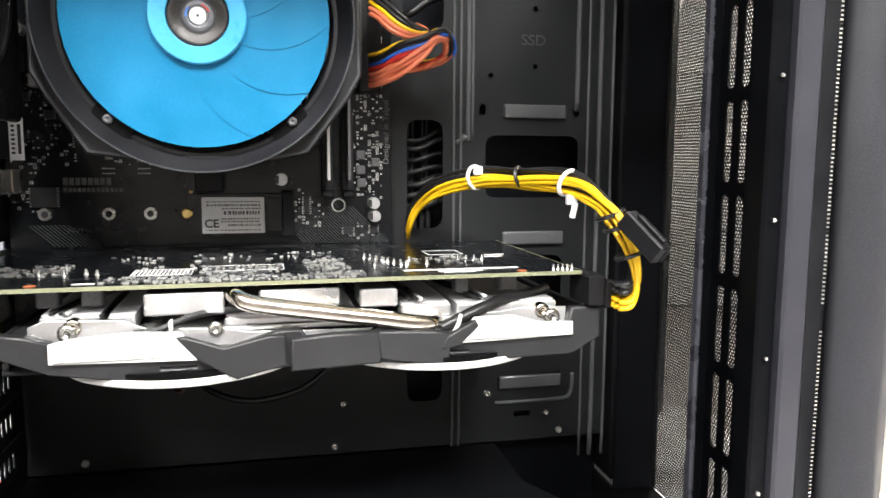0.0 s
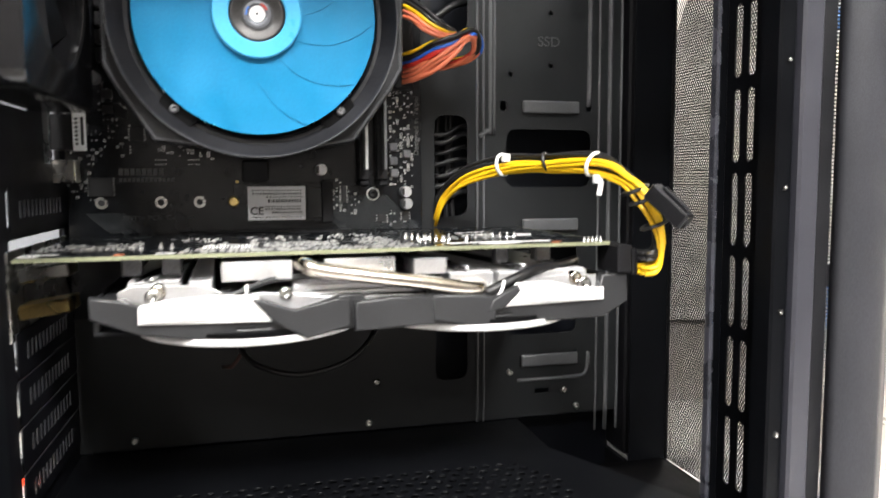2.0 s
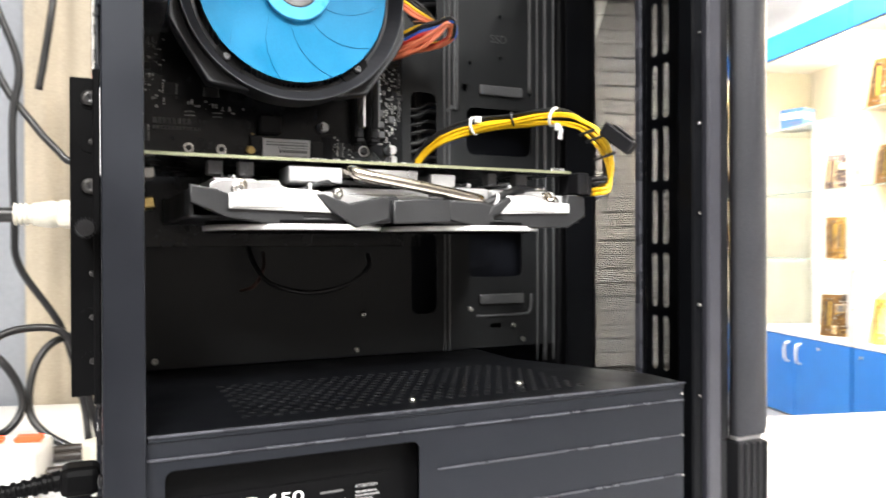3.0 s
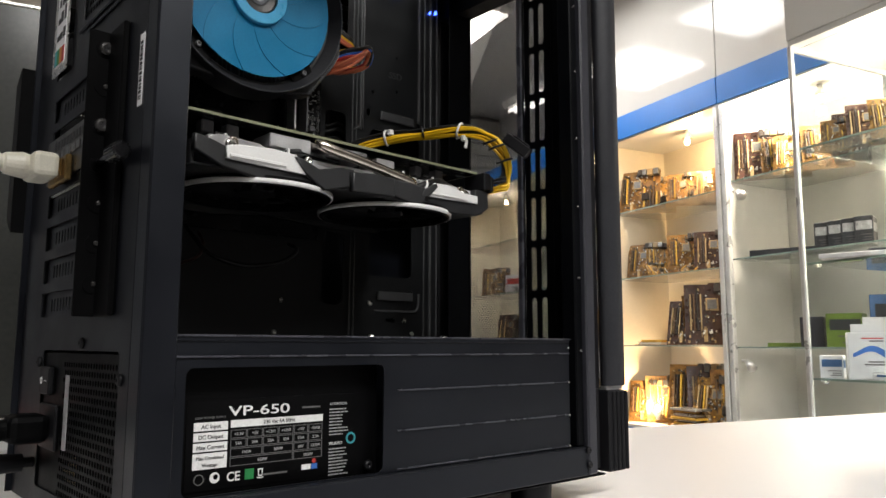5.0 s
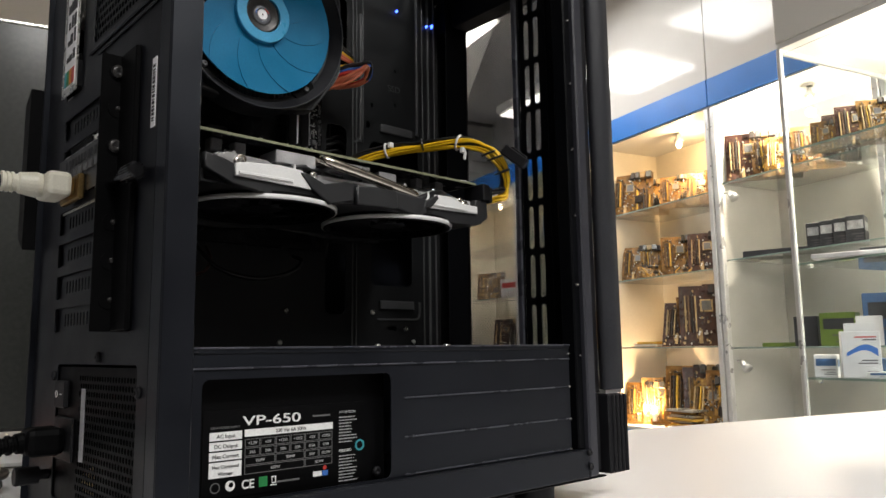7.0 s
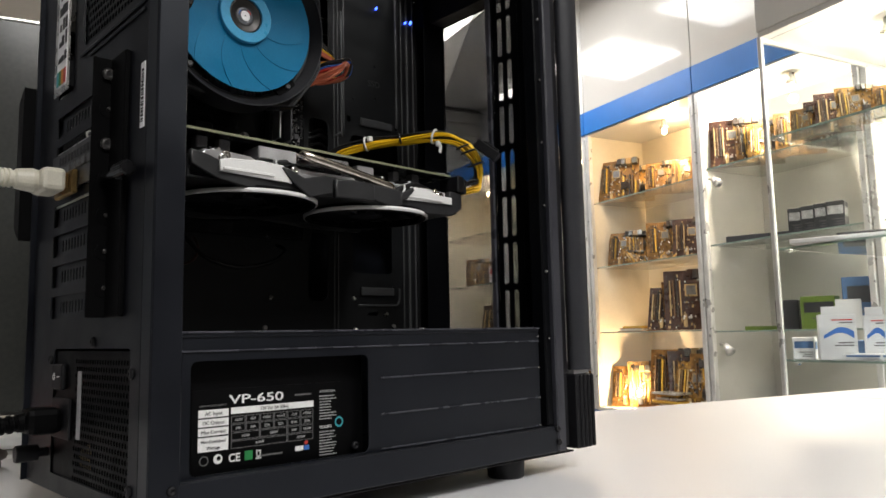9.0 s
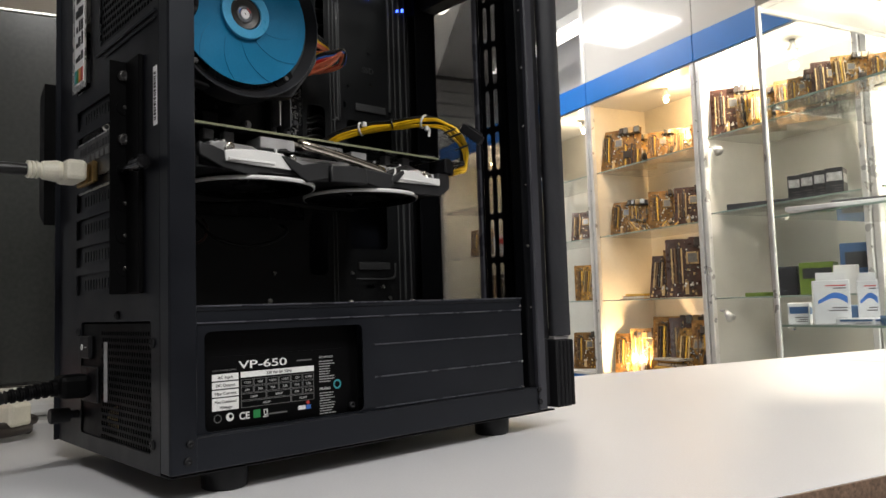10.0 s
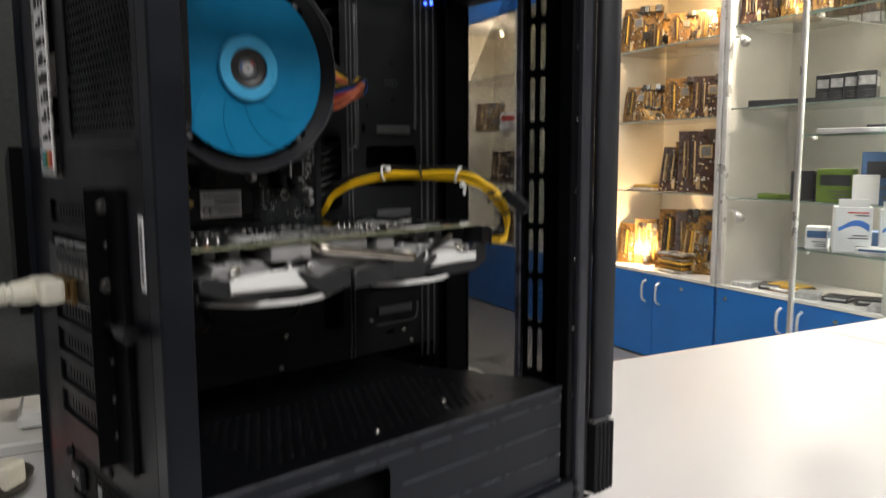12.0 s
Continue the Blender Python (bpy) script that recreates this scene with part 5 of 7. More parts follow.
    part("lead_clip", box(-0.0520, -0.0506, 0.2640, 0.2672, 0.2296, 0.2336, 0.0003), WHITE_PL, t, "white lead clip")
    hp = part("heat_pipe", tube([(-0.0300, 0.3000, 0.2400), (-0.0305, 0.2850, 0.2400), (-0.0290, 0.2745, 0.2395), (-0.0220, 0.2710, 0.2370), (0.0000, 0.2700, 0.2335), (0.0250, 0.2700, 0.2295), (0.0410, 0.2705, 0.2268), (0.0475, 0.2740, 0.2262), (0.0490, 0.2840, 0.2275)], 0.0033, 16, 8), NICKEL, t, "shiny nickel-plated heat pipe", True)
    # fan shroud: dark side wall following a wavy outline
    loop = [(-0.1075, 0.2305), (-0.0990, 0.2292), (-0.0915, 0.2268), (-0.0915, 0.2245), (-0.0450, 0.2225), (-0.0300, 0.2225), (-0.0130, 0.2275), (-0.0060, 0.2275), (-0.0040, 0.2245), (0.0200, 0.2245), (0.0240, 0.2275), (0.0420, 0.2260), (0.0560, 0.2235), (0.1015, 0.2245), (0.1030, 0.2312), (0.1140, 0.2312),
            (0.1145, 0.2200), (0.1030, 0.2135), (0.0860, 0.2132), (0.0490, 0.2130), (0.0300, 0.2145), (-0.0010, 0.2165), (-0.0113, 0.2150), (-0.0400, 0.2122), (-0.0620, 0.2126), (-0.0915, 0.2170), (-0.1075, 0.2235)]
    sh = plate("shroud_wall", "y", 0.2655, [loop], 0.0050, SHROUD_M, t, "dark grey shroud wall", bevel=0.0008)
    plate("shroud_wall", "y", 0.3790, [loop], 0.0030, SHROUD_M, t, bevel=0.0006)
    loop_b = [(-0.1075, 0.268), (0.1140, 0.268), (0.1140, 0.3775), (-0.1075, 0.3775)]
    f1, f2, fy = Vector((-0.0490, 0.3050)), Vector((0.0530, 0.3050)), 0.3050
    plate("shroud_floor", "z", 0.2165, [loop_b, circle(f1.x, f1.y, 0.0425, 40)[::-1], circle(f2.x, f2.y, 0.0425, 40)[::-1]], 0.0016, SHROUD_M, t)
    part("shroud_end", box(0.1120, 0.1142, 0.2690, 0.3770, 0.2165, 0.2300, 0.0006), SHROUD_M, t)
    part("shroud_end", box(-0.1078, -0.1056, 0.2690, 0.3770, 0.2165, 0.2300, 0.0006), SHROUD_M, t)
    part("shroud_cap", box(-0.1055, -0.0990, 0.2690, 0.3770, 0.2280, 0.2298, 0.0006), SHROUD_M, t)
    # white accents
    for k, loop_ in enumerate(([(-0.0906, 0.2210), (-0.0406, 0.2198), (-0.0481, 0.2292), (-0.0637, 0.2300), (-0.0838, 0.2285), (-0.0904, 0.2270)], [(0.0546, 0.2207), (0.1018, 0.2217), (0.1017, 0.2260), (0.0883, 0.2264), (0.0768, 0.2297), (0.0611, 0.2295)])):
        a = plate("white_accent", "y", 0.2622, [loop_], 0.0022, WHITE_PL, t, "white plastic accent", bevel=0.0006)
        xs = [p[0] for p in loop_]
        part("accent_step", box(min(xs) + 0.001, max(xs) - 0.010 - 0.004 * (1 - k), 0.2600, 0.2610, 0.2212 + 0.0004 * k, 0.2232, 0.0004), WHITE_PL, a)
    arms = ([(-0.0477, 0.2275), (-0.0463, 0.2276), (-0.0331, 0.2229), (-0.0170, 0.2266), (-0.0122, 0.2264), (-0.0119, 0.2168), (-0.0287, 0.2126), (-0.0415, 0.2203)], [(0.0606, 0.2285), (0.0613, 0.2272), (0.0546, 0.2207), (0.0480, 0.2190), (0.0500, 0.2230)])
    for loop_ in arms:
        plate("slanted_arm", "y", 0.2612, [loop_], 0.0036, SHROUD_M, t, bevel=0.0008)
    plate("shroud_facet", "y", 0.2604, [[(-0.0084, 0.2250), (0.0060, 0.2262), (0.0223, 0.2260), (0.0228, 0.2158), (0.0098, 0.2154), (-0.0086, 0.2148)]], 0.0046, SHROUD_M, t, "raised middle of the shroud", bevel=0.0010)
    plate("shroud_facet", "y", 0.2616, [[(0.0240, 0.2259), (0.0436, 0.2250), (0.0500, 0.2240), (0.0500, 0.2128), (0.0437, 0.2134), (0.0236, 0.2170)]], 0.0040, SHROUD_M, t, bevel=0.0010)
    # fans with light rings
    for f in (f1, f2):
        ringo = part("fan_ring", lathe((f.x, f.y, 0.2103), (0, 0, 1), [(0.0005, 0.0458), (0.0002, 0.0464), (0.0004, 0.0470), (0.0030, 0.0473), (0.0030, 0.0458)], 64, closed=True), WHITE_PL, t, "pale fan ring", True)
        part("fan_well", lathe((f.x, f.y, 0.2100), (0, 0, 1), [(0.0008, 0.0427), (0, 0.0434), (0, 0.0452), (0.0006, 0.0457), (0.0053, 0.0457), (0.0053, 0.0427)], 64, closed=True), PSU_M, ringo)
        for k in range(12):
            a = 2 * math.pi * k / 12
            part("well_notch", moved(box(-0.0035, 0.0035, -0.0010, 0.0010, 0, 0.0045, 0.0004), Matrix.Translation((f.x + 0.0424 * math.cos(a), f.y + 0.0424 * math.sin(a), 0.2112)) @ pose(0, 0, 0, 0, 0, math.degrees(a) + 70)), PSU_M, ringo)
        part("fan_hub", lathe((f.x, f.y, 0.2125), (0, 0, 1), [(0, 0), (0.0, 0.0120), (0.0008, 0.0130), (0.010, 0.0130)], 32), PLASTIC, ringo)
        for i in range(11):
            bm = bmesh.new()
            a0 = 2 * math.pi * i / 11
            g = []
            for q in range(4):
                rr = 0.0125 + 0.0300 * q / 3
                g.append([Vector((f.x + rr * math.cos(a0 + 0.35 * q / 3 + s * 0.42), f.y + rr * math.sin(a0 + 0.35 * q / 3 + s * 0.42), 0.2130 + 0.007 * s)) for s in (0, 0.5, 1)])
            for off in (0, 0.0007):
                vs = [[bm.verts.new(p + Vector((0, 0, off))) for p in row] for row in g]
                for q in range(3):
                    for k in range(2):
                        bm.faces.new((vs[q][k], vs[q][k + 1], vs[q + 1][k + 1], vs[q + 1][k]))
            part("fan_blade", bm, PLASTIC, ringo, "", True)
    # fan lead over the heat sink
    part("fan_lead", tube([(0.0480, 0.2650, 0.2255), (0.0560, 0.2655, 0.2290), (0.0680, 0.2680, 0.2330), (0.0760, 0.2720, 0.2345), (0.0900, 0.2800, 0.2350), (0.1000, 0.2860, 0.2360)], 0.0024, 8), BLACKW, t, "black fan lead", True)
    part("lead_tie", tube([(0.0520, 0.2630, 0.2230), (0.0545, 0.2622, 0.2275), (0.0560, 0.2640, 0.2310)], 0.0008, 6), WHITE_PL, t, "white tie")
    # power socket and bracket
    part("power_socket", box(0.1165, 0.1240, 0.2780, 0.3000, 0.2285, 0.2420, 0.0008), PLASTIC, t, "black eight pin power socket")
    br = part("bracket", box(-0.1475, -0.1465, 0.300, 0.4000, 0.2075, 0.2455, 0.0003), STEEL_BARE, t, "bare metal bracket")
    for i in range(12):
        # Black patch painted in for the shade of a vent opening.
        part("bracket_vent", box(-0.1512, -0.1508, 0.312 + 0.006 * i, 0.3155 + 0.006 * i, 0.2335, 0.2385), INK, br)
    part("bracket_face", box(-0.1508, -0.1500, 0.3065, 0.3975, 0.2145, 0.2420, 0.0003), HUB_DARK, br)
    for i in range(6):
        part("bracket_tooth", box(-0.1520, -0.1510, 0.3180 + 0.0100 * i, 0.3245 + 0.0100 * i, 0.2262, 0.2312, 0.0004), STEEL_DULL, br, "small silver contact")
    part("video_port", box(-0.1545, -0.1509, 0.342, 0.378, 0.2100, 0.2250, 0.0008), GOLD_DULL, br, "gold plated video port")
    for x0, z1_ in ((-0.1440, 0.2380), (-0.1440, 0.2230)):
        part("inner_port", moved(box(0, 0.020, 0.300, 0.318, -0.006, 0.0, 0.0008), Matrix.Translation((x0, 0, z1_)) @ pose(0, 0, 0, 0, -8, 0)), BRASS if z1_ < 0.23 else STEEL_BARE, t, "metal port shell")
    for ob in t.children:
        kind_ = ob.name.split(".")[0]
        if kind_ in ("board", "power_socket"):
            ob.matrix_basis = BOARD_FIT
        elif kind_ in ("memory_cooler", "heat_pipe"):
            ob.matrix_basis = view_fitted(1.0)
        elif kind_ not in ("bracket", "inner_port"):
            ob.matrix_basis = COOLER_FIT


graphics_card()


# ---- cables inside the case ----
def graphics_power_cable():
    t = thing("graphics_power_cable", (0.09, 0.34, 0.25), "yellow and black power cable bundle with white ties", "cable")
    spine = [(0.0590, 0.4250, 0.2380), (0.0570, 0.4030, 0.2540), (0.0605, 0.3960, 0.2655), (0.0680, 0.3790, 0.2755), (0.0840, 0.3570, 0.2815), (0.0980, 0.3300, 0.2820), (0.1110, 0.3000, 0.2810), (0.1172, 0.2805, 0.2743), (0.1228, 0.2700, 0.2630), (0.1262, 0.2660, 0.2511), (0.1280, 0.2680, 0.2424), (0.1262, 0.2715, 0.2375), (0.1218, 0.2770, 0.2368)]
    rng = random.Random(8)
    n = 15
    for i in range(n):
        yellow = i < 8
        ph = [rng.uniform(0, 6.28) for _ in range(4)]
        tw = [rng.uniform(3.0, 9.0) for _ in range(2)]
        base = Vector((0.0004, -0.0020, -0.0016)) if yellow else Vector((0.0006, 0.0022, 0.0026))
        k = i if yellow else i - 8
        end = Vector((0.0, -0.0095 + 0.0046 * (k % 4), (-0.0030 if yellow else 0.0034) - 0.0028 * (k // 4)))

        def shift(s, ph=ph, tw=tw, base=base, end=end):
            loose = 0.0011 + 0.0021 * math.sin(math.pi * s) ** 2
            for knot in (0.40, 0.58):
                loose *= 1 - 0.35 * math.exp(-((s - knot) / 0.03) ** 2)
            o = base + loose * Vector((0.4 * math.sin(ph[2] + tw[0] * s), math.cos(ph[0] + tw[0] * s), math.sin(ph[1] + tw[1] * s)))
            f = max(0.0, (s - 0.80) / 0.20)
            return o.lerp(end, f * f * (3 - 2 * f))

        part("wire", tube(spine, 0.00104, 8, 6, shift=shift), YELLOW if yellow else BLACKW, t, "yellow wire" if yellow else "black wire", True)
    for p, d in (((0.0840, 0.3570, 0.2820), (0.55, -0.83, 0.1)), ((0.1110, 0.3000, 0.2812), (0.5, -0.8, -0.35))):
        d = Vector(d).normalized()
        pts = ring_pts(p, d, 0.0056, 14)
        part("cable_tie", tube(pts + [pts[0]], 0.0010, 6, 2), WHITE_PL, t, "white cable tie")
        part("tie_head", moved(box(-0.0022, 0.0022, -0.0017, 0.0017, -0.0022, 0.0022, 0.0005), Matrix.Translation(Vector(p) + Vector((0.0, -0.005, 0.0035 if p[0] < 0.1 else -0.0072)))), WHITE_PL, t)
    part("tie_tail", moved(box(-0.0013, 0.0013, -0.0005, 0.0005, -0.0050, 0.002, 0.0003), Matrix.Translation((0.1120, 0.2935, 0.2710)) @ pose(0, 0, 0, 0, 12, 0)), WHITE_PL, t)
    for s, r in (((0.0985, 0.3290, 0.2830), 0.0046), ((0.1222, 0.2712, 0.2645), 0.0060), ((0.1255, 0.2668, 0.2535), 0.0060), ((0.1200, 0.2750, 0.2690), 0.0058)):
        pts = ring_pts(s, (0.6, -0.6, 0.2) if s[0] < 0.1 else (0.35, -0.1, -0.93), r, 12)
        part("black_tie", tube(pts + [pts[0]], 0.0009, 6, 2), BLACKW, t, "black cable tie")
    plug = part("plug", box(0.1242, 0.1272, 0.2780, 0.3030, 0.2275, 0.2400, 0.0008), PLASTIC, t, "black eight pin plug")
    plug.matrix_basis = BOARD_FIT
    m = look((0.1199, 0.2602, 0.2690), (0.1292, 0.2446, 0.2540))
    sp = part("spare_plug", moved(box(-0.0034, 0.0034, -0.0040, 0.0040, -0.0215, 0.000, 0.0007), m), PLASTIC, t, "unused black plug on a short lead")
    part("plug_ridge", moved(box(-0.0013, 0.0013, 0.0041, 0.0056, -0.0190, -0.004, 0.0004), m), PLASTIC, sp)
    for sx in (-0.0017, 0.0017):
        # Black patch painted in for the dark inside of a cell.
        part("plug_cell", moved(box(sx - 0.0011, sx + 0.0011, -0.0028, 0.0028, -0.0219, -0.0214), m), INK, sp)


def board_power_cable():
    t = thing("board_power_cable", (0.06, 0.37, 0.33), "orange, red, blue and black wires looping into the motherboard", "cable")
    rng = random.Random(4)
    cols = [(ORANGE, "orange wire")] * 6 + [(REDW, "red wire")] * 2 + [(BLUEW, "blue wire")] + [(BLACKW, "black wire")] * 4 + [(YELLOW, "yellow wire")]
    for i, (m, lab) in enumerate(cols):
        k = i / len(cols)
        z = 0.3290 + 0.016 * k + rng.uniform(-0.001, 0.001)
        out = 0.0715 + rng.uniform(-0.003, 0.003)
        dy, dz = rng.uniform(-0.003, 0.003), rng.uniform(-0.0015, 0.0015)
        pts = [(0.0340, 0.3840, z), (0.0390, 0.3720, z + 0.0005), (0.0470, 0.3620 + dy, z + 0.005 + dz), (0.0580, 0.3585 + dy, 0.3425 + 0.009 * k + dz), (out - 0.005, 0.3600 + dy, 0.3490 + 0.006 * k),
               (out, 0.3640 + dy, 0.3490 + 0.002 * k), (out + 0.001, 0.3700, 0.3440), (out - 0.006, 0.3780, 0.3385 + 0.003 * k), (0.0560, 0.3860, 0.3370 + 0.004 * k), (0.0480, 0.3920, 0.3380)]
        part("wire", tube(pts, 0.0012, 8, 6), m, t, lab, True)
    for i, (m, lab) in enumerate(((ORANGE, "orange wire"), (ORANGE, "orange wire"), (YELLOW, "yellow wire"), (BLACKW, "black wire"), (BLACKW, "black wire"))):
        pts = [(0.0340, 0.3800, 0.3640 + 0.003 * i), (0.0370 + 0.001 * i, 0.3700, 0.3600 + 0.002 * i), (0.0430 + 0.001 * i, 0.3640, 0.3535 + 0.002 * i), (0.0540, 0.3640, 0.3505 + 0.0015 * i), (0.0630, 0.3800, 0.3570), (0.064, 0.415, 0.366)]
        part("wire", tube(pts, 0.0012, 8, 6), m, t, lab, True)


def hidden_cables():
    """Black sleeved leads behind the tray, seen through its openings."""
    t = thing("tray_cables", (0.066, 0.425, 0.24), "black sleeved cables tucked behind the motherboard tray", "cable")
    rng = random.Random(14)
    for k in range(7):
        z = 0.262 + 0.0068 * k + rng.uniform(-0.002, 0.002)
        part("lead", tube([(0.040, 0.424, z - 0.006), (0.054, 0.418 + rng.uniform(0, 0.005), z), (0.066, 0.416, z + 0.002 + rng.uniform(-0.002, 0.002)), (0.078, 0.419, z + 0.006), (0.092, 0.427, z + 0.004)], rng.uniform(0.0012, 0.0021), 8, 5), BLACKW, t, "", True)
    for k in range(4):
        x = 0.0585 + 0.0042 * k
        part("lead", tube([(x, 0.428, 0.200), (x + 0.001, 0.422, 0.245), (x + rng.uniform(-0.002, 0.002), 0.4225, 0.285), (x + 0.002, 0.427, 0.330)], 0.0017, 8, 5), BLACKW, t, "", True)
    for k in range(3):
        z = 0.372 + 0.016 * k
        part("lead", tube([(0.044, 0.426, z - 0.004), (0.060, 0.418, z), (0.072, 0.418, z + 0.008), (0.090, 0.427, z + 0.014)], 0.0022, 8, 5), BLACKW, t, "", True)


def fan_lead():
    t = thing("fan_cable", (-0.02, 0.36, 0.18), "thin dark cable hanging below the graphics card", "cable")
    part("wire", tube([(-0.062, 0.395, 0.200), (-0.060, 0.380, 0.188), (-0.052, 0.370, 0.177), (-0.030, 0.362, 0.171), (-0.005, 0.360, 0.176), (0.010, 0.366, 0.186), (0.02, 0.395, 0.194)], 0.0016, 8, 8), BLACKW, t, "", True)
    part("wire", tube([(-0.052, 0.395, 0.196), (-0.055, 0.380, 0.186), (-0.062, 0.372, 0.176), (-0.068, 0.385, 0.172)], 0.0011, 8, 8), material("brown_wire", (0.10, 0.05, 0.04), 0.4), t, "thin brown wire", True)


graphics_power_cable()
board_power_cable()
hidden_cables()
fan_lead()


def blue_leds():
    t = thing("indicator_light", (0.15, TRAY - 0.004, 0.43), "small blue lit indicator lights near the tray top", "indicator light")
    for x, z, h in ((0.1325, 0.4345, 0.0024), (0.1690, 0.4300, 0.0024), (0.1760, 0.4320, 0.0036)):
        part("led", box(x - 0.0007, x + 0.0007, TRAY - 0.004, TRAY - 0.0006, z - h / 2, z + h / 2, 0.0006), LED_BLUE, t)


blue_leds()


def port_shield():
    t = thing("port_shield", (-0.15, 0.372, 0.30), "bright silver port shield with black lettering blocks in the rear panel", "port shield")
    part("sheet", box(-0.1520, -0.1510, 0.3675, 0.3975, 0.2835, 0.4445, 0.0003), STEEL_BARE, t)
    part("face_label", box(-0.1525, -0.1521, 0.3700, 0.3900, 0.2880, 0.4400), PAPER, t, "white printed face")
    rng = random.Random(9)
    bm = bmesh.new()
    z = 0.305
    while z < 0.436:
        for y_ in (0.3705, 0.3765, 0.3825):
            h = rng.uniform(0.003, 0.010)
            box(-0.1528, -0.1525, y_, y_ + rng.uniform(0.003, 0.0058), z, z + h, bm=bm)
        z += 0.011
    part("lettering", bm, INK, t, "black lettering drawn as blocks", kind="stuff")
    for i, m in enumerate((RED_INK, material("orange_ink", (0.7, 0.25, 0.03), 0.5), GREEN_INK, TEAL_INK)):
        part("colour_patch", box(-0.1528, -0.1525, 0.3705 + 0.0048 * i, 0.3750 + 0.0048 * i, 0.289, 0.299), m, t)


port_shield()


# ---- behind the desk ----
def dark_screen():
    t = thing("dark_screen", (-0.1, 0.69, TABLE), "large switched-off dark glass screen behind the computer", "screen", frame_=SHOP)
    part("glass", box(-0.352, 0.16, 0.690, 0.696, 0.048, 0.470, 0.001), SCREEN, t)
    part("bezel", box(-0.356, 0.164, 0.6962, 0.720, 0.044, 0.474, 0.004), GLOSS_BLACK, t)
    part("bezel_edge", box(-0.356, 0.164, 0.6885, 0.6898, 0.4705, 0.4730), STEEL_BARE, t, "thin bright upper edge")
    part("base", box(-0.30, 0.12, 0.690, 0.79, TABLE, 0.0260, 0.004), WHITE_PL, t, "white base")
    part("stand", box(-0.12, -0.05, 0.698, 0.716, 0.0262, 0.0438, 0.002), WHITE_PL, t)


dark_screen()


def sill():
    t = thing("window_sill", (-0.4, 0.75, FLOOR), "white ledge behind the desk", "ledge", frame_=SHOP)
    part("ledge", box(-1.3, 0.25, 0.66, 0.84, FLOOR, TABLE - 0.002, 0.003), WHITE_PANEL, t)


sill()


CLOTH = (-0.475, -0.365)


def beige_cloth():
    t = thing("hanging_cloth", (-0.36, 0.84, FLOOR), "beige cloth hanging in soft folds beside the screen", "curtain", frame_=SHOP)
    bm = bmesh.new()
    xs = [CLOTH[0] + (CLOTH[1] - CLOTH[0]) * k / 40 for k in range(41)]
    rows_ = []
    for z in (FLOOR + 0.002, 0.0, 0.3, 0.7, 1.2, CEILING - 0.002):
        rows_.append([(bm.verts.new((x, 0.848 + 0.006 * math.sin(70 * x + 1.3 * z) + 0.003 * math.sin(170 * x), z)), bm.verts.new((x, 0.8505 + 0.006 * math.sin(70 * x + 1.3 * z) + 0.003 * math.sin(170 * x), z))) for x in xs])
    for ra, rb in zip(rows_, rows_[1:]):
        for k in range(40):
            for q in (0, 1):
                bm.faces.new((ra[k][q], ra[k + 1][q], rb[k + 1][q], rb[k][q]))
    part("cloth", bm, CLOTH_M, t, "", True)


beige_cloth()


def power_strip():
    t = thing("power_strip", (-0.25, 0.57, TABLE), "white power strip with red lit switches on the desk", "power strip")
    m = Matrix.Translation((-0.272, 0.575, TABLE)) @ pose(0, 0, 0, 0, 0, -12)
    b = part("body", moved(box(-0.085, 0.085, -0.028, 0.028, 0, 0.040, 0.006, segments=2), m), WHITE_PL, t)
    for x in (0.074, 0.046):
        part("switch", moved(box(x - 0.0095, x + 0.0095, -0.0060, 0.0060, 0.0402, 0.0445, 0.0012), m), LED_RED, b, "red lit rocker switch")
    for x in (-0.05,):
        part("socket", moved(lathe((x, 0, 0.0402), (0, 0, 1), [(0, 0.018), (0.001, 0.018), (0.001, 0.0)], 24), m), IVORY, b)
    part("black_plug", moved(box(-0.075, -0.030, -0.02, 0.02, 0.0415, 0.075, 0.006, segments=2), m), PLASTIC, t, "black plug in the strip")


power_strip()


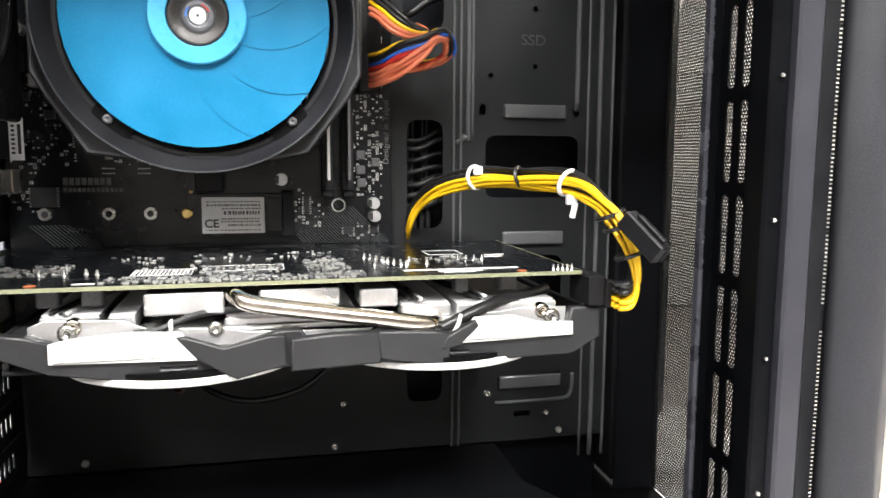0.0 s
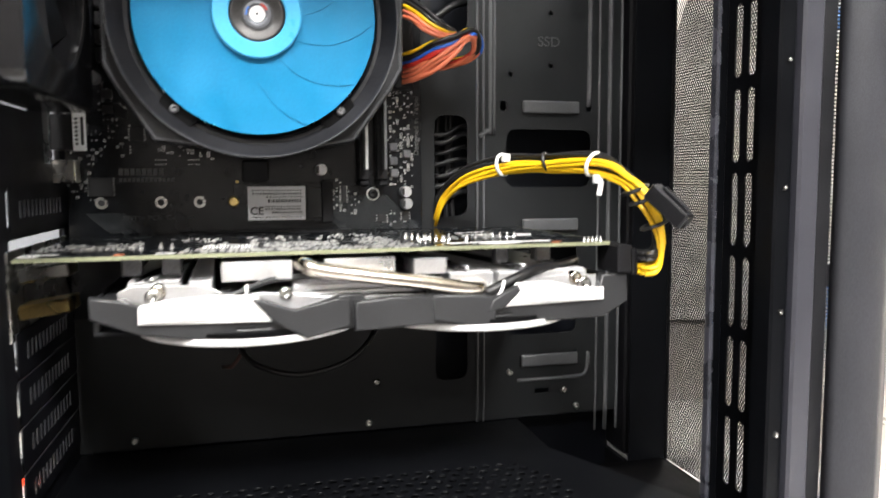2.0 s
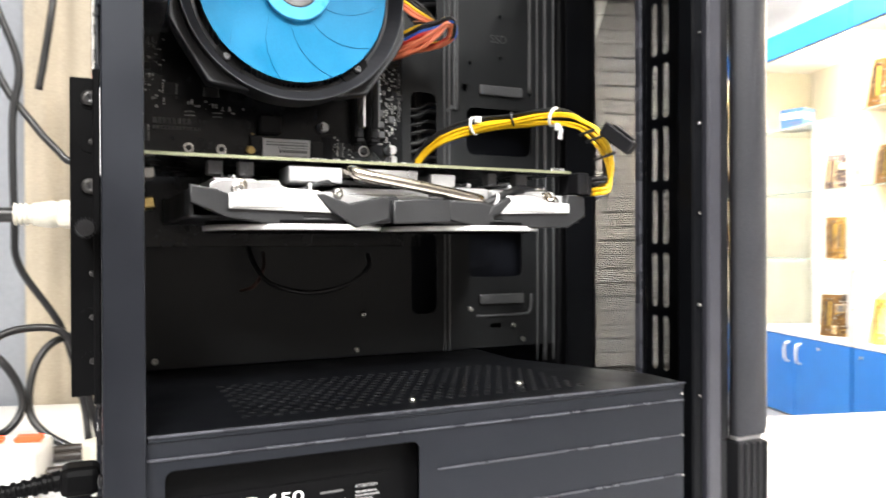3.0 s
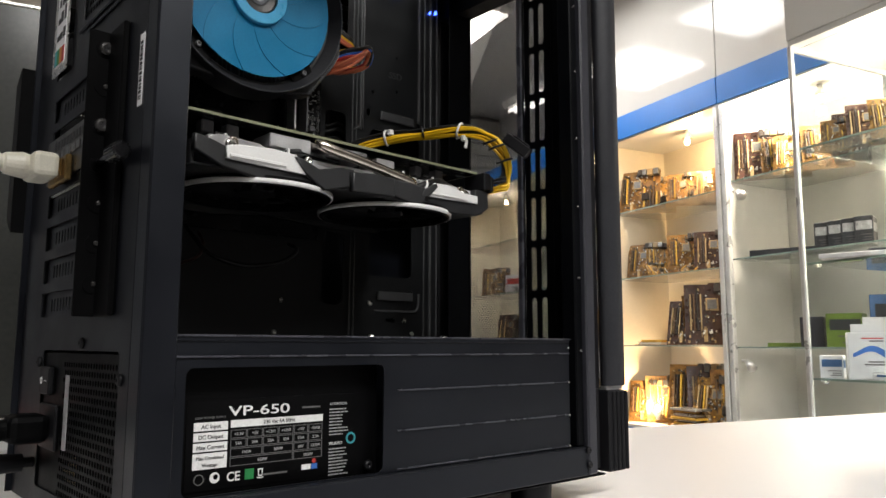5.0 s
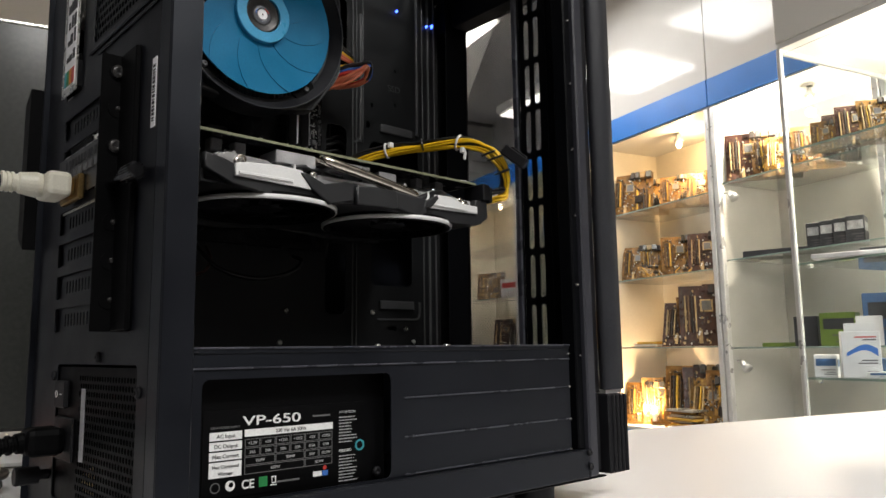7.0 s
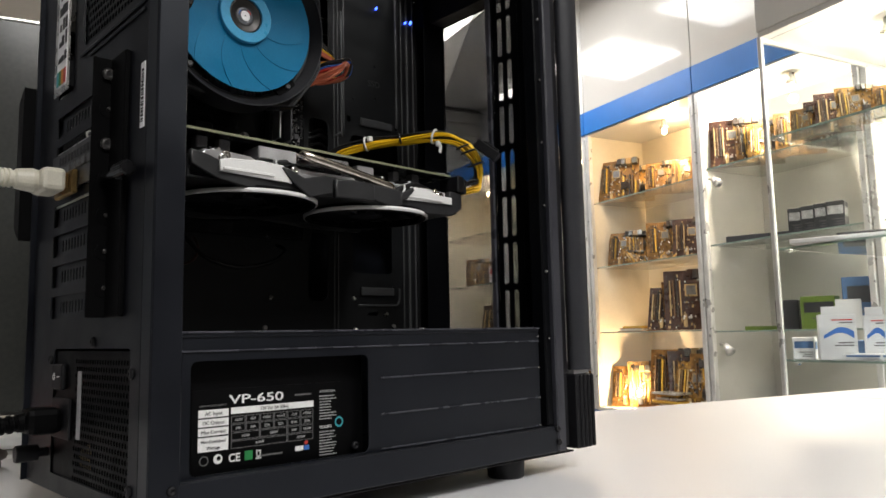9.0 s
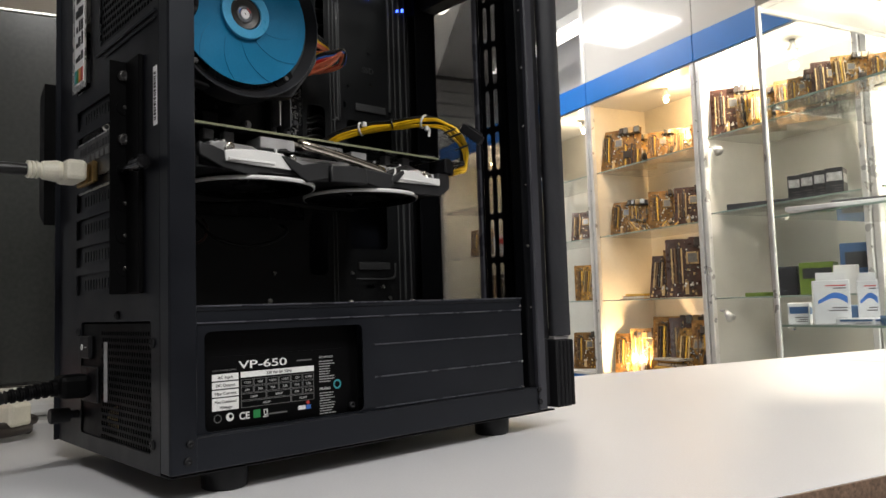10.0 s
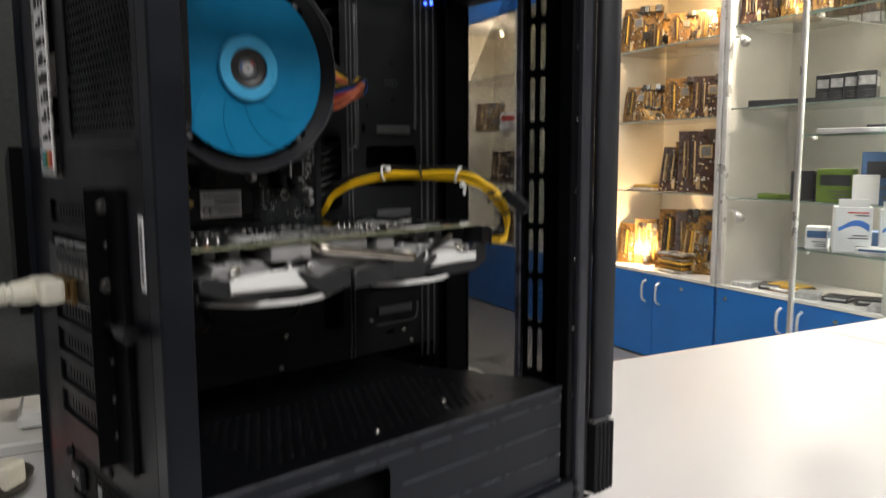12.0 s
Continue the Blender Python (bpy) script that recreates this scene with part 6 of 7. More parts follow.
def hanging_cables():
    runs = [[(-0.262, 0.73, 0.62), (-0.252, 0.725, 0.52), (-0.239, 0.72, 0.4365), (-0.219, 0.72, 0.375), (-0.224, 0.72, 0.321), (-0.223, 0.72, 0.224), (-0.219, 0.72, 0.181), (-0.183, 0.715, 0.12), (-0.165, 0.71, 0.05), (-0.160, 0.70, TABLE + 0.004)],
            [(-0.262, 0.735, 0.60), (-0.258, 0.73, 0.47), (-0.238, 0.73, 0.37), (-0.205, 0.725, 0.3165), (-0.181, 0.72, 0.2875), (-0.155, 0.715, 0.25), (-0.14, 0.70, TABLE + 0.004)],
            [(-0.31, 0.68, 0.13), (-0.28, 0.68, 0.118), (-0.255, 0.68, 0.1155), (-0.228, 0.675, 0.095), (-0.213, 0.67, 0.061), (-0.225, 0.66, 0.038), (-0.256, 0.65, 0.034), (-0.33, 0.64, 0.0155), (-0.42, 0.63, 0.0155)],
            [(-0.36, 0.66, 0.016), (-0.30, 0.67, 0.050), (-0.262, 0.68, 0.090), (-0.235, 0.685, 0.118), (-0.205, 0.69, 0.125), (-0.180, 0.69, 0.118), (-0.165, 0.69, 0.08), (-0.150, 0.69, TABLE + 0.004)],
            [(-0.170, 0.71, 0.115), (-0.192, 0.70, 0.108), (-0.206, 0.69, 0.085), (-0.2085, 0.68, 0.050), (-0.195, 0.67, 0.030), (-0.17, 0.66, 0.0145)],
            [(-0.180, 0.74, 0.60), (-0.183, 0.73, 0.52), (-0.189, 0.72, 0.442), (-0.196, 0.72, 0.39), (-0.202, 0.72, 0.352)]]
    for r in runs:
        t = thing("black_cable", r[-1], "black cable hanging against the white wall", "cable", "cables behind the desk")
        part("cord", tube(r, 0.0036, 8, 8), BLACKW, t, "", True)
    t = thing("coiled_cable", (-0.18, 0.60, TABLE), "dark brown cable coiled on the desk with a pale band", "cable")
    pts = []
    for i in range(22):
        a = i * 0.62
        pts.append((-0.178 + (0.046 + 0.004 * math.sin(2.3 * i)) * math.cos(a), 0.600 + (0.040 + 0.003 * math.sin(1.7 * i)) * math.sin(a), TABLE + 0.0045 + 0.0005 * i))
    part("cord", tube(pts, 0.0042, 8, 4), material("dark_brown_cord", (0.035, 0.028, 0.024), 0.45), t, "", True)
    part("band", moved(box(-0.012, 0.012, -0.009, 0.009, 0.0, 0.022, 0.004, segments=2), Matrix.Translation((-0.150, 0.572, TABLE + 0.012)) @ pose(0, 0, 0, 0, 0, 35)), IVORY, t, "pale wrapped band")


hanging_cables()


# ---- showcases ----
W0, DEPTH = 2.38, 0.42


def showcase(y0, y1, label, lit, front=W0, depth=DEPTH, top=1.24, shelves=(0.115, 0.47, 0.83), base=-0.28, band=True, doors=2, fascia=True, post=0.028, bare=False):
    t = thing("showcase", (front + depth / 2, (y0 + y1) / 2, FLOOR), label, "showcase", "glass showcases", SHOP)
    x0, x1 = front, front + depth
    if bare:
        # all-glass showcase on a low plinth, seen through from front to back
        part("plinth", box(x0 + 0.02, x1 - 0.02, y0 + 0.02, y1 - 0.02, FLOOR, FLOOR + 0.10, 0.002), WHITE_PANEL, t)
        part("bottom_board", box(x0, x1, y0, y1, FLOOR + 0.1005, FLOOR + 0.118, 0.001), WHITE_PANEL, t)
        part("top_board", box(x0 + 0.002, x1 - 0.002, y0 + 0.002, y1 - 0.002, top - 0.018, top, 0.001), WHITE_PANEL, t, "white top board")
        for xx in (x0 - 0.004, x1 - post):
            for yy in (y0, y1 - post):
                part("post", box(xx, xx + post, yy, yy + post, FLOOR + 0.1185, top - 0.0185, 0.003), ALU_POST, t, "silver aluminium post")
        for yy in (y0, y1 - 0.012):
            part("top_rail", box(x0 + post, x1 - post, yy, yy + 0.012, top - 0.034, top - 0.0185, 0.002), ALU_POST, t)
        part("head_panel", box(x0 - 0.004, x0 + 0.010, y0, y1, top + 0.0005, 1.42, 0.002), WHITE_PANEL, t, "white panel over the glass")
        for a, b in ((x0 + 0.004, x0 + 0.008), (x1 - 0.008, x1 - 0.004)):
            g = part("glass_wall", box(a, b, y0 + post, y1 - post, FLOOR + 0.12, top - 0.035), CLEAR, t, "clear glass")
            g.visible_shadow = False
        for z in shelves:
            s = part("glass_shelf", box(x0 + 0.012, x1 - 0.012, y0 + 0.004, y1 - 0.004, z, z + 0.006, 0.001), CLEAR, t, "clear glass shelf")
            s.visible_shadow = False
            part("shelf_edge", box(x0 + 0.010, x0 + 0.0119, y0 + 0.016, y1 - 0.016, z, z + 0.006), GLASS_EDGE, t, "green-grey glass edge")
            for yy in (y0 + 0.03, y1 - 0.05):
                part("shelf_clip", box(x0 + 0.008, x0 + 0.030, yy, yy + 0.014, z - 0.010, z - 0.0005, 0.002), STEEL_BARE, t)
        return t
    low = part("base_cabinet", box(x0 + 0.02, x1, y0 + 0.004, y1 - 0.004, FLOOR, base - 0.016, 0.001), WHITE_PANEL, t)
    n = doors
    for i in range(n):
        a, b = y0 + 0.006 + (y1 - y0 - 0.012) * i / n, y0 + 0.006 + (y1 - y0 - 0.012) * (i + 1) / n
        d = part("door", box(x0, x0 + 0.0185, a + 0.0015, b - 0.0015, FLOOR + 0.01, base - 0.018, 0.0012), BLUE_PANEL, t, "blue laminate door")
        hy = b - 0.05 if i % 2 == 0 else a + 0.05
        part("handle", tube([(x0, hy, base - 0.05), (x0 - 0.022, hy, base - 0.065), (x0 - 0.028, hy, base - 0.105), (x0 - 0.022, hy, base - 0.145), (x0, hy, base - 0.16)], 0.006, 8, 5), ALU_POST, d, "curved metal handle", True)
        part("lock", lathe((x0 - 0.0005, b - 0.055 if i % 2 else b - 0.20, base - 0.06), (-1, 0, 0), [(0, 0.009), (0.004, 0.009), (0.004, 0)], 14), STEEL_BARE, d)
    part("cabinet_top", box(x0 - 0.002, x1, y0 + 0.002, y1 - 0.002, base - 0.0155, base, 0.001), WHITE_PANEL, t)
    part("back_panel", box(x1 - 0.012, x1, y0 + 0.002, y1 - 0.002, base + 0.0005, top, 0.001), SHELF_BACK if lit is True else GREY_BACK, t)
    part("top_board", box(x0 + 0.004, x1 - 0.0125, y0 + 0.002, y1 - 0.002, top - 0.018, top - 0.0005, 0.001), WHITE_PANEL, t)
    for yy in (y0 + 0.002, y1 - 0.002 - post):
        part("post", box(x0 - 0.004, x0 - 0.004 + post, yy, yy + post, base + 0.0005, top - 0.0185, 0.004), ALU_POST, t, "silver aluminium post")
    for yy in (y0 + 0.010, y1 - 0.0150):
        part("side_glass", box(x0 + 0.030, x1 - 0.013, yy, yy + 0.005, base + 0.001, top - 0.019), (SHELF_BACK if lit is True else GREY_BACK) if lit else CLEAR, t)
    for z in shelves:
        s = part("glass_shelf", box(x0 + 0.03, x1 - 0.014, y0 + 0.017, y1 - 0.017, z, z + 0.006, 0.001), CLEAR, t, "clear glass shelf")
        s.visible_shadow = False
        part("shelf_edge", box(x0 + 0.028, x0 + 0.0299, y0 + 0.032, y1 - 0.032, z, z + 0.006), GLASS_EDGE, t)
    if band:
        part("blue_band", box(x0 - 0.006, x0 + 0.0035, y0 + 0.001, y1 - 0.001, top - 0.010, 1.358, 0.001), BLUE_PANEL, t, "blue fascia band")
        if not fascia:
            return t
        part("fascia_board", box(x0 - 0.002, x0 + 0.012, y0 + 0.001, y1 - 0.001, 1.3585, CEILING - 0.001, 0.001), FASCIA_M, t, "glossy white panel above the band")
    return t


def lamp_point(name, p, watts, size=0.02, colour=(1.0, 0.66, 0.33)):
    d = bpy.data.lights.new(name, "POINT")
    d.energy, d.color, d.shadow_soft_size = watts, colour, size
    o = new(name, d)
    o.matrix_basis = SHOP @ Matrix.Translation(p)


def halogen(p, up):
    t = thing("halogen_lamp", p, "small warm halogen lamp, switched on", "lamp", "showcase lamps", SHOP)
    part("cup", lathe(p, (0, 0, up), [(0, 0.012), (0.02, 0.012), (0.04, 0.024), (0.042, 0.024), (0.042, 0.0)], 18), ALU, t, "", True)
    part("bulb", lathe((p[0], p[1], p[2] + up * 0.043), (0, 0, up), [(0, 0.008), (0.012, 0.014), (0.026, 0.012), (0.034, 0.002)], 14), BULB, t, "glowing bulb", True)


def spot(p):
    t = thing("clip_spot", p, "small unlit chrome clip-on spot lamp in the showcase", "lamp", "clip spots", SHOP)
    part("arm", lathe(p, (0, -1, -0.1), [(0, 0.006), (0.03, 0.006)], 10), ALU, t)
    part("head", lathe(Vector(p) + Vector((-0.004, -0.03, -0.002)), (-0.2, -0.8, -0.7), [(0, 0.010), (0.025, 0.016), (0.05, 0.022), (0.05, 0)], 16), ALU, t, "", True)


showcase(3.955, 4.95, "far lit showcase unit with blue doors and glass shelves", True, fascia=False)
showcase(3.075, 3.95, "far white showcase unit with blue doors and glass shelves", False, fascia=False)

showcase(2.262, 3.072, "showcase unit with warm lamps, blue doors and motherboards on glass shelves", True)
showcase(1.45, 2.259, "bright showcase unit with blue doors and glass shelves", "B", shelves=(0.108, 0.50, 0.855))

showcase(0.635, 1.447, "bright showcase unit with blue doors beside the glass showcase", "B", shelves=(0.108, 0.50, 0.855))


def strip_light():
    t = thing("strip_light", (2.60, 3.70, 1.80), "fluorescent strip light fitting hanging over the far showcase", "ceiling light", frame_=SHOP)
    part("housing", box(2.45, 2.60, 3.10, 4.30, 1.80, 1.86, 0.004), WHITE_PANEL, t)
    for x in (2.48, 2.525, 2.57):
        part("fluorescent_tube", lathe((x, 3.12, 1.785), (0, 1, 0), [(0, 0.012), (1.14, 0.012)], 12), LAMP_WHITE, t)
    for y in (3.2, 4.2):
        part("hanger", box(2.52, 2.525, y, y + 0.005, 1.8605, CEILING), STEEL_BARE, t)


strip_light()
for y_, lab_ in ((3.075, "white upright post above the showcase band"),):
    t_ = thing("upright_post", (W0, y_, 1.36), lab_, "post", frame_=SHOP)
    part("post", box(W0 - 0.004, W0 + 0.03, y_, y_ + 0.035, 1.3585, CEILING - 0.001, 0.003), WHITE_PANEL, t_)

# near glass showcase
showcase(0.30, 1.30, "glass showcase in an aluminium frame with boxed goods", False, 1.65, 0.68, 1.03, (0.022, 0.350, 0.690), bare=True, post=0.016)
lamp_point("lamp_end", (2.56, 4.45, 1.10), 12.0, colour=(1.0, 0.8, 0.55))
halogen((2.56, 4.45, 1.215), -1)
halogen((2.50, 2.86, -0.26), 1)
halogen((2.54, 2.62, 1.215), -1)
halogen((2.52, 2.30, 1.215), -1)
halogen((2.54, 1.85, 1.215), -1)
halogen((2.56, 3.35, 1.215), -1)
lamp_point("lamp_low", (2.47, 2.86, -0.17), 20.0)
lamp_point("lamp_top", (2.54, 2.55, 1.12), 14.0)
lamp_point("lamp_mid", (2.54, 1.85, 1.10), 100.0, colour=(1.0, 0.88, 0.70))
lamp_point("lamp_far", (2.56, 3.35, 1.10), 14.0, colour=(1.0, 0.78, 0.5))
# Near and side halogens are added to brighten these shelves.
lamp_point("lamp_near", (1.86, 1.02, 0.93), 36.0, colour=(1.0, 0.90, 0.74))
halogen((1.86, 1.02, 1.005), -1)
lamp_point("lamp_side", (2.54, 1.05, 1.10), 140.0, colour=(1.0, 0.90, 0.74))
halogen((2.54, 1.05, 1.215), -1)
spot((2.42, 2.235, 0.815))
spot((2.42, 2.225, 0.055))


# ---- goods on the shelves ----
def board_goods(name, mat, bits, label, seed):
    """A bare circuit board with slots and blocks, standing on its edge; built at the origin, facing -x."""
    t = thing(name, (0, 0, 0), label, "motherboard", "boards in the showcase")
    rng = random.Random(seed)
    part("board", box(-0.0012, 0.0012, -0.11, 0.11, 0.0, 0.23, 0.0004), mat, t)
    for i in range(5):
        y = -0.098 + i * 0.0165
        top = 0.018 + rng.choice((0.06, 0.088, 0.115, 0.125))
        part("slot", box(-0.012, -0.0014, y, y + 0.0075, 0.014 + rng.uniform(0, 0.02), top, 0.001), rng.choice((bits, DARK_BITS, BEIGE_BITS, BROWN_BITS, SOLDER)), t)
    for i in range(4):
        y = 0.048 + i * 0.0125
        part("memory_slot", box(-0.016, -0.0014, y, y + 0.0058, 0.052, 0.190, 0.001), bits if i == 1 else (DARK_BITS, BROWN_BITS, BEIGE_BITS)[(i + seed) % 3], t)
    part("socket", box(-0.009, -0.0014, -0.012, 0.034, 0.128, 0.176, 0.002), BEIGE_BITS, t)
    part("socket_lid", box(-0.0105, -0.0092, -0.006, 0.028, 0.134, 0.170, 0.0005), STEEL_DULL, t)
    sink = part("heat_sink", box(-0.010, -0.0014, -0.055, -0.02, 0.060, 0.098, 0.001), DARK_BITS, t)
    for k in range(6):
        part("sink_fin", box(-0.028, -0.0101, -0.055 + 0.0062 * k, -0.0525 + 0.0062 * k, 0.060, 0.098), DARK_BITS if seed % 3 else ALU, sink)
    for k, (a, b, m_) in enumerate(((-0.106, -0.078, STEEL_DULL), (-0.074, -0.046, BEIGE_BITS), (-0.042, -0.022, STEEL_DULL), (-0.018, 0.002, DARK_BITS))):
        part("port_block", box(-0.030 + 0.003 * (k % 2), -0.0014, a, b, 0.196, 0.229, 0.0015), m_, t)
    part("power_socket", box(-0.014, -0.0014, 0.030, 0.044, 0.010, 0.060, 0.001), BEIGE_BITS, t)
    caps = bmesh.new()
    for _ in range(16):
        y, z, r = rng.uniform(-0.06, 0.045), rng.choice((0.105, 0.112, 0.185, 0.05)) + rng.uniform(-0.012, 0.012), rng.uniform(0.003, 0.0046)
        lathe((-0.0013, y, z), (-1, 0, 0), [(0, r), (0.013, r), (0.0135, r * 0.8), (0.0135, 0)], 10, bm=caps)
    part("capacitor_row", caps, SOLDER, t, "small round capacitors", kind="stuff")
    for m_, n_, big in ((BEIGE_BITS, 26, 1.0), (DARK_BITS, 60, 1.0), (BROWN_BITS, 50, 0.8), (bits, 26, 0.8), (SOLDER, 26, 0.5)):
        bm = bmesh.new()
        for _ in range(n_):
            y, z, w_, h_ = rng.uniform(-0.105, 0.098), rng.uniform(0.006, 0.215), big * rng.uniform(0.002, 0.010), big * rng.uniform(0.002, 0.012)
            box(-rng.uniform(0.003, 0.013), -0.0013, y, y + w_, z, z + h_, bm=bm)
        part("component_clutter", bm, m_, t, "small components", kind="stuff")
    return t


gold = board_goods("circuit_board", GOLD_PCB, GOLD_BITS, "used golden-brown computer board leaning on a glass shelf", 1)
amber = board_goods("circuit_board", AMBER_PCB, GOLD_BITS, "used amber computer board with pale slots leaning on a glass shelf", 5)
dark = board_goods("circuit_board", DARK_PCB, DARK_BITS, "used dark red-brown computer board leaning on a glass shelf", 2)
# source, x, y, z, scale, lean, turn
PLACES = [(gold, 2.50, 2.955, 0.836, 1.05, 10, 30), (amber, 2.58, 2.90, 0.836, 0.90, 16, 52), (gold, 2.56, 2.67, 0.836, 0.80, 18, 44), (amber, 2.60, 2.53, 0.836, 0.80, 22, 36), (dark, 2.66, 2.60, 0.836, 0.82, 14, 50), (gold, 2.64, 2.44, 0.836, 0.78, 16, 40),
          (gold, 2.52, 2.95, 0.476, 0.88, 18, 34), (amber, 2.60, 2.88, 0.476, 0.85, 14, 50), (gold, 2.56, 2.66, 0.476, 0.95, 14, 48), (dark, 2.58, 2.50, 0.476, 0.95, 16, 40), (amber, 2.46, 2.76, 0.476, 0.52, 58, 70), (gold, 2.47, 2.60, 0.476, 0.46, 62, 20), (dark, 2.65, 2.74, 0.476, 0.9, 12, 44),
          (dark, 2.50, 2.62, 0.121, 1.02, 20, 30), (dark, 2.56, 2.50, 0.121, 1.30, 8, 46), (gold, 2.60, 2.58, 0.121, 1.10, 12, 58), (dark, 2.66, 2.44, 0.121, 1.35, 8, 38),
          (gold, 2.50, 2.93, -0.279, 0.95, 16, 36), (amber, 2.58, 2.86, -0.279, 1.05, 12, 54), (gold, 2.54, 2.62, -0.279, 1.35, 14, 32), (dark, 2.60, 2.54, -0.279, 1.30, 10, 50), (amber, 2.52, 2.48, -0.279, 1.12, 20, 26), (gold, 2.62, 2.42, -0.279, 1.25, 12, 44), (amber, 2.64, 2.70, -0.279, 1.2, 10, 40),
          (dark, 2.50, 2.14, 0.861, 1.0, 8, 40), (gold, 2.57, 2.06, 0.861, 0.95, 12, 52), (amber, 2.52, 1.98, 0.861, 0.80, 14, 30), (gold, 2.58, 1.86, 0.861, 0.9, 14, 44), (dark, 2.56, 1.70, 0.861, 0.9, 10, 36),
          (gold, 2.50, 4.10, -0.279, 0.95, 16, 42), (dark, 2.55, 4.40, 0.121, 0.95, 16, 36), (gold, 2.55, 4.60, 0.476, 0.95, 16, 50), (gold, 2.50, 3.30, -0.279, 0.95, 16, 44), (amber, 2.52, 3.24, 0.121, 0.95, 16, 30), (gold, 2.58, 3.36, 0.121, 0.95, 10, 52), (dark, 2.6, 3.42, 0.476, 0.9, 18, 38)]
for k in range(9):
    PLACES.append(((gold, dark, amber)[k % 3], 1.78 + 0.03 * (k % 2), 1.245 - 0.085 * k, 0.6955, 0.42 + 0.05 * (k * 3 % 4), 8 + 3 * (k % 4), 34 + 7 * (k % 3)))
first = {}
for src, x, y, z, sc, lean, turn in PLACES:
    m = SHOP @ Matrix.Translation((x, y, z + 0.002)) @ pose(0, 0, 0, 0, 0, turn) @ pose(0, 0, 0, 0, lean, 0) @ Matrix.Scale(sc, 4)
    if src not in first:
        first[src] = m
    else:
        o = copy_thing(src, m)
        o.matrix_basis = m
for src, m in first.items():
    src.matrix_basis = m


def flat_boards(x, y, z, n, label):
    for i in range(n):
        t = thing("flat_board", (x, y, z + 0.014 * i), label, "board", "stacked boards", SHOP)
        a = 0.02 * ((i * 7) % 3 - 1)
        part("board", box(x - 0.06 + a, x + 0.06 + a, y - 0.09, y + 0.09, z + 0.014 * i, z + 0.014 * i + 0.003, 0.0005), GOLD_PCB, t)
        part("connector", box(x - 0.055 + a, x + 0.05 + a, y - 0.08 + a, y + 0.07, z + 0.014 * i + 0.0032, z + 0.014 * i + 0.0138, 0.001), GOLD_BITS if i % 2 else SOLDER, t)


flat_boards(2.50, 2.62, -0.2795, 7, "stacked expansion card with bright connectors")
flat_boards(2.52, 2.86, 0.1212, 2, "dark expansion card lying on the shelf")
flat_boards(2.52, 1.98, -0.2795, 2, "expansion card lying in the showcase")


def carton(x0, x1, y0, y1, z0, z1, mat, label, mark=None, lid=False, turn=0.0, name="carton"):
    cx, cy = (x0 + x1) / 2, (y0 + y1) / 2
    t = thing(name, (0, 0, 0), label, "box", "boxed goods")
    hx, hy, h = (x1 - x0) / 2, (y1 - y0) / 2, z1 - z0
    b = part("body", box(-hx, hx, -hy, hy, 0, h, 0.002), mat, t)
    if mark:
        if mark is BLUE_INK:
            # white retail box: a swoosh, two lines of print and a small mark on each visible face
            bm = bmesh.new()
            top = [(-hy * 0.85 + hy * 1.6 * q / 8, h * (0.62 + 0.10 * math.sin(q * 0.5))) for q in range(9)]
            low = [(y, z - h * 0.16 + h * 0.010 * q) for q, (y, z) in enumerate(top)]
            bm.faces.new([bm.verts.new((-hx - 0.0006, y, z)) for y, z in top + low[::-1]])
            part("printed_swoosh", bm, mark, b, "blue printed swoosh")
            for k, (z, w_) in enumerate(((0.86, 1.1), (0.80, 0.7), (0.36, 0.8), (0.30, 1.0), (0.12, 0.6))):
                part("printed_line", box(-hx - 0.0006, -hx, -hy * 0.8, -hy * 0.8 + hy * w_, h * z, h * (z + 0.028)), RED_INK if k == 0 else CHIP_GREY, b)
                part("printed_line", box(-hx * 0.7, -hx * 0.7 + hx * w_, -hy - 0.0006, -hy, h * z, h * (z + 0.03)), mark if k < 2 else CHIP_GREY, b)
        else:
            part("printed_panel", box(-hx - 0.0006, -hx, -hy * 0.9, hy * 0.8, h * 0.50, h * 0.82), mark, b, "printed colour panel")
            part("printed_panel", box(-hx * 0.8, hx * 0.7, -hy - 0.0006, -hy, h * 0.45, h * 0.78), mark, b)
            for z, w_ in ((0.30, 1.2), (0.20, 0.8), (0.11, 1.0)):
                part("printed_line", box(-hx - 0.0006, -hx, -hy * 0.85, -hy * 0.85 + hy * w_, h * z, h * (z + 0.04)), CHIP_GREY, b)
    if lid:
        part("hang_tab", box(-hx + 0.001, -hx + 0.003, -hy * 0.8, hy * 0.8, h, h + 0.022, 0.0006), mat, b)
    t.matrix_basis = SHOP @ Matrix.Translation((cx, cy, z0)) @ pose(0, 0, 0, 0, 0, turn + 25)
    return t


carton(2.46, 2.58, 4.16, 4.30, 0.476, 0.60, BOX_WHITE, "white and red carton on the far shelf", RED_INK)
carton(2.46, 2.58, 3.62, 3.76, 0.836, 0.95, BOX_BLUE, "blue carton on the far shelf", BOX_WHITE)
carton(1.690, 1.755, 1.115, 1.210, 0.0285, 0.155, BOX_WHITE, "white retail box with blue and red print on a glass shelf", BLUE_INK, True, 14)
carton(1.685, 1.745, 1.232, 1.292, 0.0285, 0.092, BOX_WHITE, "small white and blue carton on a glass shelf", BOX_BLUE, False, 4)
carton(1.745, 1.785, 1.052, 1.105, 0.0285, 0.150, BOX_WHITE, "tall white retail box with small print on a glass shelf", BLUE_INK, True, 10)
carton(1.80, 1.88, 1.12, 1.20, 0.0285, 0.080, BOX_BLUE, "blue carton behind the white retail box", None, False, 20)
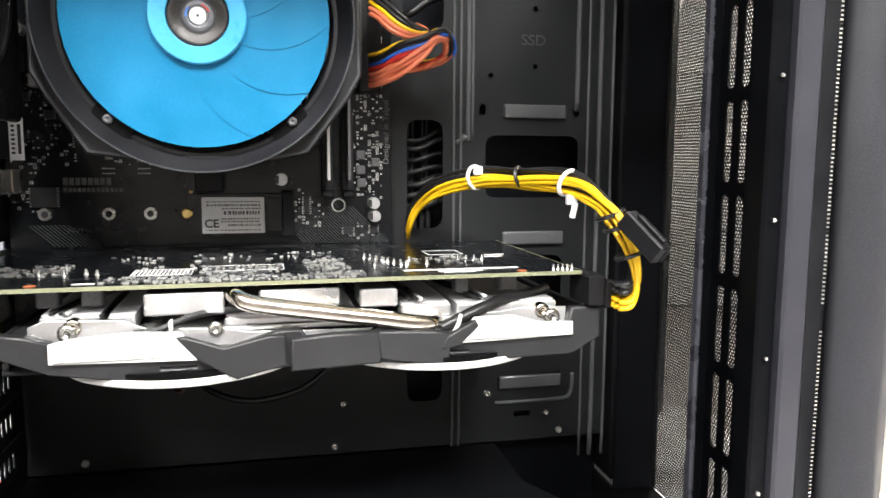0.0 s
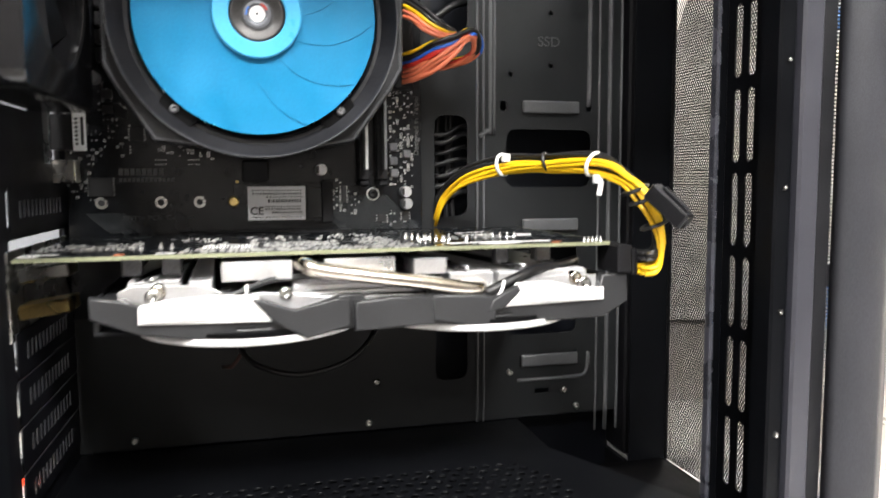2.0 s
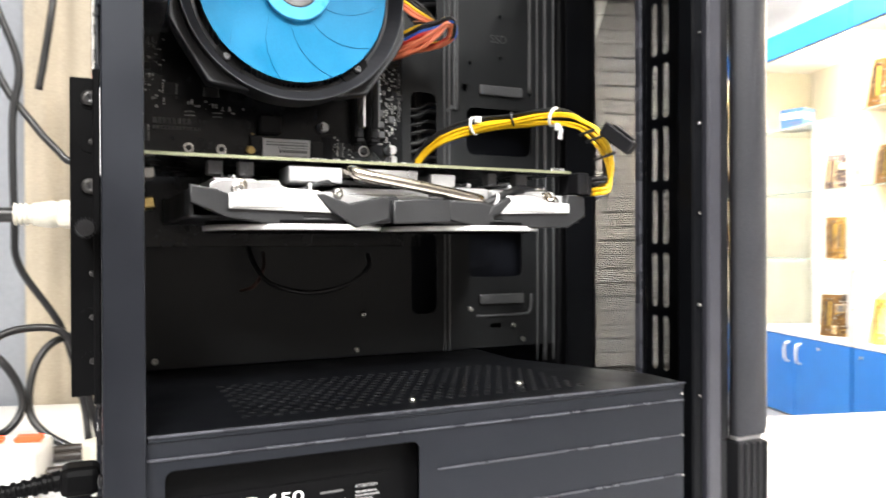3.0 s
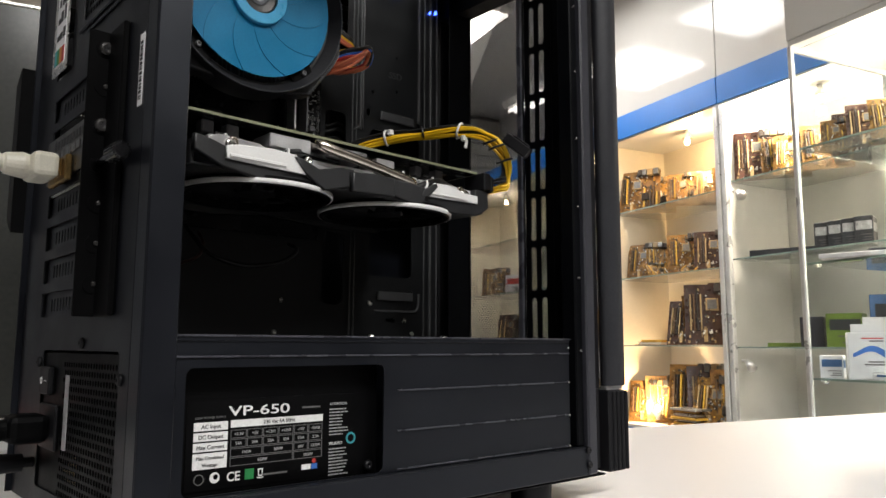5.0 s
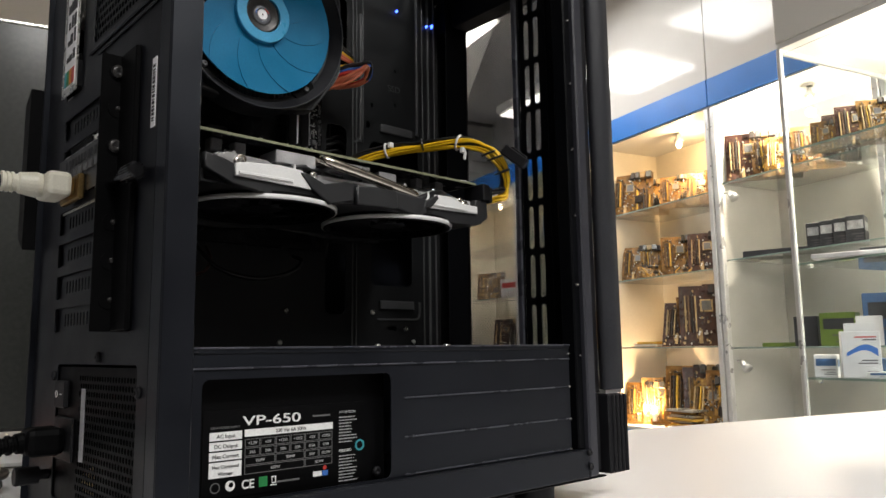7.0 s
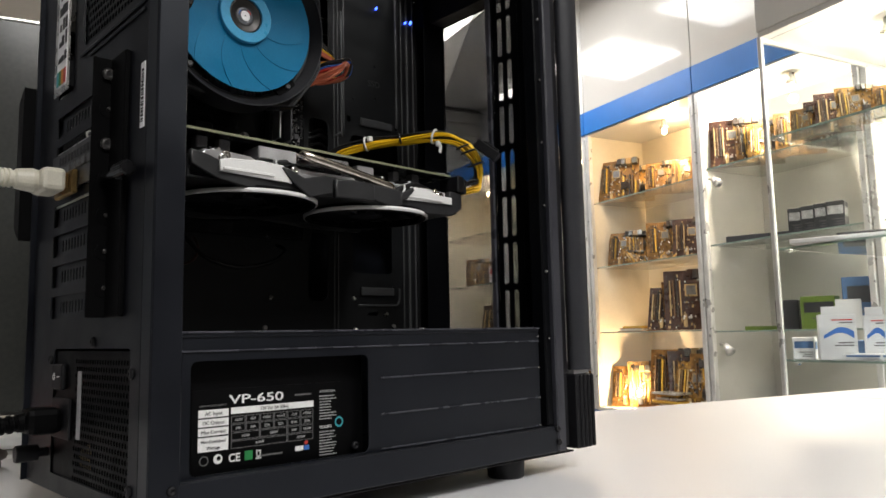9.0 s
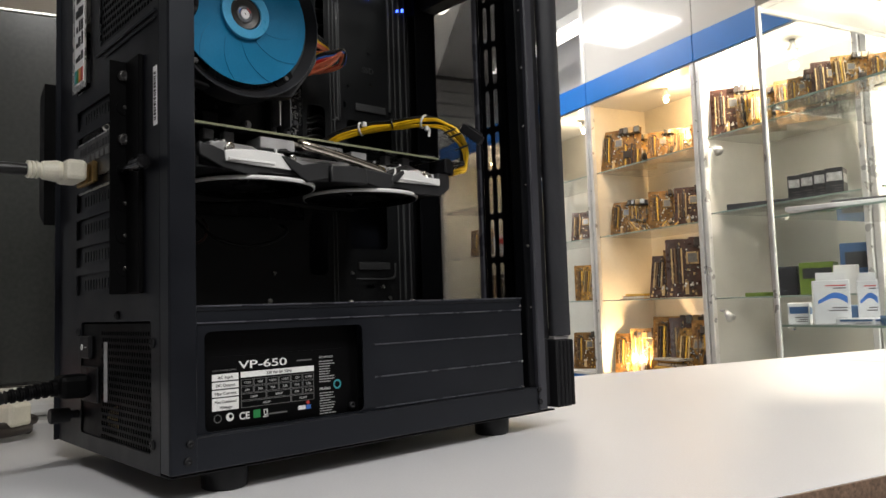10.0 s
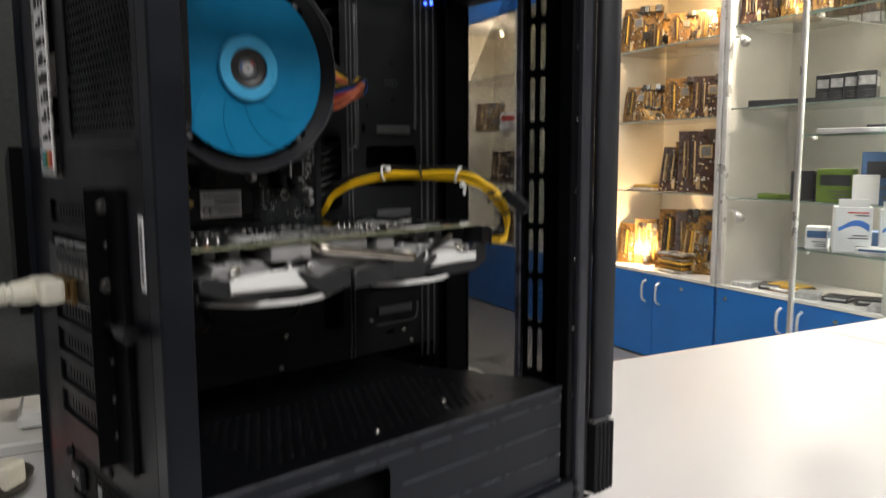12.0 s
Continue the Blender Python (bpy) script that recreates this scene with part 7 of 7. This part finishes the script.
for k, (px_, py_, pt_) in enumerate(((1.69, 1.03, -12), (1.73, 0.93, 24), (1.70, 0.83, 6), (1.80, 0.90, 48))):
    carton(px_, px_ + 0.07, py_, py_ + 0.10, 0.0285 if k < 3 else 0.0290, 0.046 + 0.006 * k, BOX_WHITE if k % 2 == 0 else BOX_BLUE, "blister pack lying on a glass shelf", BOX_BLUE if k % 2 == 0 else BOX_WHITE, False, pt_)
carton(2.44, 2.54, 1.862, 1.952, 0.1145, 0.236, BOX_DARK, "dark grey carton on a glass shelf", None)
carton(2.44, 2.54, 1.700, 1.828, 0.1145, 0.245, BOX_GREEN, "green and black carton on a glass shelf", BOX_DARK)
carton(2.47, 2.60, 1.500, 1.676, 0.1145, 0.310, BOX_BLUE, "large blue carton with a dark top on a glass shelf", BOX_DARK, False, 8)
carton(2.43, 2.436, 1.560, 1.650, 0.1145, 0.225, BOX_WHITE, "white card leaning on the blue carton", None, False, 20)
for k, (wy, wide) in enumerate(((1.812, 0.050), (1.752, 0.050), (1.692, 0.050), (1.622, 0.066))):
    carton(2.44, 2.53, wy, wy + wide, 0.5065, 0.612, BOX_DARK, "black box with silver front, one of a row", SILVER_CARD)
carton(1.668, 1.750, 0.90, 1.235, 0.3565, 0.370, BOX_WHITE, "flat white pack on the shelf", None, False, 0)
carton(1.70, 1.74, 0.98, 1.12, 0.3702, 0.379, BOX_DARK, "dark flat packet on a white pack", None, False, 4)
carton(2.48, 2.62, 1.88, 2.20, 0.5065, 0.535, BOX_DARK, "flat black keyboard box on the shelf", None)
carton(2.50, 2.60, 2.02, 2.16, 0.1145, 0.132, BOX_GREEN, "flat green packet on the shelf", None)
for k in range(9):
    x_ = 2.405 + 0.035 * (k % 3)
    carton(x_, x_ + 0.10, 2.10 - 0.105 * k, 2.195 - 0.105 * k, -0.2795, -0.258 + 0.003 * (k % 2), BOX_DARK if k % 3 else SILVER_CARD, "flat hard drive lying in the showcase", SILVER_CARD if k % 3 else None, False, (k * 17) % 30 - 15, name="hard_drive")
